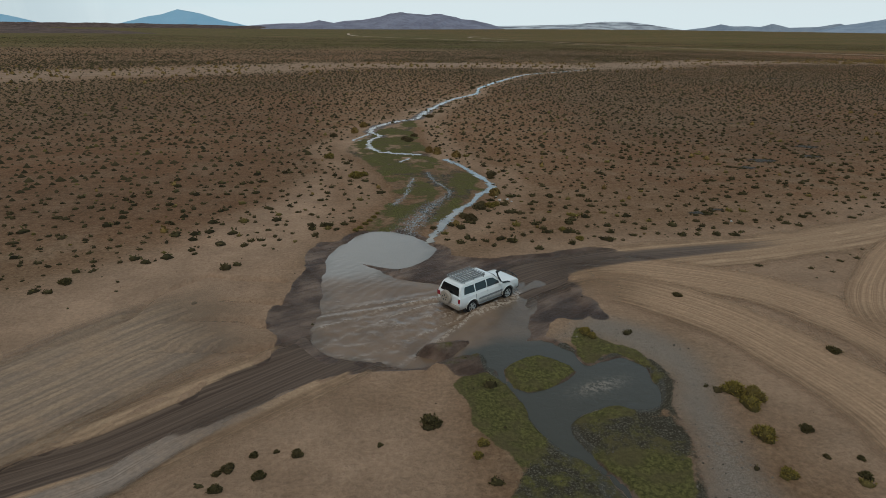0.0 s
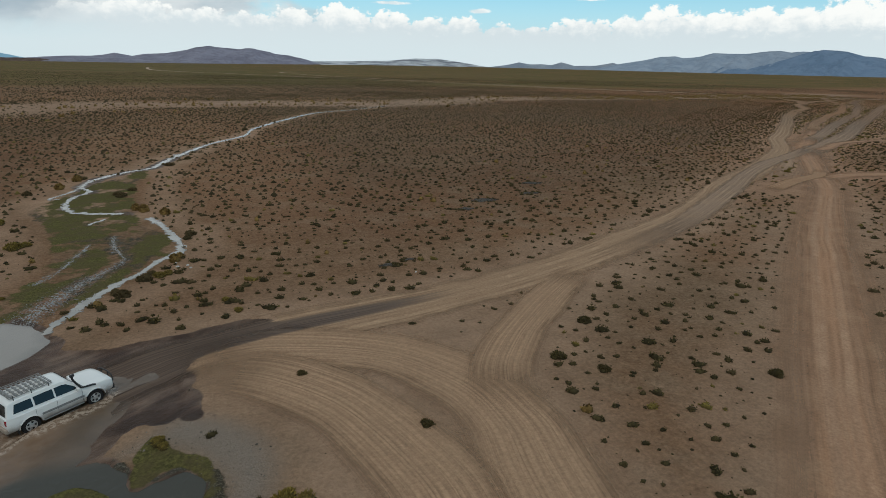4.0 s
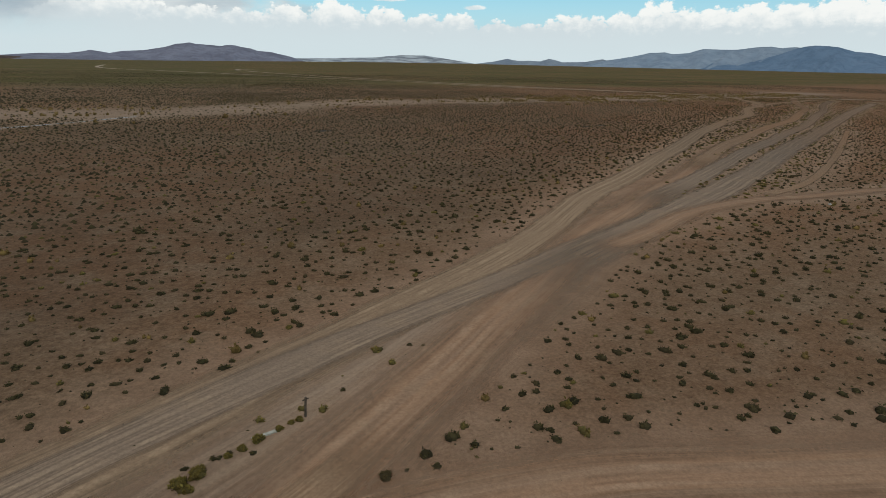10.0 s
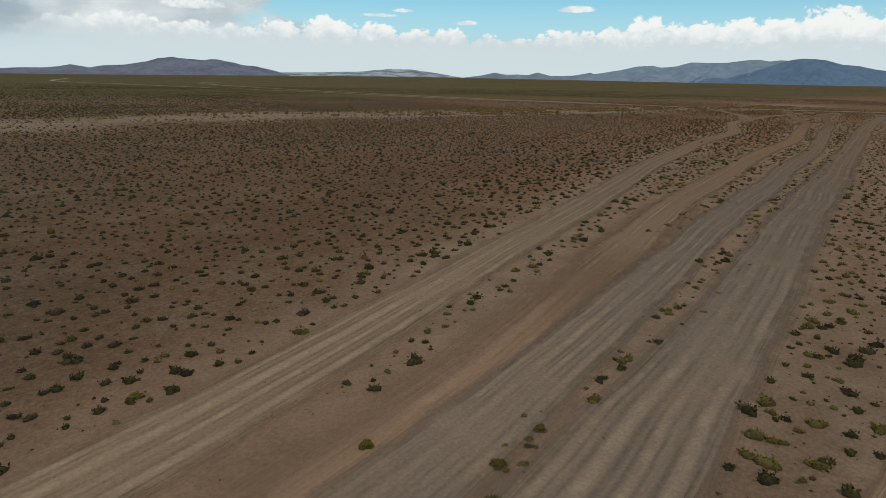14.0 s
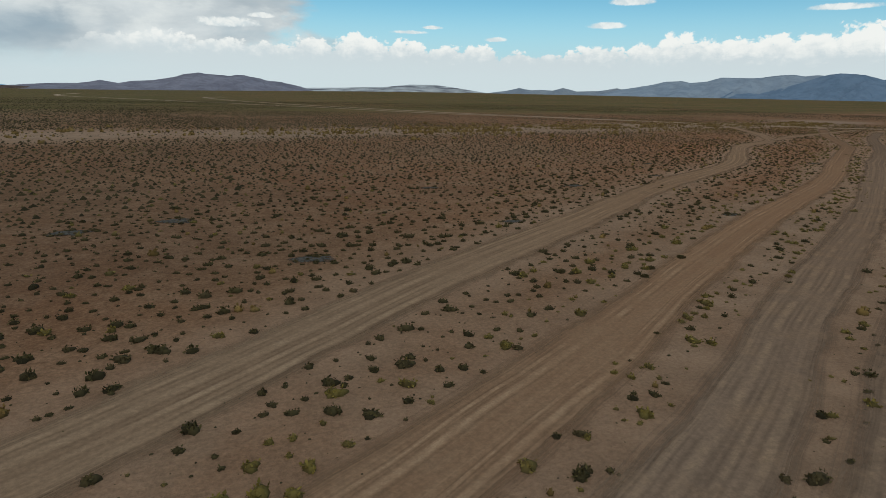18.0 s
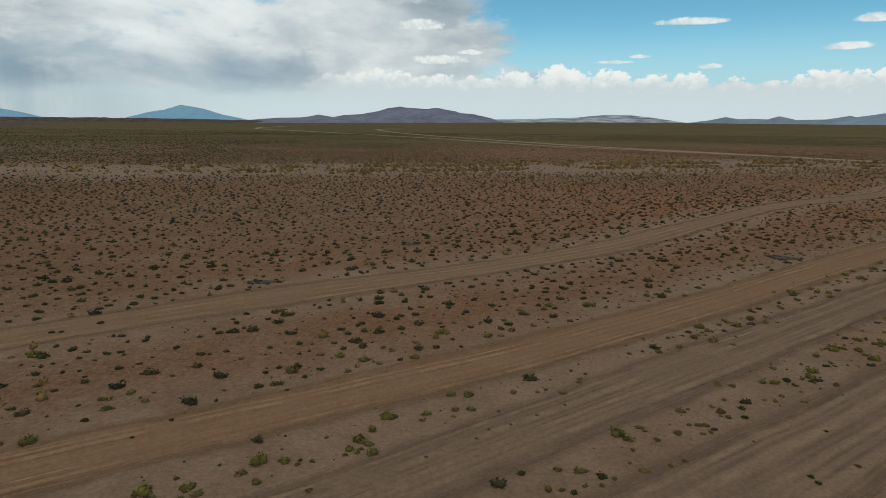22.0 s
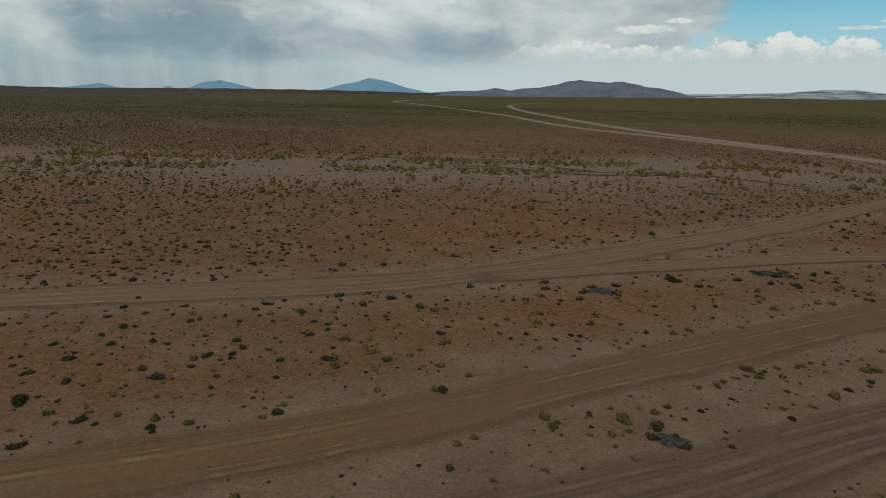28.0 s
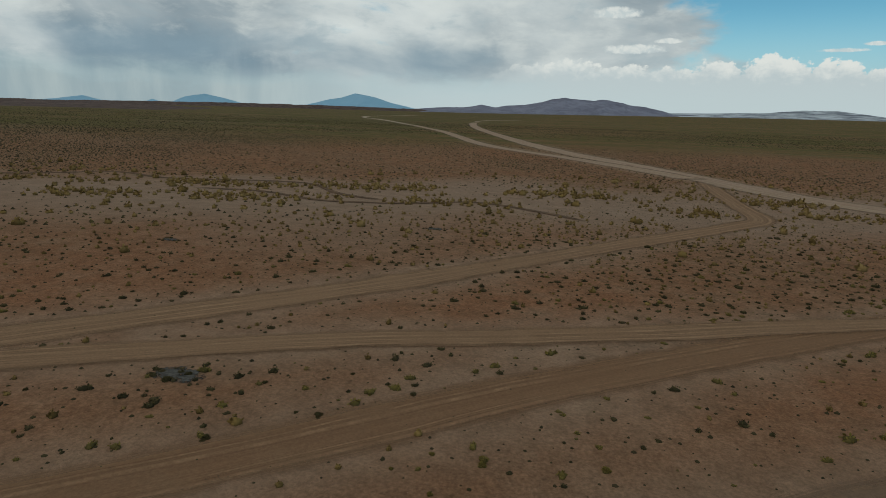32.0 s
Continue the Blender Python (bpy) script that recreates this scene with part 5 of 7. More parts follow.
def bush(seed, n, blade, lobes=4, squat=0.62, sides=6, rings=2, spread=0.45, upright=0.0, wood=0.85, stick=(0.4, 1.6), wide=0.42):
    """Points, triangles and twig-and-shade weight of one plant of radius 1: low rounded lobes under small leaf sprays.
    """
    rng = np.random.default_rng(seed)
    heart = [(0.0, 0.0, 0.62)] + [(spread * math.cos(a), spread * math.sin(a), rng.uniform(0.34, 0.52)) for a in rng.uniform(0, 6.28) + np.arange(lobes - 1) * 6.28 / max(1, lobes - 1) + rng.normal(0, 0.35, max(0, lobes - 1))]
    cos_, tri_, twig_shades, off = [], [], [], 0
    for k, (cx, cy, r) in enumerate(heart):
        co, tris, twig_shade = dome((cx, cy), r, squat * r * rng.uniform(1.15, 1.55), sides, rng, rings)
        # wood scales twigs and painted shade alike
        cos_.append(co), tri_.append(tris + off), twig_shades.append(twig_shade * wood if upright == 0 else (twig_shade > 0.9) * wood)
        off += len(co)
    pick = rng.integers(0, len(heart), n)
    hub = np.array(heart)[pick]
    th, u = rng.uniform(0, 2 * np.pi, n), rng.uniform(0.0, 1.0, n) ** 0.6
    out = np.stack([np.cos(th) * u, np.sin(th) * u, np.sqrt(1 - u * u * 0.97)], 1)
    base = out * hub[:, 2:] * np.array([1, 1, squat * 1.35]) * rng.uniform(0.86, 1.02, (n, 1))
    base[:, :2] += hub[:, :2]
    way = np.cross(out, rng.normal(0, 1, (n, 3))) + out * rng.uniform(*stick, (n, 1)) + np.array([0, 0, upright])
    way /= np.linalg.norm(way, axis=1)[:, None]
    flat = np.cross(way, out + rng.normal(0, 0.25, (n, 3)))
    flat /= np.linalg.norm(flat, axis=1)[:, None] + 1e-9
    size = blade * rng.uniform(0.55, 1.3, (n, 1))
    tip, half = base + way * size, base + way * size * 0.45
    leaf = np.stack([base, half + flat * size * wide, tip, half - flat * size * wide], 1).reshape(-1, 3)
    k = np.arange(n)[:, None] * 4 + off
    co, tris = np.vstack(cos_ + [leaf]), np.vstack(tri_ + [k + [0, 1, 2], k + [0, 2, 3]])
    twig_shade = np.concatenate(twig_shades + [np.tile([0.25, 0.0, 0.0, 0.0], n)])
    # leaves close to the ground get some of the painted shade too
    twig_shade[off:] += np.repeat(0.5 * np.clip(0.35 - out[:, 2], 0, 1), 4)
    co[:, 2] = np.maximum(co[:, 2], -0.05)
    return co, tris, twig_shade


def tri_mesh(name, co, tris, tint, mat, twig_shade=None):
    me = bpy.data.meshes.new(name)
    me.vertices.add(len(co))
    me.vertices.foreach_set("co", np.ascontiguousarray(co, dtype=np.float32).ravel())
    me.loops.add(tris.size)
    me.loops.foreach_set("vertex_index", tris.ravel().astype(np.int32))
    me.polygons.add(len(tris))
    me.polygons.foreach_set("loop_start", np.arange(0, tris.size, 3, dtype=np.int32))
    me.update(calc_edges=True)
    add_values(me, tint=tint, twig_shade=np.zeros(len(co)) if twig_shade is None else twig_shade)
    me.materials.append(mat)
    return me


def field(name, forms, x, y, size, mat, label, seed):
    """Very many plants in one mesh."""
    rng = np.random.default_rng(seed)
    kind, cos_, tri_, tint_, twig_shades = rng.integers(0, len(forms), len(x)), [], [], [], []
    z, off = height(x, y), 0
    for f, (co, tris, twig_shade) in enumerate(forms):
        k = np.where(kind == f)[0]
        if not len(k):
            continue
        a, sx = rng.uniform(0, 2 * np.pi, len(k)), size[k] * rng.uniform(0.8, 1.25, len(k))
        sz = size[k] * rng.uniform(0.75, 1.2, len(k))
        p = np.empty((len(k), len(co), 3))
        p[..., 0] = x[k, None] + sx[:, None] * (co[:, 0] * np.cos(a)[:, None] - co[:, 1] * np.sin(a)[:, None])
        p[..., 1] = y[k, None] + size[k, None] * (co[:, 0] * np.sin(a)[:, None] + co[:, 1] * np.cos(a)[:, None])
        p[..., 2] = z[k, None] + sz[:, None] * co[:, 2]
        cos_.append(p.reshape(-1, 3))
        tri_.append((tris[None] + (np.arange(len(k)) * len(co))[:, None, None] + off).reshape(-1, 3))
        tint_.append(np.repeat(rng.uniform(0, 0.85, len(k)) ** 2, len(co)))
        twig_shades.append(np.tile(twig_shade, len(k)))
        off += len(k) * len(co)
    me = tri_mesh(name, np.vstack(cos_), np.vstack(tri_), np.concatenate(tint_), mat, np.concatenate(twig_shades))
    return tagged(new(name, me), label, "shrubs", kind="stuff")


def scatter(x0, x1, y0, y1, cell, seed):
    rng = np.random.default_rng(seed)
    a, b = np.meshgrid(np.arange(x0, x1, cell), np.arange(y0, y1, cell))
    a, b = a.ravel() + rng.uniform(0, cell, a.size), b.ravel() + rng.uniform(0, cell, b.size)
    return a, b, rng.uniform(0, 1, a.size), rng


def clear_of_roads(x, y):
    """1 away from roads, water and bare sand, 0 on them."""
    ok = np.ones(len(x))
    for name, pts, half, mat, label in ROADS:
        ok *= smooth(to_line(x, y, pts) + 1.2 * (fnoise(x, y, 0.25, 61, 2) - 0.5), half * 0.72, half * 0.95)
    ok *= 1 - 0.25 * (1 - smooth(np.minimum(to_line(x, y, SECOND), to_line(x, y, SPUR)), 4, 12)) * smooth(x, 80, 95) * (1 - smooth(x, 135, 155))
    ok *= smooth(np.min([to_area(x, y, POOL), to_area(x, y, POOL_B), to_area(x, y, MUD), to_area(x, y, MEADOW)], axis=0), 0.2, 1.2)
    ok *= 0.12 + 0.88 * smooth(to_line(x, y, STREAM) + 3 * (fnoise(x, y, 0.15, 35) - 0.5), 2.5, 5.5)
    ok *= 1 - 0.97 * (1 - smooth(to_area(x, y, [(-40, 3), (-21, 30), (-12, 37), (-3, 39), (2, 30), (9, 10), (-10, 5), (-30, -5)]), -3, 1))
    ok *= 1 - 0.93 * (1 - smooth(to_area(x, y, [(5, 36), (12, 35), (24, 33), (32, 31), (26, 22), (22, 4), (6, 4), (5, 25)]), -2, 1))
    return ok


def plant_density(x, y):
    d = 0.86 * (0.65 + 0.6 * smooth(fnoise(x, y, 0.03, 81, 4), 0.3, 0.65))
    d *= 0.55 + 0.9 * vnoise(x, y, 0.22, 87)
    d *= 1 - 0.54 * smooth(x + 0.3 * (y - 280), 335, 410)
    between = (1 - smooth(to_line(x, y, THIRD), 4, 9)) * smooth(x, 140, 180)
    north = smooth(y - np.interp(x, [p[0] for p in MAIN], [p[1] for p in MAIN]), 4, 25)
    belt = to_line(x, y, BED)
    d *= 1 + 0.9 * (1 - smooth(x, 60, 140)) * smooth(belt, 14, 30) * (1 - smooth(belt, 60, 110)) * (y < 260)
    return d * (1 - 0.35 * between) * (0.92 + 0.75 * north * (1 - smooth(x, 300, 360)))


straw_forms = [bush(s + 60, 12, 0.46, 2, 0.95, 5, 2, 0.28, 0.9, 0.8) for s in range(5)]
near_forms = [bush(s, 32, 0.32, 2 + s % 3, 0.56, 5, 2, 0.43, 0.0, 0.85, (0.7, 2.2), 0.30) for s in range(8)]
mid_forms = [bush(s + 20, 5, 0.40, 1 + s % 2, 0.60, 4, 2, 0.50) for s in range(8)]
far_forms = [tuple(v * k for v, k in zip(bush(s + 40, 0, 0.3, 1, 0.62, 5, 1), (1.3, 1, 1))) for s in range(6)]
px, py, pr, rng = scatter(-260, 660, 4, 600, 1.22, 101)
off = np.minimum(to_line(px, py, MAIN), to_line(px, py, SECOND))
reach = off < 340
px, py, pr, off = px[reach], py[reach], pr[reach], off[reach]
bedness = 1 - smooth(to_line(px, py, BED), 13, 32)
ok = pr < 1.22 ** 2 * plant_density(px, py) * clear_of_roads(px, py) * (1 + 0.85 * (1 - smooth(off, 25, 90)) * smooth(px, 10, 30) * (1 - 0.8 * smooth(px, 160, 230))) * (1 - 0.85 * bedness) * (1 - 0.50 * smooth(off, 40, 130)) * (1 - 0.75 * smooth(off, 150, 310)) * (1 - 0.12 * smooth(px, 210, 290) * smooth(off, 25, 70))
px, py, off = px[ok], py[ok], off[ok]
size = np.clip(np.exp(rng.normal(-1.31, 0.42, len(px))), 0.09, 0.56)
size *= (1 + 0.3 * smooth(off, 110, 260) * (1 - smooth(px, 180, 260))) * (1 - 0.08 * smooth(px, 210, 290)) * (1 - 0.10 * (1 - smooth(off, 14, 30)) * smooth(px, 10, 25) * (1 - smooth(px, 130, 170))) * (1 - 0.04 * smooth(px, 330, 400) * (1 - smooth(off, 60, 110)))
roadside = np.min([np.abs(to_line(px, py, THIRD)), np.abs(to_line(px, py, FOURTH)), np.abs(to_line(px, py, SECOND))], axis=0)
straw = rng.uniform(0, 1, len(px)) < 0.02 + 0.10 * smooth(px, 320, 400) + (0.08 + 0.47 * smooth(px, 200, 330)) * (1 - smooth(to_line(px, py, BED), 20, 65))
golden = rng.uniform(0, 1, len(px)) < 0.06 + 0.12 * smooth(px, 300, 400) + 0.6 * (1 - smooth(roadside, 3.5, 7.0)) * smooth(px, 100, 160)
aside = np.min([to_line(px, py, SPUR), to_line(px, py, SPUR_B), to_line(px, py, FOURTH)], axis=0)
zone = np.where((off < 16) & (size > 0.20), 0, np.where((off < 36) | (aside < 22), 1, 2))
single = (zone == 0) & (np.minimum(to_line(px, py, SECOND), to_line(px, py, MAIN)) < 16) & (size > 0.22) & ((px < 60) | ((px > 92) & (px < 120)) | ((px > 250) & (px < 275)) | (px > 430))
single &= np.cumsum(single) <= 130
for z, forms, what in ((0, near_forms, "near"), (1, mid_forms, "mid"), (2, far_forms, "far")):
    for flag, mat, hue in ((0, M_SHRUB, "dark olive-green"), (1, M_YELLOW, "yellow-green"), (2, M_STRAW, "straw-coloured")):
        k = (zone == z) & (np.where(straw & (z < 2), 2, golden) == flag) & ~single
        if k.any():
            field("desert_shrubs", straw_forms if flag == 2 else forms, px[k], py[k], size[k], mat, "low " + hue + " desert shrubs scattered on bare soil", 110 + z)
# clumps so far off that they only speckle the plain
ux, uy, ur, rng = scatter(-420, 1050, 60, 1150, 3.6, 105)
away = np.minimum(to_line(ux, uy, MAIN), to_line(ux, uy, SECOND))
ok = (away > 270) & (ur < 0.75 * smooth(away, 250, 340) * (1 - 0.6 * smooth(away, 500, 900)) * (0.35 + 1.1 * smooth(fnoise(ux, uy * 2.5, 0.012, 93, 4), 0.35, 0.65)) * (1 - 0.8 * (1 - smooth(to_line(ux, uy, BED), 13, 32))))
ok &= np.min([to_line(ux, uy, FAR_ROAD), to_line(ux, uy, FAR_ROAD_B)], axis=0) > 6.5
field("far_shrubs", far_forms, ux[ok], uy[ok], np.clip(np.exp(rng.normal(-0.75, 0.35, ok.sum())), 0.25, 0.9), M_SHRUB, "dark olive-green shrubs speckling the far plain", 123)
# tiny tufts and bits of dead twig between the plants
tx, ty, tr, rng = scatter(-20, 560, 10, 400, 1.0, 107)
ok = (np.minimum(to_line(tx, ty, MAIN), to_line(tx, ty, SECOND)) < 24) & (tr < 0.55 * (0.12 + 0.88 * clear_of_roads(tx, ty)))
field("tiny_tufts", far_forms, tx[ok], ty[ok], np.clip(np.exp(rng.normal(-2.9, 0.4, ok.sum())), 0.03, 0.12) * (1 + 0.8 * smooth(tx[ok], 300, 380)), M_SHRUB, "tiny dark tufts and twigs scattered on bare soil", 119)
# rows of plants left standing between the wheel tracks
ROWS = [[(170.0, 105.6), (182.2, 111.9), (192.8, 117.7), (210.0, 126.6), (220.0, 133.2), (230.0, 138.9), (242.6, 145.2), (263.7, 156.6), (280.0, 165.0)],
        [(205.0, 132.6), (214.0, 136.8), (223.7, 141.9), (236.7, 148.9), (253.4, 159.9), (269.0, 167.2), (281.5, 174.2), (300.0, 184.5), (320.9, 195.9), (330.0, 202.2), (347.0, 214.0), (357.0, 219.5), (366.0, 226.6), (379.0, 236.5)],
        [(295.0, 173.0), (329.0, 194.0), (335.3, 197.2), (341.0, 201.2), (348.0, 205.5), (362.0, 213.5)], [(408.0, 253.5), (415.0, 258.4), (420.0, 260.5), (425.0, 266.5), (431.0, 269.0)],
        [(86.0, 57.8), (92.3, 60.9), (96.2, 63.3), (103.1, 66.3), (108.2, 69.5), (118.0, 75.5)], [(176.0, 100.0), (190.2, 107.4), (196.6, 110.8), (211.0, 117.6), (230.0, 126.5), (250.0, 137.0)]]
row_plants = []
for pts in ROWS:
    for x, y in resample(pts, 0.62):
        if rng.uniform() < 0.62:
            row_plants.append((x + rng.normal(0, 0.7), y + rng.normal(0, 0.8), min(0.48, math.exp(rng.normal(-1.45, 0.4)))))
row_plants = np.array(row_plants)
pick = rng.uniform(0, 1, len(row_plants)) < 0.62
for k, mat, hue in ((pick, M_YELLOW, "yellow-green"), (~pick, M_SHRUB, "dark olive-green")):
    field("roadside_shrubs", near_forms, *row_plants[k].T, mat, hue + " shrubs in rows between the wheel tracks", 117)
# brown shrubs along the banks of the far stream
bank_plants = []
for x, y in resample(STREAM[:9], 0.9):
    for sgn in (-1, 1):
        if rng.uniform() < 0.5:
            bank_plants.append((x + sgn * rng.uniform(1.4, 2.6), y + rng.normal(0, 0.8), min(0.8, math.exp(rng.normal(-0.95, 0.35)))))
field("bank_shrubs", mid_forms, *np.array(bank_plants).T, M_BROWN, "dark brown shrubs lining the banks of the stream", 125)
# straw tussocks of the dry river bed
qx, qy, qr, rng = scatter(-120, 640, 150, 480, 1.6, 103)
d = to_line(qx, qy, BED)
ok = qr < 1.6 ** 2 * (0.07 + 0.34 * (1 - smooth(np.abs(d - 9), 2, 6))) * (1 - smooth(d, 14, 60)) * (0.16 + 0.84 * smooth(qx, 200, 330)) * smooth(fnoise(qx, qy, 0.06, 91, 3), 0.34, 0.52) * clear_of_roads(qx, qy)
field("straw_tussocks", straw_forms, qx[ok], qy[ok],
      np.clip(np.exp(rng.normal(-0.58, 0.36, ok.sum())), 0.3, 1.15), M_STRAW, "dry straw-coloured grass tussocks along the dry river bed", 121)

SHRUB_MESHES = {}
for tag, mat in (("olive", M_SHRUB), ("yellow", M_YELLOW), ("straw", M_STRAW), ("brown", M_BROWN)):
    SHRUB_MESHES[tag] = []
    for s in range(4):
        co, tris, twig_shade = bush(s + 200, 420, 0.215, 4, 0.58, 8, 3, 0.40, 0.0, 0.95, (1.0, 3.0), 0.20) if tag != "straw" else bush(s + 200, 300, 0.24, 3, 0.95, 7, 3, 0.30, 0.9, 0.7)
        SHRUB_MESHES[tag].append(tri_mesh("shrub", co, tris, np.full(len(co), 0.15 * s), mat, twig_shade))
LABELS = {"brown": "rounded brownish shrub beside the stream", "olive": "low dark olive-green desert shrub on bare soil", "yellow": "rounded yellow-green desert shrub on bare soil",
          "straw": "dry straw-coloured grass tussock on bare soil"}


def shrub(x, y, radius, tag="olive", tall=1.0):
    ob = new("shrub" if tag != "straw" else "grass_tussock", SHRUB_MESHES[tag][int(abs(x * 7 + y * 3)) % 4])
    ob.matrix_world = Matrix.LocRotScale((x, y, float(height(np.array([x]), np.array([y]))[0]) - 0.02),
                                         Euler((0, 0, x * 3.1 + y)), (radius, radius * 0.92, radius * tall * (1.15 if tag == "yellow" else 1.0)))
    return tagged(ob, LABELS[tag], "shrub", "desert shrubs")


for x, y, r, g in zip(px[single], py[single], size[single], np.where(straw, 2, golden)[single]):
    shrub(float(x), float(y), float(r), ("olive", "yellow", "straw")[g])
# single plants that stand out by the ford and along the roads
# by the ford
for x, y, r in [(1.9, 17.5, 0.55), (-4.7, 15.8, 0.32), (-5.0, 15.6, 0.2), (-3.7, 15.4, 0.3), (-4.9, 14.9, 0.3), (-2.6, 16.3, 0.3), (-4.0, 16.4, 0.22), (-3.3, 16.5, 0.15), (0.1, 16.5, 0.16), (-9.0, 28.4, 0.2), (-9.3, 27.2, 0.16), (15.2, 15.8, 0.35), (15.5, 13.4, 0.3), (14.9, 14.4, 0.18), (16.0, 14.2, 0.2), (16.2, 27.1, 0.4), (20.3, 20.8, 0.45), (-16.5, 31.6, 0.5), (33.5, 27.6, 0.6), (38.8, 18.4, 0.55), (30.7, 22.1, 0.5), (29.3, 24.1, 0.6)]:
    shrub(x, y, r)
# along the roads
for x, y, r in [(81.1, 65.7, 0.54), (80.4, 61.7, 0.54), (110.3, 63.7, 0.41), (106.3, 50.8, 0.5), (96.2, 52.6, 0.45), (118.6, 50.6, 0.45), (155.6, 112.9, 0.36), (145.8, 113.5, 0.45), (256.0, 167.5, 0.43), (249.4, 168.7, 0.43), (254.2, 166.0, 0.4), (260.3, 169.1, 0.46), (396.8, 252.8, 0.33), (401.7, 255.7, 0.4), (395.7, 260.9, 0.3), (388.8, 253.1, 0.49), (423.2, 286.2, 0.53), (438.5, 285.2, 0.33), (442.8, 288.9, 0.33), (464.2, 341.2, 0.59), (408.9, 260.4, 0.4)]:
    shrub(x, y, r)
for x, y, r in [(14.0, 18.3, 0.62), (14.6, 17.9, 0.6), (14.1, 17.4, 0.55), (13.5, 15.6, 0.58), (13.0, 13.7, 0.4), (9.8, 23.6, 0.4), (10.0, 23.2, 0.3), (9.5, 44.9, 0.6), (10.1, 45.3, 0.5), (14.1, 36.5, 0.4), (13.5, 38.5, 0.4), (-1.3, 55.6, 0.9), (-0.6, 56.3, 0.6), (-4.3, 65.0, 0.8), (-1.1, 39.6, 0.28), (-0.8, 40.1, 0.3), (-0.4, 40.9, 0.32), (-0.1, 41.6, 0.3), (0.2, 42.6, 0.3), (0.5, 43.4, 0.26), (3.6, 16.2, 0.3), (3.3, 15.6, 0.25)]:
    shrub(x, y, r, "yellow")
for x, y, r in [(96.1, 63.3, 0.45), (103.3, 66.5, 0.36), (171.8, 111.8, 0.4), (175.7, 108.9, 0.4), (178.3, 110.2, 0.36), (167.7, 104.4, 0.3), (164.2, 102.3, 0.2), (158.3, 103.8, 0.23), (174.0, 99.4, 0.33), (253.3, 159.8, 0.26), (263.8, 162.9, 0.33), (324.6, 198.8, 0.33), (330.1, 202.2, 0.4), (321.4, 196.5, 0.26), (333.3, 196.5, 0.33), (345.1, 201.9, 0.33), (339.0, 197.2, 0.4), (414.9, 258.4, 0.33), (419.8, 260.0, 0.4), (452.1, 287.3, 0.36), (457.8, 288.2, 0.33)]:
    shrub(x, y, r, "yellow")
# between the eastern tracks
for x, y, r in [(293.5, 189.4, 0.23), (297.1, 189.3, 0.19), (296.1, 187.9, 0.16), (299.9, 194.2, 0.21), (301.4, 192.1, 0.18), (310.2, 197.6, 0.18), (321.9, 184.3, 0.22), (321.9, 183.9, 0.21), (326.4, 192.6, 0.29), (322.8, 190.3, 0.26), (321.2, 186.8, 0.15), (324.8, 187.5, 0.18), (288.0, 202.0, 0.31), (286.0, 200.3, 0.25), (286.5, 200.4, 0.23)]:
    shrub(x, y, r)
for x, y, r in [(303.7, 184.1, 0.21), (307.8, 186.1, 0.15), (303.0, 185.8, 0.15), (303.5, 186.0, 0.15), (321.2, 189.4, 0.29), (321.3, 188.9, 0.2), (319.9, 188.2, 0.2), (318.4, 187.6, 0.23), (317.3, 187.1, 0.19), (316.0, 186.4, 0.15), (324.2, 184.9, 0.2), (317.0, 185.2, 0.18), (319.2, 188.3, 0.15), (312.8, 189.3, 0.15), (311.5, 188.5, 0.15), (310.5, 188.1, 0.15), (309.9, 187.4, 0.15), (313.8, 191.9, 0.15), (314.3, 190.2, 0.15), (304.7, 186.4, 0.15), (305.3, 186.8, 0.15), (312.5, 183.9, 0.15), (314.0, 184.1, 0.15), (314.6, 184.5, 0.15), (317.7, 185.5, 0.18)]:
    shrub(x, y, r, "yellow")
for x, y, r in [(389.2, 252.7, 0.39), (394.1, 252.3, 0.22), (397.1, 252.5, 0.21), (395.9, 260.4, 0.22), (399.7, 259.0, 0.25), (401.0, 263.6, 0.22), (404.2, 261.1, 0.18), (409.0, 260.1, 0.23), (414.3, 269.1, 0.21), (411.4, 268.4, 0.21), (383.4, 267.4, 0.3), (419.8, 259.6, 0.3), (423.2, 285.3, 0.46), (422.1, 262.1, 0.24), (421.2, 261.0, 0.2), (432.5, 290.0, 0.44), (423.0, 259.0, 0.26), (426.5, 262.6, 0.3), (430.5, 267.0, 0.31), (409.6, 253.6, 0.15), (416.4, 255.4, 0.15), (415.6, 254.2, 0.16)]:
    shrub(x, y, r)
for x, y, r in [(414.9, 258.1, 0.18), (425.9, 267.2, 0.28), (423.5, 265.2, 0.22), (428.6, 269.4, 0.22), (431.9, 267.9, 0.22), (417.8, 257.5, 0.17), (420.3, 257.2, 0.16)]:
    shrub(x, y, r, "yellow")
for x, y, r in [(399.2, 267.1, 0.25), (399.2, 268.1, 0.23), (403.7, 268.3, 0.19), (404.2, 266.2, 0.16), (399.1, 271.3, 0.19), (418.8, 269.9, 0.19), (406.7, 273.8, 0.21), (407.4, 273.9, 0.21)]:
    shrub(x, y, r, "straw")
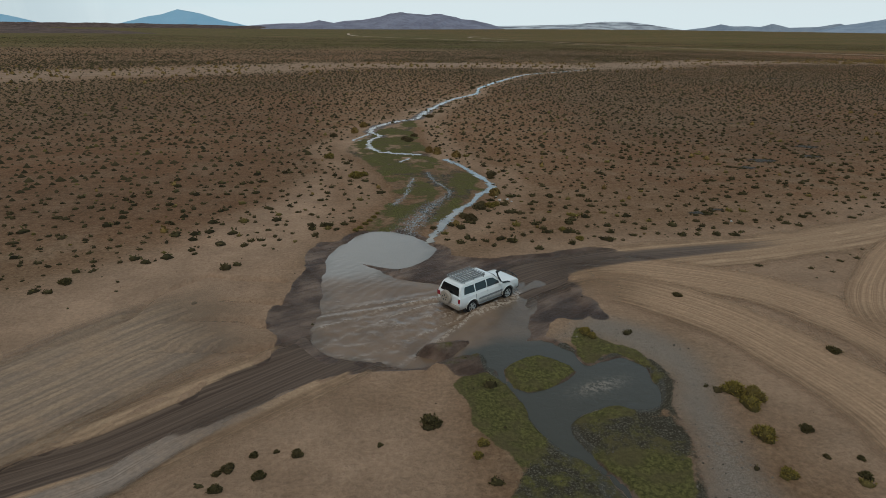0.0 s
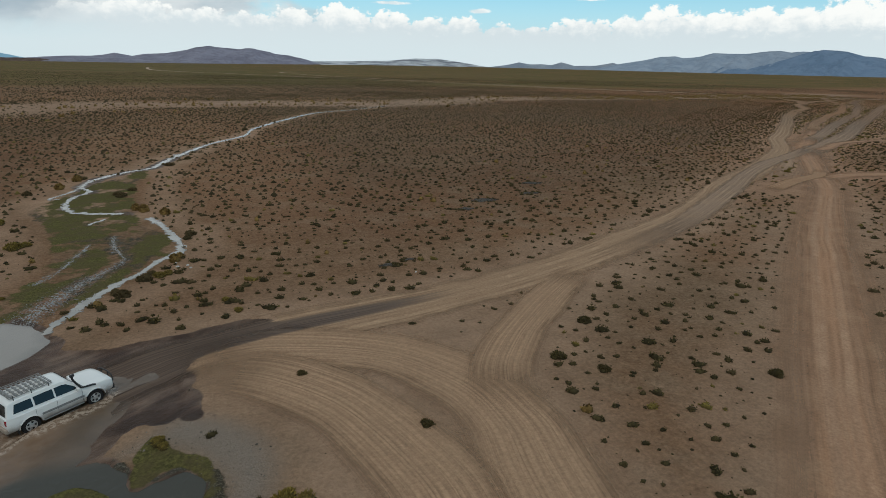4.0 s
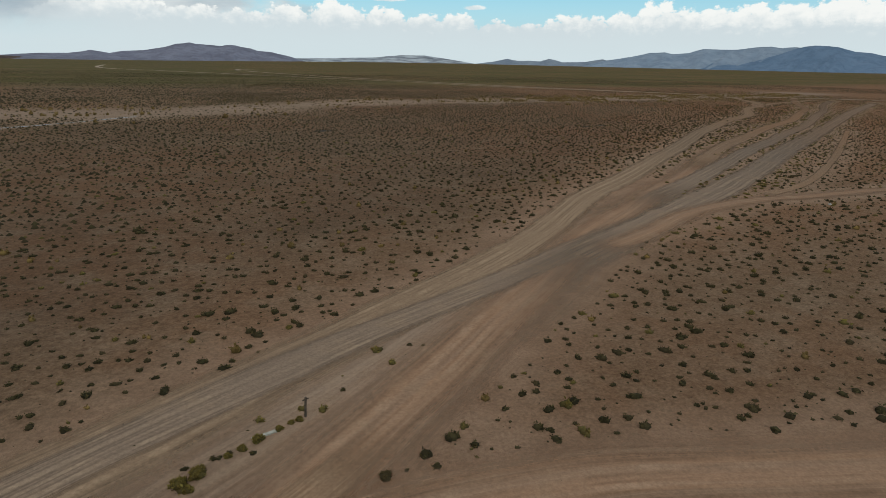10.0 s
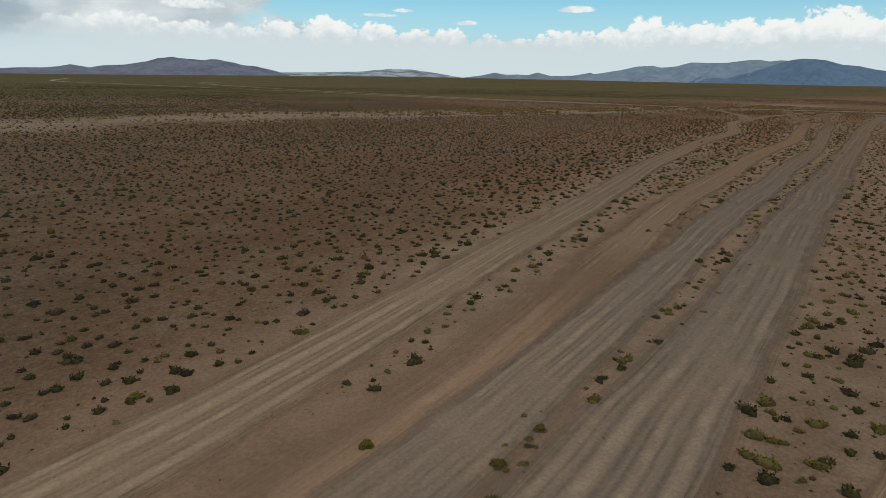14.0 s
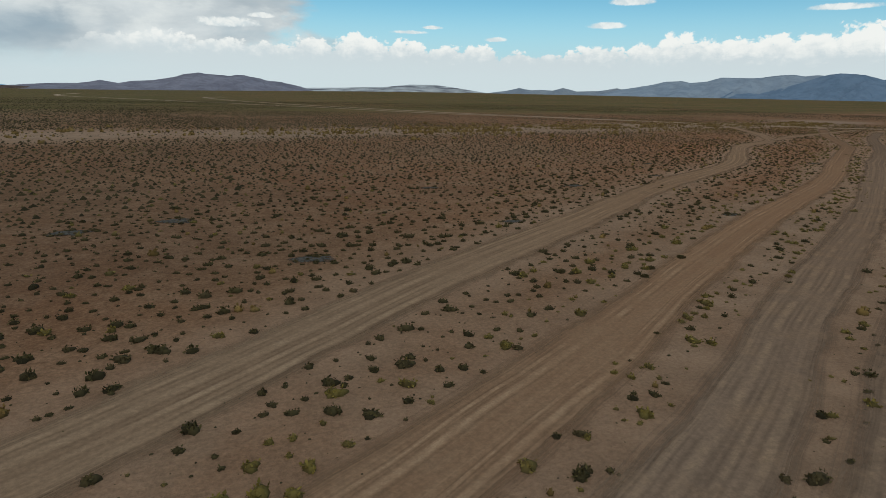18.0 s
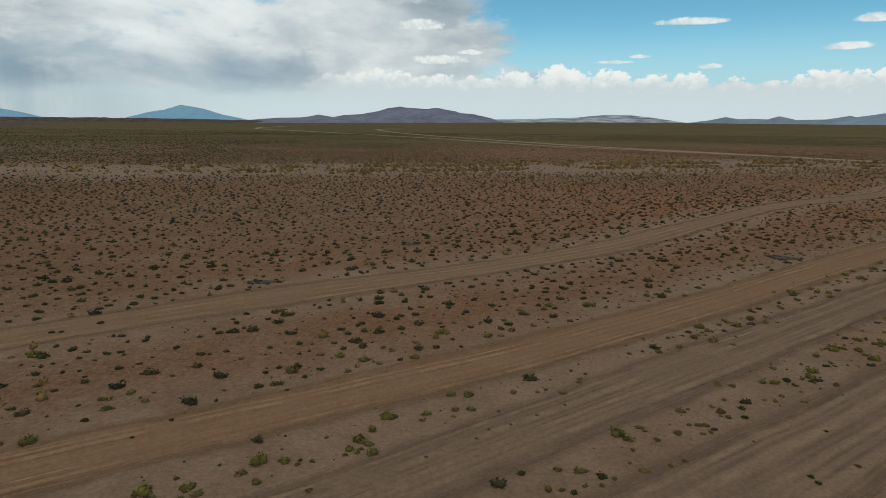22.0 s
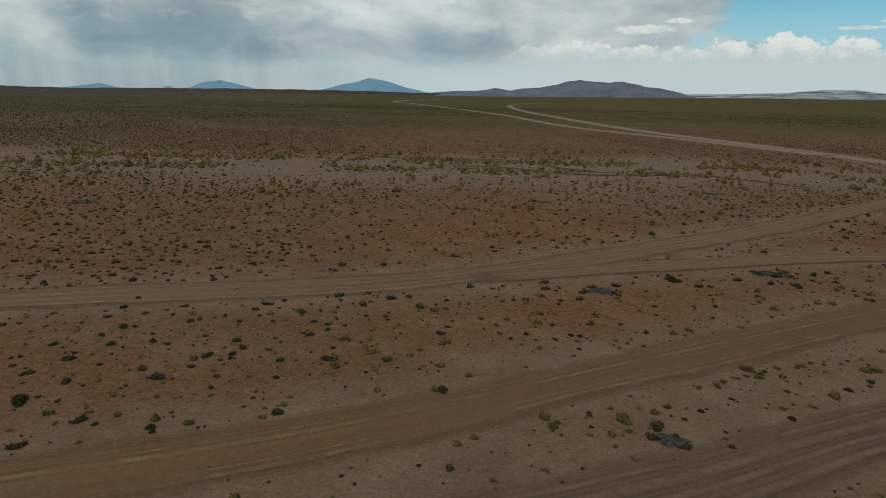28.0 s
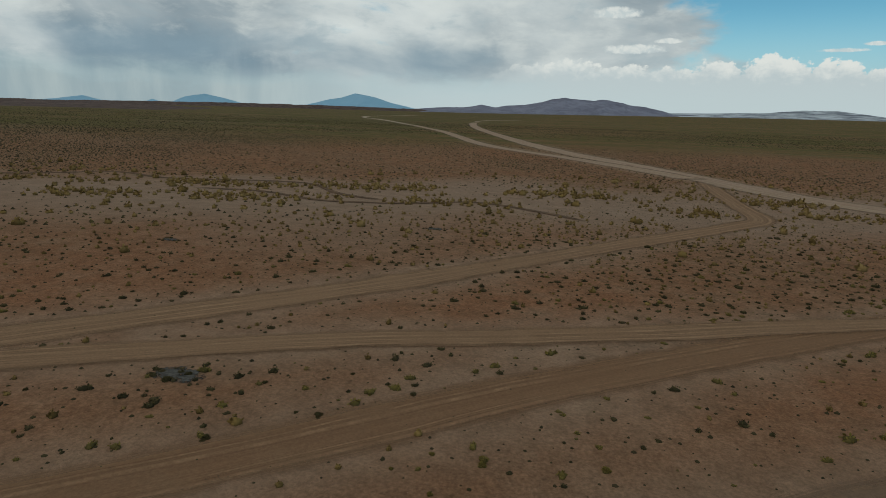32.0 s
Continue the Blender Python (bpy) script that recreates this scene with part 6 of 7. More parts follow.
for x, y, r in [(423.7, 285.5, 0.42), (425.9, 286.6, 0.22), (425.8, 282.3, 0.2), (415.2, 270.2, 0.28), (412.3, 269.5, 0.29), (412.9, 273.6, 0.25), (414.0, 276.2, 0.25), (424.1, 278.9, 0.2), (438.5, 284.9, 0.19), (441.5, 288.8, 0.18), (442.9, 288.6, 0.18), (438.1, 291.5, 0.24), (442.6, 294.2, 0.2), (433.2, 291.0, 0.34), (422.1, 286.6, 0.21), (420.1, 285.4, 0.26), (415.8, 268.1, 0.22), (419.8, 269.8, 0.17), (424.6, 273.6, 0.15)]:
    shrub(x, y, r)
for x, y, r in [(422.4, 264.8, 0.22), (423.9, 266.0, 0.25), (424.8, 266.7, 0.18), (425.3, 267.2, 0.19), (426.2, 267.7, 0.26), (426.5, 268.1, 0.24), (428.9, 269.7, 0.22), (430.5, 270.8, 0.15), (444.0, 281.7, 0.15), (448.1, 285.4, 0.16), (449.6, 287.1, 0.21), (452.1, 286.9, 0.3), (448.9, 282.7, 0.23), (450.3, 284.1, 0.2), (443.5, 278.4, 0.2)]:
    shrub(x, y, r, "yellow")
for x, y, r in [(416.8, 274.4, 0.21), (429.3, 282.9, 0.17), (419.1, 270.7, 0.17), (431.6, 298.9, 0.2), (433.9, 302.6, 0.25), (447.0, 313.9, 0.25), (432.6, 299.8, 0.26)]:
    shrub(x, y, r, "straw")
for x, y, r in [(10.5, 48.3, 0.8), (11.8, 55.9, 0.9), (8.6, 44.4, 0.9), (7.4, 41.6, 0.85), (7.0, 42.2, 0.7), (9.7, 65.0, 0.9), (7.7, 66.8, 1.0), (6.9, 67.9, 0.9), (5.1, 75.4, 1.0), (4.7, 76.6, 0.9),
                (-0.7, 87.1, 1.0), (-0.2, 88.4, 0.8), (-1.9, 81.8, 1.0), (-4.6, 79.0, 0.9), (26.0, 150.0, 1.2), (9.9, 97.6, 1.0), (12.6, 104.0, 0.9), (6.0, 78.8, 0.8), (10.9, 49.2, 0.6), (11.5, 54.6, 0.6), (9.0, 45.6, 0.6), (4.4, 39.6, 0.4), (6.1, 40.2, 0.5)]:
    shrub(x, y, r * 0.85, "straw" if int(x * 10) % 4 == 1 else "brown")


# grey stony patches where old cushion plants died back


ring_plants = []


def dead_patch(x, y, r, seed):
    rng = np.random.default_rng(seed)
    a = np.linspace(0, 2 * np.pi, 25)[:-1]
    edge = 1.15 * r * (0.75 + 0.5 * vnoise(np.cos(a) * 2 + seed, np.sin(a) * 2 + seed, 1.0, seed))
    rings = [np.stack([x + np.cos(a) * edge * f, y + np.sin(a) * edge * f * 0.62], 1) for f in (0.05, 0.4, 0.75, 1.0)]
    co = np.vstack(rings)
    z = height(co[:, 0], co[:, 1]) + 0.02 + 0.05 * np.repeat([1.0, 0.9, 0.6, 0.0], 24) * rng.uniform(0.5, 1.0, len(co))
    z[-24:] -= 0.04
    i, j = np.arange(24), (np.arange(24) + 1) % 24
    tris = np.vstack([np.vstack([np.c_[k * 24 + i, k * 24 + j, k * 24 + 24 + j], np.c_[k * 24 + i, k * 24 + 24 + j, k * 24 + 24 + i]]) for k in range(3)])
    ob = new("dead_cushion_patch", tri_mesh("dead_cushion_patch", np.c_[co, z], tris[:, ::-1], np.repeat([1.0, 0.8, 0.45, 0.0], 24), M_DEAD))
    tagged(ob, "flat grey patch of a dead cushion plant on bare soil", "dead plant", "dead cushion patches")
    for k in range(int(5 + 3 * r)):
        t, d = rng.uniform(0, 2 * np.pi), r * rng.uniform(0.7, 1.25)
        ring_plants.append((x + d * math.cos(t), y + 0.62 * d * math.sin(t), rng.uniform(0.14, 0.34)))


for i, (x, y, r) in enumerate([(44.0, 61.5, 1.8), (40.1, 57.9, 1.2), (25.8, 41.9, 0.9), (27.7, 42.7, 0.6), (138.5, 195.0, 3.0), (216.9, 191.4, 1.8), (224.8, 194.0, 1.8), (234.2, 177.2, 1.6), (209.3, 159.5, 1.0),
                               (212.7, 161.8, 0.9), (275.3, 205.0, 1.7), (254.7, 185.0, 1.1), (254.8, 207.9, 1.4), (295.5, 212.0, 1.2), (279.3, 181.8, 1.0), (344.6, 220.7, 1.6), (307.5, 227.4, 1.0),
                               (349.0, 296.5, 1.8), (370.5, 247.8, 1.0), (372.7, 245.1, 1.2), (417.2, 280.6, 1.4), (432.8, 290.8, 1.7), (420.5, 258.8, 0.9), (435.6, 341.5, 1.5), (407.8, 321.8, 1.2), (118.0, 52.0, 1.0), (55.9, 69.6, 1.7), (51.9, 63.5, 1.4), (58.6, 89.8, 1.2), (95.9, 44.0, 0.9), (87.4, 30.4, 1.0)]):
    dead_patch(x, y, r, 300 + i)
field("patch_shrubs", near_forms, *np.array(ring_plants).T, M_SHRUB, "dark olive-green shrubs ringing the dead grey patches", 131)


def stone(x, y, r, seed):
    bm = bmesh.new()
    bmesh.ops.create_icosphere(bm, subdivisions=2, radius=r)
    rng = np.random.default_rng(seed)
    for v in bm.verts:
        v.co = v.co * rng.uniform(0.8, 1.15)
        v.co.z *= 0.6
    me = bpy.data.meshes.new("stone")
    bm.to_mesh(me)
    bm.free()
    me.materials.append(M_STONE)
    ob = new("stone", me)
    ob.location = (x, y, float(height(np.array([x]), np.array([y]))[0]) + 0.3 * r)
    tagged(ob, "small whitish stone lying on the soil", "stone", "pale stones")


for i, (x, y, r) in enumerate([(10.7, 46.7, 0.14), (11.4, 46.9, 0.12), (11.6, 46.2, 0.1), (10.6, 47.7, 0.1), (27.1, 39.7, 0.09), (181.5, 92.8, 0.2), (118.0, 59.0, 0.12)]):
    stone(x, y, r, 500 + i)


def pebble(seed):
    a = np.arange(5) * 2 * np.pi / 5
    rim = np.random.default_rng(seed).uniform(0.7, 1.1, 5)
    co = np.vstack([np.c_[np.cos(a) * rim, np.sin(a) * rim, np.zeros(5) - 0.2], np.c_[np.cos(a + 0.3) * rim * 0.6, np.sin(a + 0.3) * rim * 0.6, np.full(5, 0.55)]])
    i, j = np.arange(5), (np.arange(5) + 1) % 5
    return co, np.vstack([np.c_[i, j, 5 + j], np.c_[i, 5 + j, 5 + i], [[5, 6, 7], [5, 7, 8], [5, 8, 9]]]), np.zeros(10)


# pebbles of the gravel shore and of the wet banks
qx, qy, qr, rng = scatter(2.5, 16.0, 11.0, 27.0, 0.16, 141)
on_shore = 1 - smooth(to_area(qx, qy, SHORE), -0.6, 0.6)
on_dark = np.max([1 - smooth(to_area(qx, qy, m), -0.3, 0.3) for m in DARK], axis=0)
ok = (qr < np.maximum(0.40 * on_shore, 0.16 * on_dark)) & (to_area(qx, qy, POOL) > 0.3)
mix = rng.uniform(0, 1, len(qx)) < 0.10 + 0.65 * on_shore
for k, mat, hue in ((ok & mix, M_PEBBLE, "grey"), (ok & ~mix, M_PEBBLE_DARK, "dark wet")):
    tagged(field("shore_pebbles", [pebble(s) for s in range(6)], qx[k], qy[k], np.clip(np.exp(rng.normal(-3.65, 0.40, k.sum())), 0.012, 0.08), mat, hue + " pebbles strewn on the gravel shore", 143),
           hue + " pebbles strewn on the gravel shore", "pebbles", kind="stuff")

# ---------------------------------------------------------------- the car in the ford


def paint(name, colour, rough, metal=0.0, spec=0.5, dust=None):
    """Plain coat; dust: height in the car below which dried mud covers it."""
    m, t, p = material(name, rough, metal, spec)
    if dust is None:
        n = noise_of(t, node(t, "ShaderNodeTexCoord").outputs["Object"], 9.0, 5.0)
        link(t, blend(t, fade(t, n, 0.3, 0.8), colour, tuple(0.8 * c for c in colour)), p.inputs["Base Color"])
        return m
    obj = node(t, "ShaderNodeTexCoord").outputs["Object"]
    n = noise_of(t, obj, 3.0, 6.0, 0.65)
    low = calc(t, "ADD", node(t, "ShaderNodeSeparateXYZ", Vector=obj).outputs[2], calc(t, "MULTIPLY", calc(t, "SUBTRACT", n, 0.5), 0.5))
    cover = fade(t, low, dust, dust - 0.45, 0.02, 0.75)
    link(t, blend(t, cover, colour, (0.30, 0.22, 0.16)), p.inputs["Base Color"])
    link(t, fade(t, cover, 0.0, 1.0, rough, 0.8), p.inputs["Roughness"])
    return m


M_WHITE = paint("white_car_paint", (0.84, 0.825, 0.785), 0.25, dust=0.84)
M_GLASS = paint("dark_car_glass", (0.010, 0.012, 0.014), 0.06)
M_TYRE = paint("tyre_rubber", (0.022, 0.020, 0.019), 0.85, spec=0.2)
M_RIM = paint("alloy_wheel_metal", (0.58, 0.57, 0.55), 0.35, 0.35)
M_BLACK = paint("black_plastic", (0.020, 0.020, 0.021), 0.5)
M_STEEL = paint("galvanised_rack_metal", (0.30, 0.29, 0.27), 0.5, 0.6)
M_GREY = paint("grey_side_moulding", (0.24, 0.235, 0.225), 0.5)
M_RED = paint("red_lamp_lens", (0.36, 0.022, 0.030), 0.2)
M_LAMP = paint("clear_lamp_lens", (0.62, 0.64, 0.65), 0.12)
M_COVER = paint("dusty_spare_wheel_cover", (0.40, 0.32, 0.25), 0.75)


def part(name, bm, mat, parent, label="", smooth_shade=True):
    """Links a bmesh as one mesh object under a thing or part."""
    me = bpy.data.meshes.new(name)
    bm.to_mesh(me)
    bm.free()
    if smooth_shade:
        me.polygons.foreach_set("use_smooth", np.ones(len(me.polygons), bool))
        me.set_sharp_from_angle(angle=radians(35))
    me.materials.append(mat)
    ob = new(name, me)
    ob.parent = parent
    return tagged(ob, label)


def loft(rings):
    """A closed skin over rings of (x, y, z)."""
    bm = bmesh.new()
    vs = [[bm.verts.new(p) for p in ring] for ring in rings]
    for a, b in zip(vs[:-1], vs[1:]):
        for i in range(len(a)):
            j = (i + 1) % len(a)
            bm.faces.new((a[i], a[j], b[j], b[i]))
    bm.faces.new(vs[0][::-1])
    bm.faces.new(vs[-1])
    bmesh.ops.recalc_face_normals(bm, faces=bm.faces)
    return bm


def slab(corners, thick, bevel=0.0):
    """A plate: a flat outline given as points, thickened along its normal."""
    bm = bmesh.new()
    f = bm.faces.new([bm.verts.new(p) for p in corners])
    f.normal_update()
    n = f.normal.copy()
    for v in bmesh.ops.extrude_face_region(bm, geom=[f])["geom"]:
        if isinstance(v, bmesh.types.BMVert):
            v.co += n * thick
    bmesh.ops.recalc_face_normals(bm, faces=bm.faces)
    if bevel:
        bmesh.ops.bevel(bm, geom=bm.edges[:], offset=bevel, segments=2, affect="EDGES", profile=0.6)
    return bm


def block(lo, hi, bevel=0.02):
    bm = bmesh.new()
    bmesh.ops.create_cube(bm, size=1.0)
    for v in bm.verts:
        v.co = Vector([(lo[i] + hi[i]) / 2 + v.co[i] * (hi[i] - lo[i]) for i in range(3)])
    bmesh.ops.bevel(bm, geom=bm.edges[:], offset=bevel, segments=2, affect="EDGES", profile=0.6)
    return bm


def tube(points, r, sides=8):
    """A bent round bar."""
    pts = [Vector(p) for p in points]
    rings = []
    for i, p in enumerate(pts):
        d = (pts[min(i + 1, len(pts) - 1)] - pts[max(i - 1, 0)]).normalized()
        a = d.orthogonal().normalized() if abs(d.z) > 0.9 else d.cross(Vector((0, 0, 1))).normalized()
        b = d.cross(a)
        rings.append([p + r * (math.cos(2 * math.pi * k / sides) * a + math.sin(2 * math.pi * k / sides) * b) for k in range(sides)])
    return loft(rings)


def turned(profile, sides=28):
    """A body of revolution about the y axis from (radius, y) points; ends closed."""
    return loft([[(r * math.cos(2 * math.pi * k / sides), y, r * math.sin(2 * math.pi * k / sides)) for k in range(sides)] for r, y in profile])


def make_wheel(parent, x, y, out, z=0.39):
    hub = new("wheel")
    hub.parent = parent
    hub.location = (x, y, z)
    hub.scale = (1, out, 1)
    tyre = part("tyre", turned([(0.24, -0.13), (0.36, -0.135), (0.388, -0.10), (0.39, 0.0), (0.388, 0.10), (0.36, 0.135), (0.25, 0.125), (0.235, 0.06)]), M_TYRE, hub, "black knobbly off-road tyre")
    rim = turned([(0.245, 0.02), (0.245, 0.115), (0.225, 0.12), (0.215, 0.06), (0.08, 0.075), (0.07, 0.11), (0.02, 0.115)])
    part("rim", rim, M_RIM, hub, "silver five-spoke alloy rim")
    # black plates on the closed rim stand for shaded gaps between spokes
    for k in range(5):
        a = 2 * math.pi * k / 5
        c, s = math.cos(a), math.sin(a)
        dark = [(0.11, -0.03), (0.20, -0.055), (0.20, 0.055), (0.11, 0.03)]
        pts = [(u * c - v * s, 0.098, u * s + v * c) for u, v in dark]
        part("rim_gap_shade", slab(pts, 0.006), M_BLACK, hub, smooth_shade=False)
    return hub


def make_car():
    car = new("car")
    wheels = (-1.43, 1.42)

    def belt(x):
        return 1.13 if x < 0.95 else 1.13 - 0.05 * ((x - 0.95) / 1.35) ** 1.5 - (0.10 * max(0, (x - 2.0) / 0.35) ** 2)

    def half(x):
        return 0.955 - 0.08 * max(0, (x - 1.7) / 0.65) ** 2.2 - 0.05 * max(0, (-x - 1.9) / 0.45) ** 2

    rings = []
    for x in np.concatenate([[-2.36, -2.34], np.arange(-2.28, 2.27, 0.07), [2.30, 2.345, 2.36]]):
        w, b, low = half(x), belt(x), 0.40
        shut = 0.94 if x in (-2.36, 2.36) else 1.0
        for wx_ in wheels:
            if abs(x - wx_) < 0.47:
                low = max(low, 0.37 + math.sqrt(0.47 ** 2 - (x - wx_) ** 2) * 1.02)
        z2, z3 = max(0.50, low + 0.02), max(0.74, low + 0.04)
        crown = 0.045 if x > 0.95 else 0.02
        side = [(w - 0.10, low), (w - 0.015, z2), (w + 0.012, z3), (w + 0.004, 0.97), (w - 0.022, b - 0.03), (w - 0.085, b + 0.012), (w * 0.5, b + crown)]
        ring = [(x, y * shut, z) for y, z in side] + [(x, -y * shut, z) for y, z in side[::-1]]
        rings.append(ring)
    part("body", loft(rings), M_WHITE, car, "white body with dried mud along the sills")

    def roof(x):
        return float(np.interp(x, [-2.30, -2.14, -2.05, -1.8, -1.0, 0.0, 0.30, 0.42, 0.70, 1.02], [1.14, 1.66, 1.75, 1.80, 1.83, 1.825, 1.79, 1.73, 1.47, 1.14]))

    def lean(z):
        return 0.912 - 0.235 * (z - 1.12) / 0.68

    rings = []
    for x in (-2.30, -2.22, -2.14, -2.08, -1.98, -1.8, -1.4, -1.0, -0.5, 0.0, 0.22, 0.32, 0.42, 0.56, 0.70, 0.86, 1.02):
        t = roof(x)
        side = [(lean(1.10), 1.10), (lean(1.10 + (t - 1.10) * 0.5), 1.10 + (t - 1.10) * 0.5), (lean(t - 0.07 * (t - 1.1)), t - 0.07 * (t - 1.1)), (lean(t) - 0.09 * (t - 1.1), t), (0.3, t + 0.025 * (t - 1.1))]
        rings.append([(x, y, z) for y, z in side] + [(x, -y, z) for y, z in side[::-1]])
    part("cabin", loft(rings), M_WHITE, car, "white cabin with a slightly domed roof")
    for sgn in (1, -1):
        for pts in ([(-2.00, 1.25), (-1.20, 1.24), (-1.20, 1.62), (-1.87, 1.62)], [(-1.11, 1.24), (-0.30, 1.23), (-0.30, 1.64), (-1.11, 1.63)],
                    [(-0.22, 1.23), (0.74, 1.22), (0.62, 1.36), (0.30, 1.60), (0.10, 1.64), (-0.22, 1.64)]):
            part("side_window", slab([(x, sgn * (lean(z) + 0.004), z) for x, z in (pts if sgn < 0 else pts[::-1])], 0.012), M_GLASS, car, "dark tinted side window", False)
        part("side_moulding", slab([(x, sgn * 0.965, z) for x, z in ([(-0.94, 0.70), (0.92, 0.70), (0.92, 0.80), (-0.94, 0.80)] if sgn < 0 else [(-0.94, 0.80), (0.92, 0.80), (0.92, 0.70), (-0.94, 0.70)])], 0.015), M_GREY, car, "grey plastic side moulding")
        part("running_board", block((-0.90, sgn * 0.86 - 0.09, 0.36), (0.90, sgn * 0.86 + 0.09, 0.41), 0.012), M_GREY, car, "mud-caked running board")
        for x in (-1.02, -0.05):
            part("door_handle", block((x - 0.02, sgn * 0.958 - 0.012, 0.985), (x + 0.16, sgn * 0.958 + 0.012, 1.015), 0.008), M_WHITE, car)
        for x in (-1.155, -0.26, 0.86):
            part("door_gap", block((x - 0.005, sgn * 0.957 - 0.010, 0.55), (x + 0.005, sgn * 0.957 + 0.011, 1.10), 0.002), M_BLACK, car, smooth_shade=False)
        part("door_mirror", block((0.60, sgn * 1.05 - 0.11, 1.14), (0.72, sgn * 1.05 + 0.11, 1.33), 0.04), M_WHITE, car, "white door mirror")
        part("headlight", block((2.12, sgn * 0.66 - 0.17, 0.80), (2.37, sgn * 0.66 + 0.14, 0.97), 0.04), M_LAMP, car, "clear headlight")
        part("tail_light", block((-2.372, sgn * 0.80 - 0.10, 0.82), (-2.18, sgn * 0.86 + 0.105, 1.08), 0.025), M_RED, car, "red tail light")
        part("mud_flap", block((-1.95, sgn * 0.82 - 0.12, 0.20), (-1.92, sgn * 0.82 + 0.12, 0.50), 0.008), M_BLACK, car)
        for wx_ in wheels:
            arc = [(wx_ + 0.49 * math.cos(a), sgn * 0.965, 0.37 + 0.50 * math.sin(a)) for a in np.linspace(0.12, math.pi - 0.12, 13)]
            part("wheel_arch_trim", tube(arc, 0.028, 6), M_WHITE, car, "flared wheel arch")
            make_wheel(car, wx_, sgn * 0.83, sgn)
    part("windscreen", slab([(0.985, -0.80, 1.19), (0.985, 0.80, 1.19), (0.465, 0.66, 1.715), (0.465, -0.66, 1.715)], 0.014), M_GLASS, car, "dark windscreen", False)
    part("rear_window", slab([(-2.292, 0.74, 1.20), (-2.292, -0.74, 1.20), (-2.165, -0.62, 1.64), (-2.165, 0.62, 1.64)], 0.014), M_GLASS, car, "dark rear window", False)
    part("rear_bumper", block((-2.46, -0.90, 0.46), (-2.26, 0.90, 0.66), 0.05), M_COVER, car, "muddy rear bumper step")
    part("front_bumper", block((2.20, -0.86, 0.42), (2.44, 0.86, 0.68), 0.06), M_BLACK, car, "black steel front bumper")
    part("grille", block((2.33, -0.46, 0.80), (2.385, 0.46, 0.98), 0.02), M_BLACK, car, "black radiator grille")
    bar = [(2.30, -0.80, 0.62), (2.46, -0.72, 0.80), (2.48, -0.60, 1.04), (2.50, -0.30, 1.12), (2.50, 0.30, 1.12), (2.48, 0.60, 1.04), (2.46, 0.72, 0.80), (2.30, 0.80, 0.62)]
    part("bull_bar", tube(bar, 0.030), M_BLACK, car, "black tubular bull bar")
    for y in (-0.28, 0.28):
        part("bull_bar_upright", tube([(2.40, y, 0.60), (2.49, y, 1.11)], 0.022), M_BLACK, car)
    part("snorkel", tube([(1.52, -0.92, 1.06), (1.40, -0.94, 1.12), (1.05, -0.95, 1.17), (0.86, -0.93, 1.22), (0.72, -0.90, 1.45), (0.60, -0.85, 1.70), (0.57, -0.84, 1.86)], 0.048), M_BLACK, car, "black air intake snorkel")
    part("snorkel_head", tube([(0.50, -0.84, 1.93), (0.58, -0.84, 1.93), (0.68, -0.84, 1.93)], 0.070, 10), M_BLACK, car)
    # spare wheel on the tailgate
    spare = new("spare_wheel")
    spare.parent = car
    spare.location, spare.rotation_euler = (-2.50, 0.06, 0.98), (0, 0, radians(90))
    part("tyre", turned([(0.22, -0.10), (0.34, -0.12), (0.385, -0.08), (0.385, 0.08), (0.34, 0.12), (0.22, 0.115)]), M_COVER, spare, "dusty spare tyre")
    part("rim", turned([(0.23, 0.08), (0.23, 0.118), (0.20, 0.10), (0.07, 0.105), (0.02, 0.13)]), M_COVER, spare, "dust-covered spare rim")
    # black plates again in place of shaded gaps in the spare's rim
    for k in range(5):
        a = 2 * math.pi * k / 5 + 0.3
        pts = [(u * math.cos(a) - v * math.sin(a), 0.122, u * math.sin(a) + v * math.cos(a)) for u, v in ((0.10, -0.02), (0.18, -0.045), (0.18, 0.045), (0.10, 0.02))]
        part("rim_gap_shade", slab(pts, 0.006), M_BLACK, spare, smooth_shade=False)
    # roof rack
    rack = new("roof_rack")
    rack.parent = car
    tagged(rack, "open metal roof rack with slats")
    z = 1.905
    for h, r in ((z, 0.020), (z + 0.075, 0.016)):
        for y in (-0.62, 0.62):
            part("rail", tube([(-1.95, y, h), (-0.20, y, h)], r, 6), M_STEEL, rack)
        for x in (-1.95, -0.20):
            part("end_rail", tube([(x, -0.62, h), (x, 0.62, h)], r, 6), M_STEEL, rack)
    for x in np.linspace(-1.82, -0.33, 8):
        part("slat", block((x - 0.045, -0.61, z - 0.012), (x + 0.045, 0.61, z + 0.012), 0.006), M_STEEL, rack)
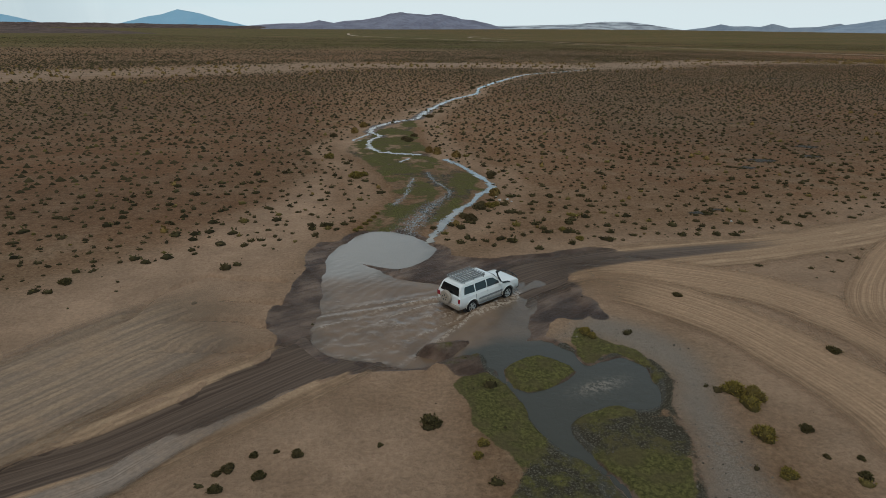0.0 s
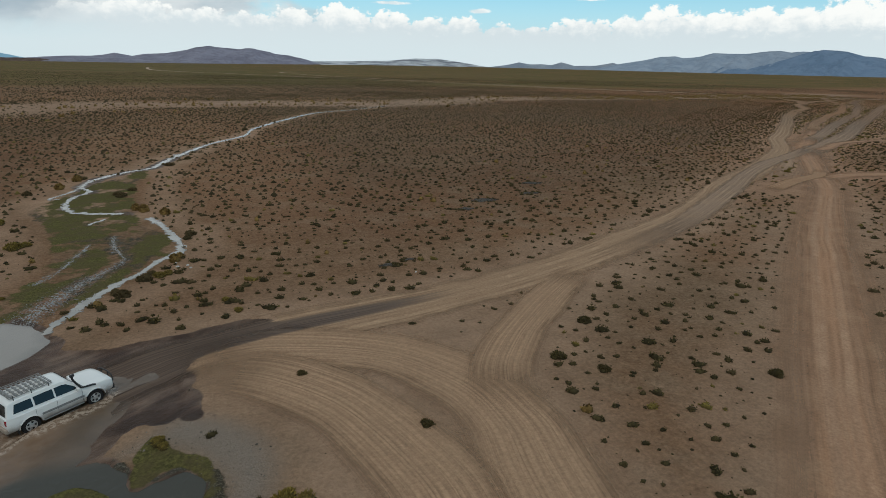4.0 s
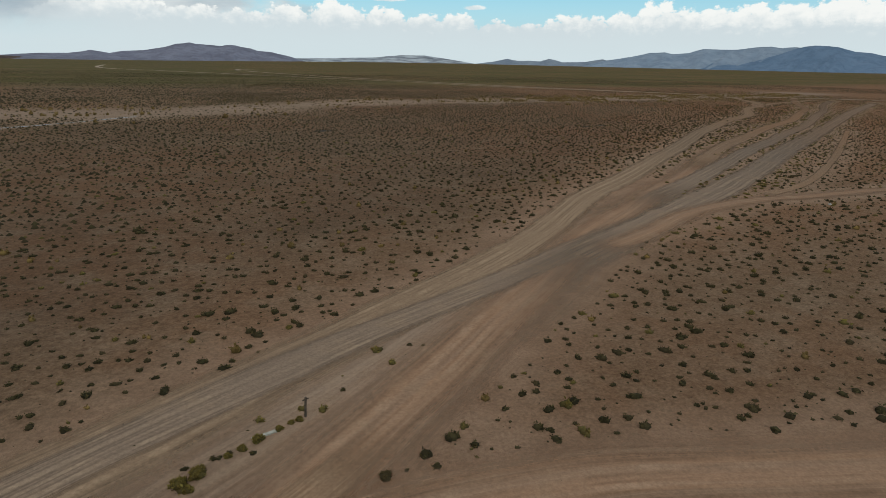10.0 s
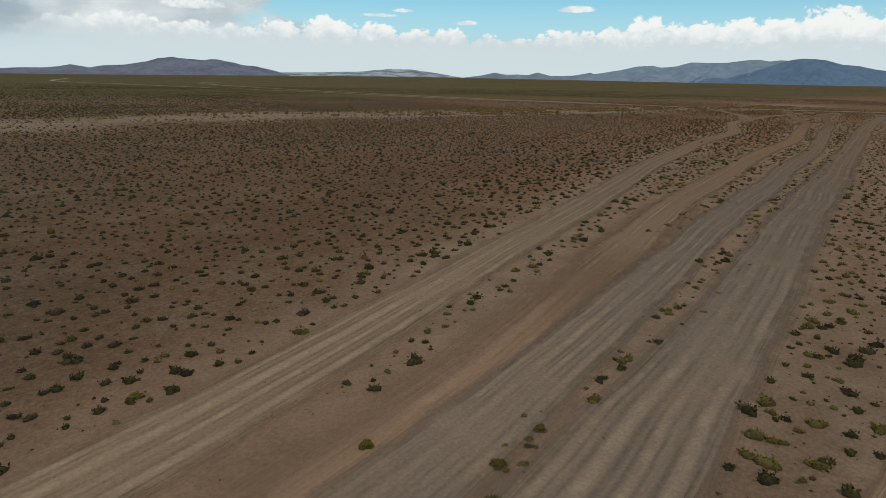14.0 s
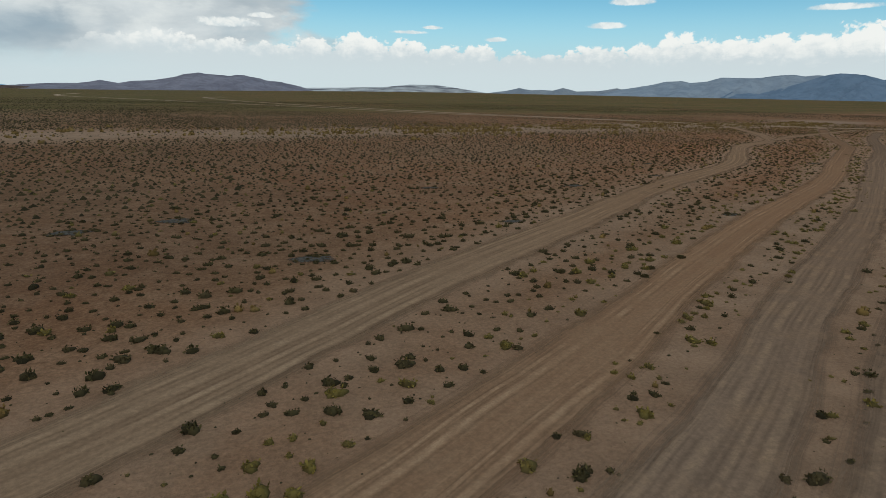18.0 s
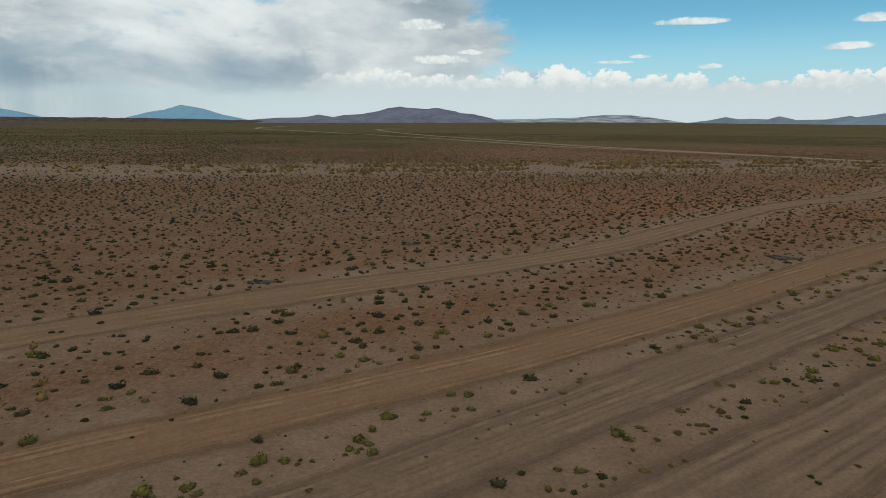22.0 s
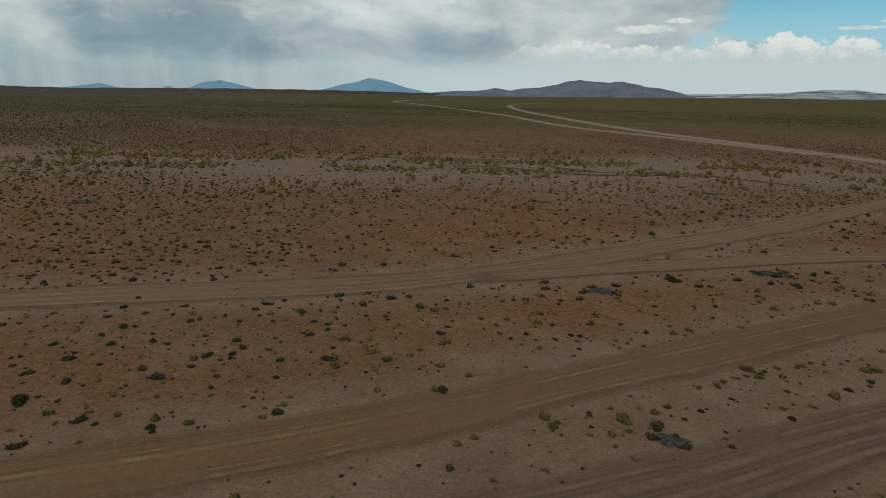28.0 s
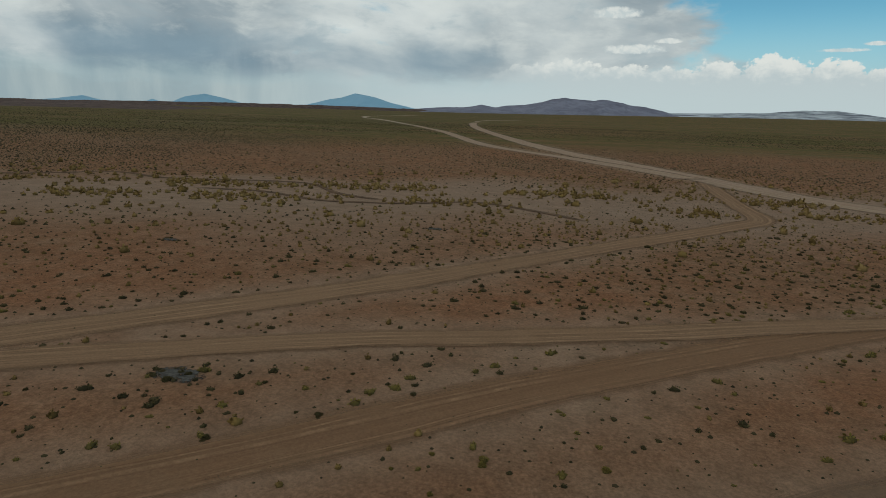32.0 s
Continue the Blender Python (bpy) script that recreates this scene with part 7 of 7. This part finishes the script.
    for y in (-0.30, 0.0, 0.30):
        part("stringer", block((-1.94, y - 0.02, z - 0.03), (-0.21, y + 0.02, z - 0.014), 0.005), M_STEEL, rack)
    for x in (-1.80, -1.07, -0.34):
        for y in (-0.62, 0.62):
            part("foot", tube([(x, y * 1.04, 1.76), (x, y, z + 0.075)], 0.018, 6), M_BLACK, rack)
    return tagged(car, "white four-wheel-drive car with a roof rack, driving through muddy water", "car")


make_car().matrix_world = Matrix.Translation((CAR_AT[0], CAR_AT[1], -0.33)) @ Matrix.Rotation(CAR_TURN, 4, "Z") @ pose(0, 0, 0, 0, -1.0, 0) @ Matrix.Scale(0.92, 4)


# ---------------------------------------------------------------- roadside bits at the crossing
M_GREY_WOOD = make_rock("weathered_wood", (0.085, 0.062, 0.045), (0.150, 0.115, 0.085), 6.0)
M_PALE_BOARD = make_rock("sun_bleached_board", (0.42, 0.37, 0.29), (0.55, 0.49, 0.40), 5.0)


def ground_at(x, y):
    return float(height(np.array([x]), np.array([y]))[0])


marker = new("marker_post")
marker.location = (108.2, 69.15, ground_at(108.2, 69.15))
part("post", tube([(0, 0, -0.15), (0.02, 0.01, 0.5), (0.05, 0.0, 1.05)], 0.055, 7), M_GREY_WOOD, marker)
part("crosspiece", tube([(-0.10, 0.07, 0.86), (0.04, 0.06, 0.90), (0.20, 0.05, 0.95)], 0.032, 6), M_GREY_WOOD, marker)
tagged(marker, "short weathered wooden marker post beside the grey lane", "post")
board = new("board")
board.matrix_world = Matrix.Translation((106.2, 68.35, ground_at(106.2, 68.35) + 0.06)) @ Matrix.Rotation(radians(12.0), 4, "Z")
part("plank", block((-0.55, -0.09, -0.05), (0.55, 0.09, 0.03), 0.012), M_PALE_BOARD, board)
tagged(board, "sun-bleached wooden board lying beside yellow-green shrubs", "board")
for x, y, r in [(102.7, 66.2, 0.52), (103.4, 66.7, 0.50), (103.0, 65.8, 0.34), (104.6, 67.4, 0.28), (105.2, 67.7, 0.32), (105.9, 68.1, 0.42), (106.9, 68.6, 0.30), (107.5, 68.9, 0.24), (107.9, 69.0, 0.30)]:
    shrub(x, y, r, "yellow")
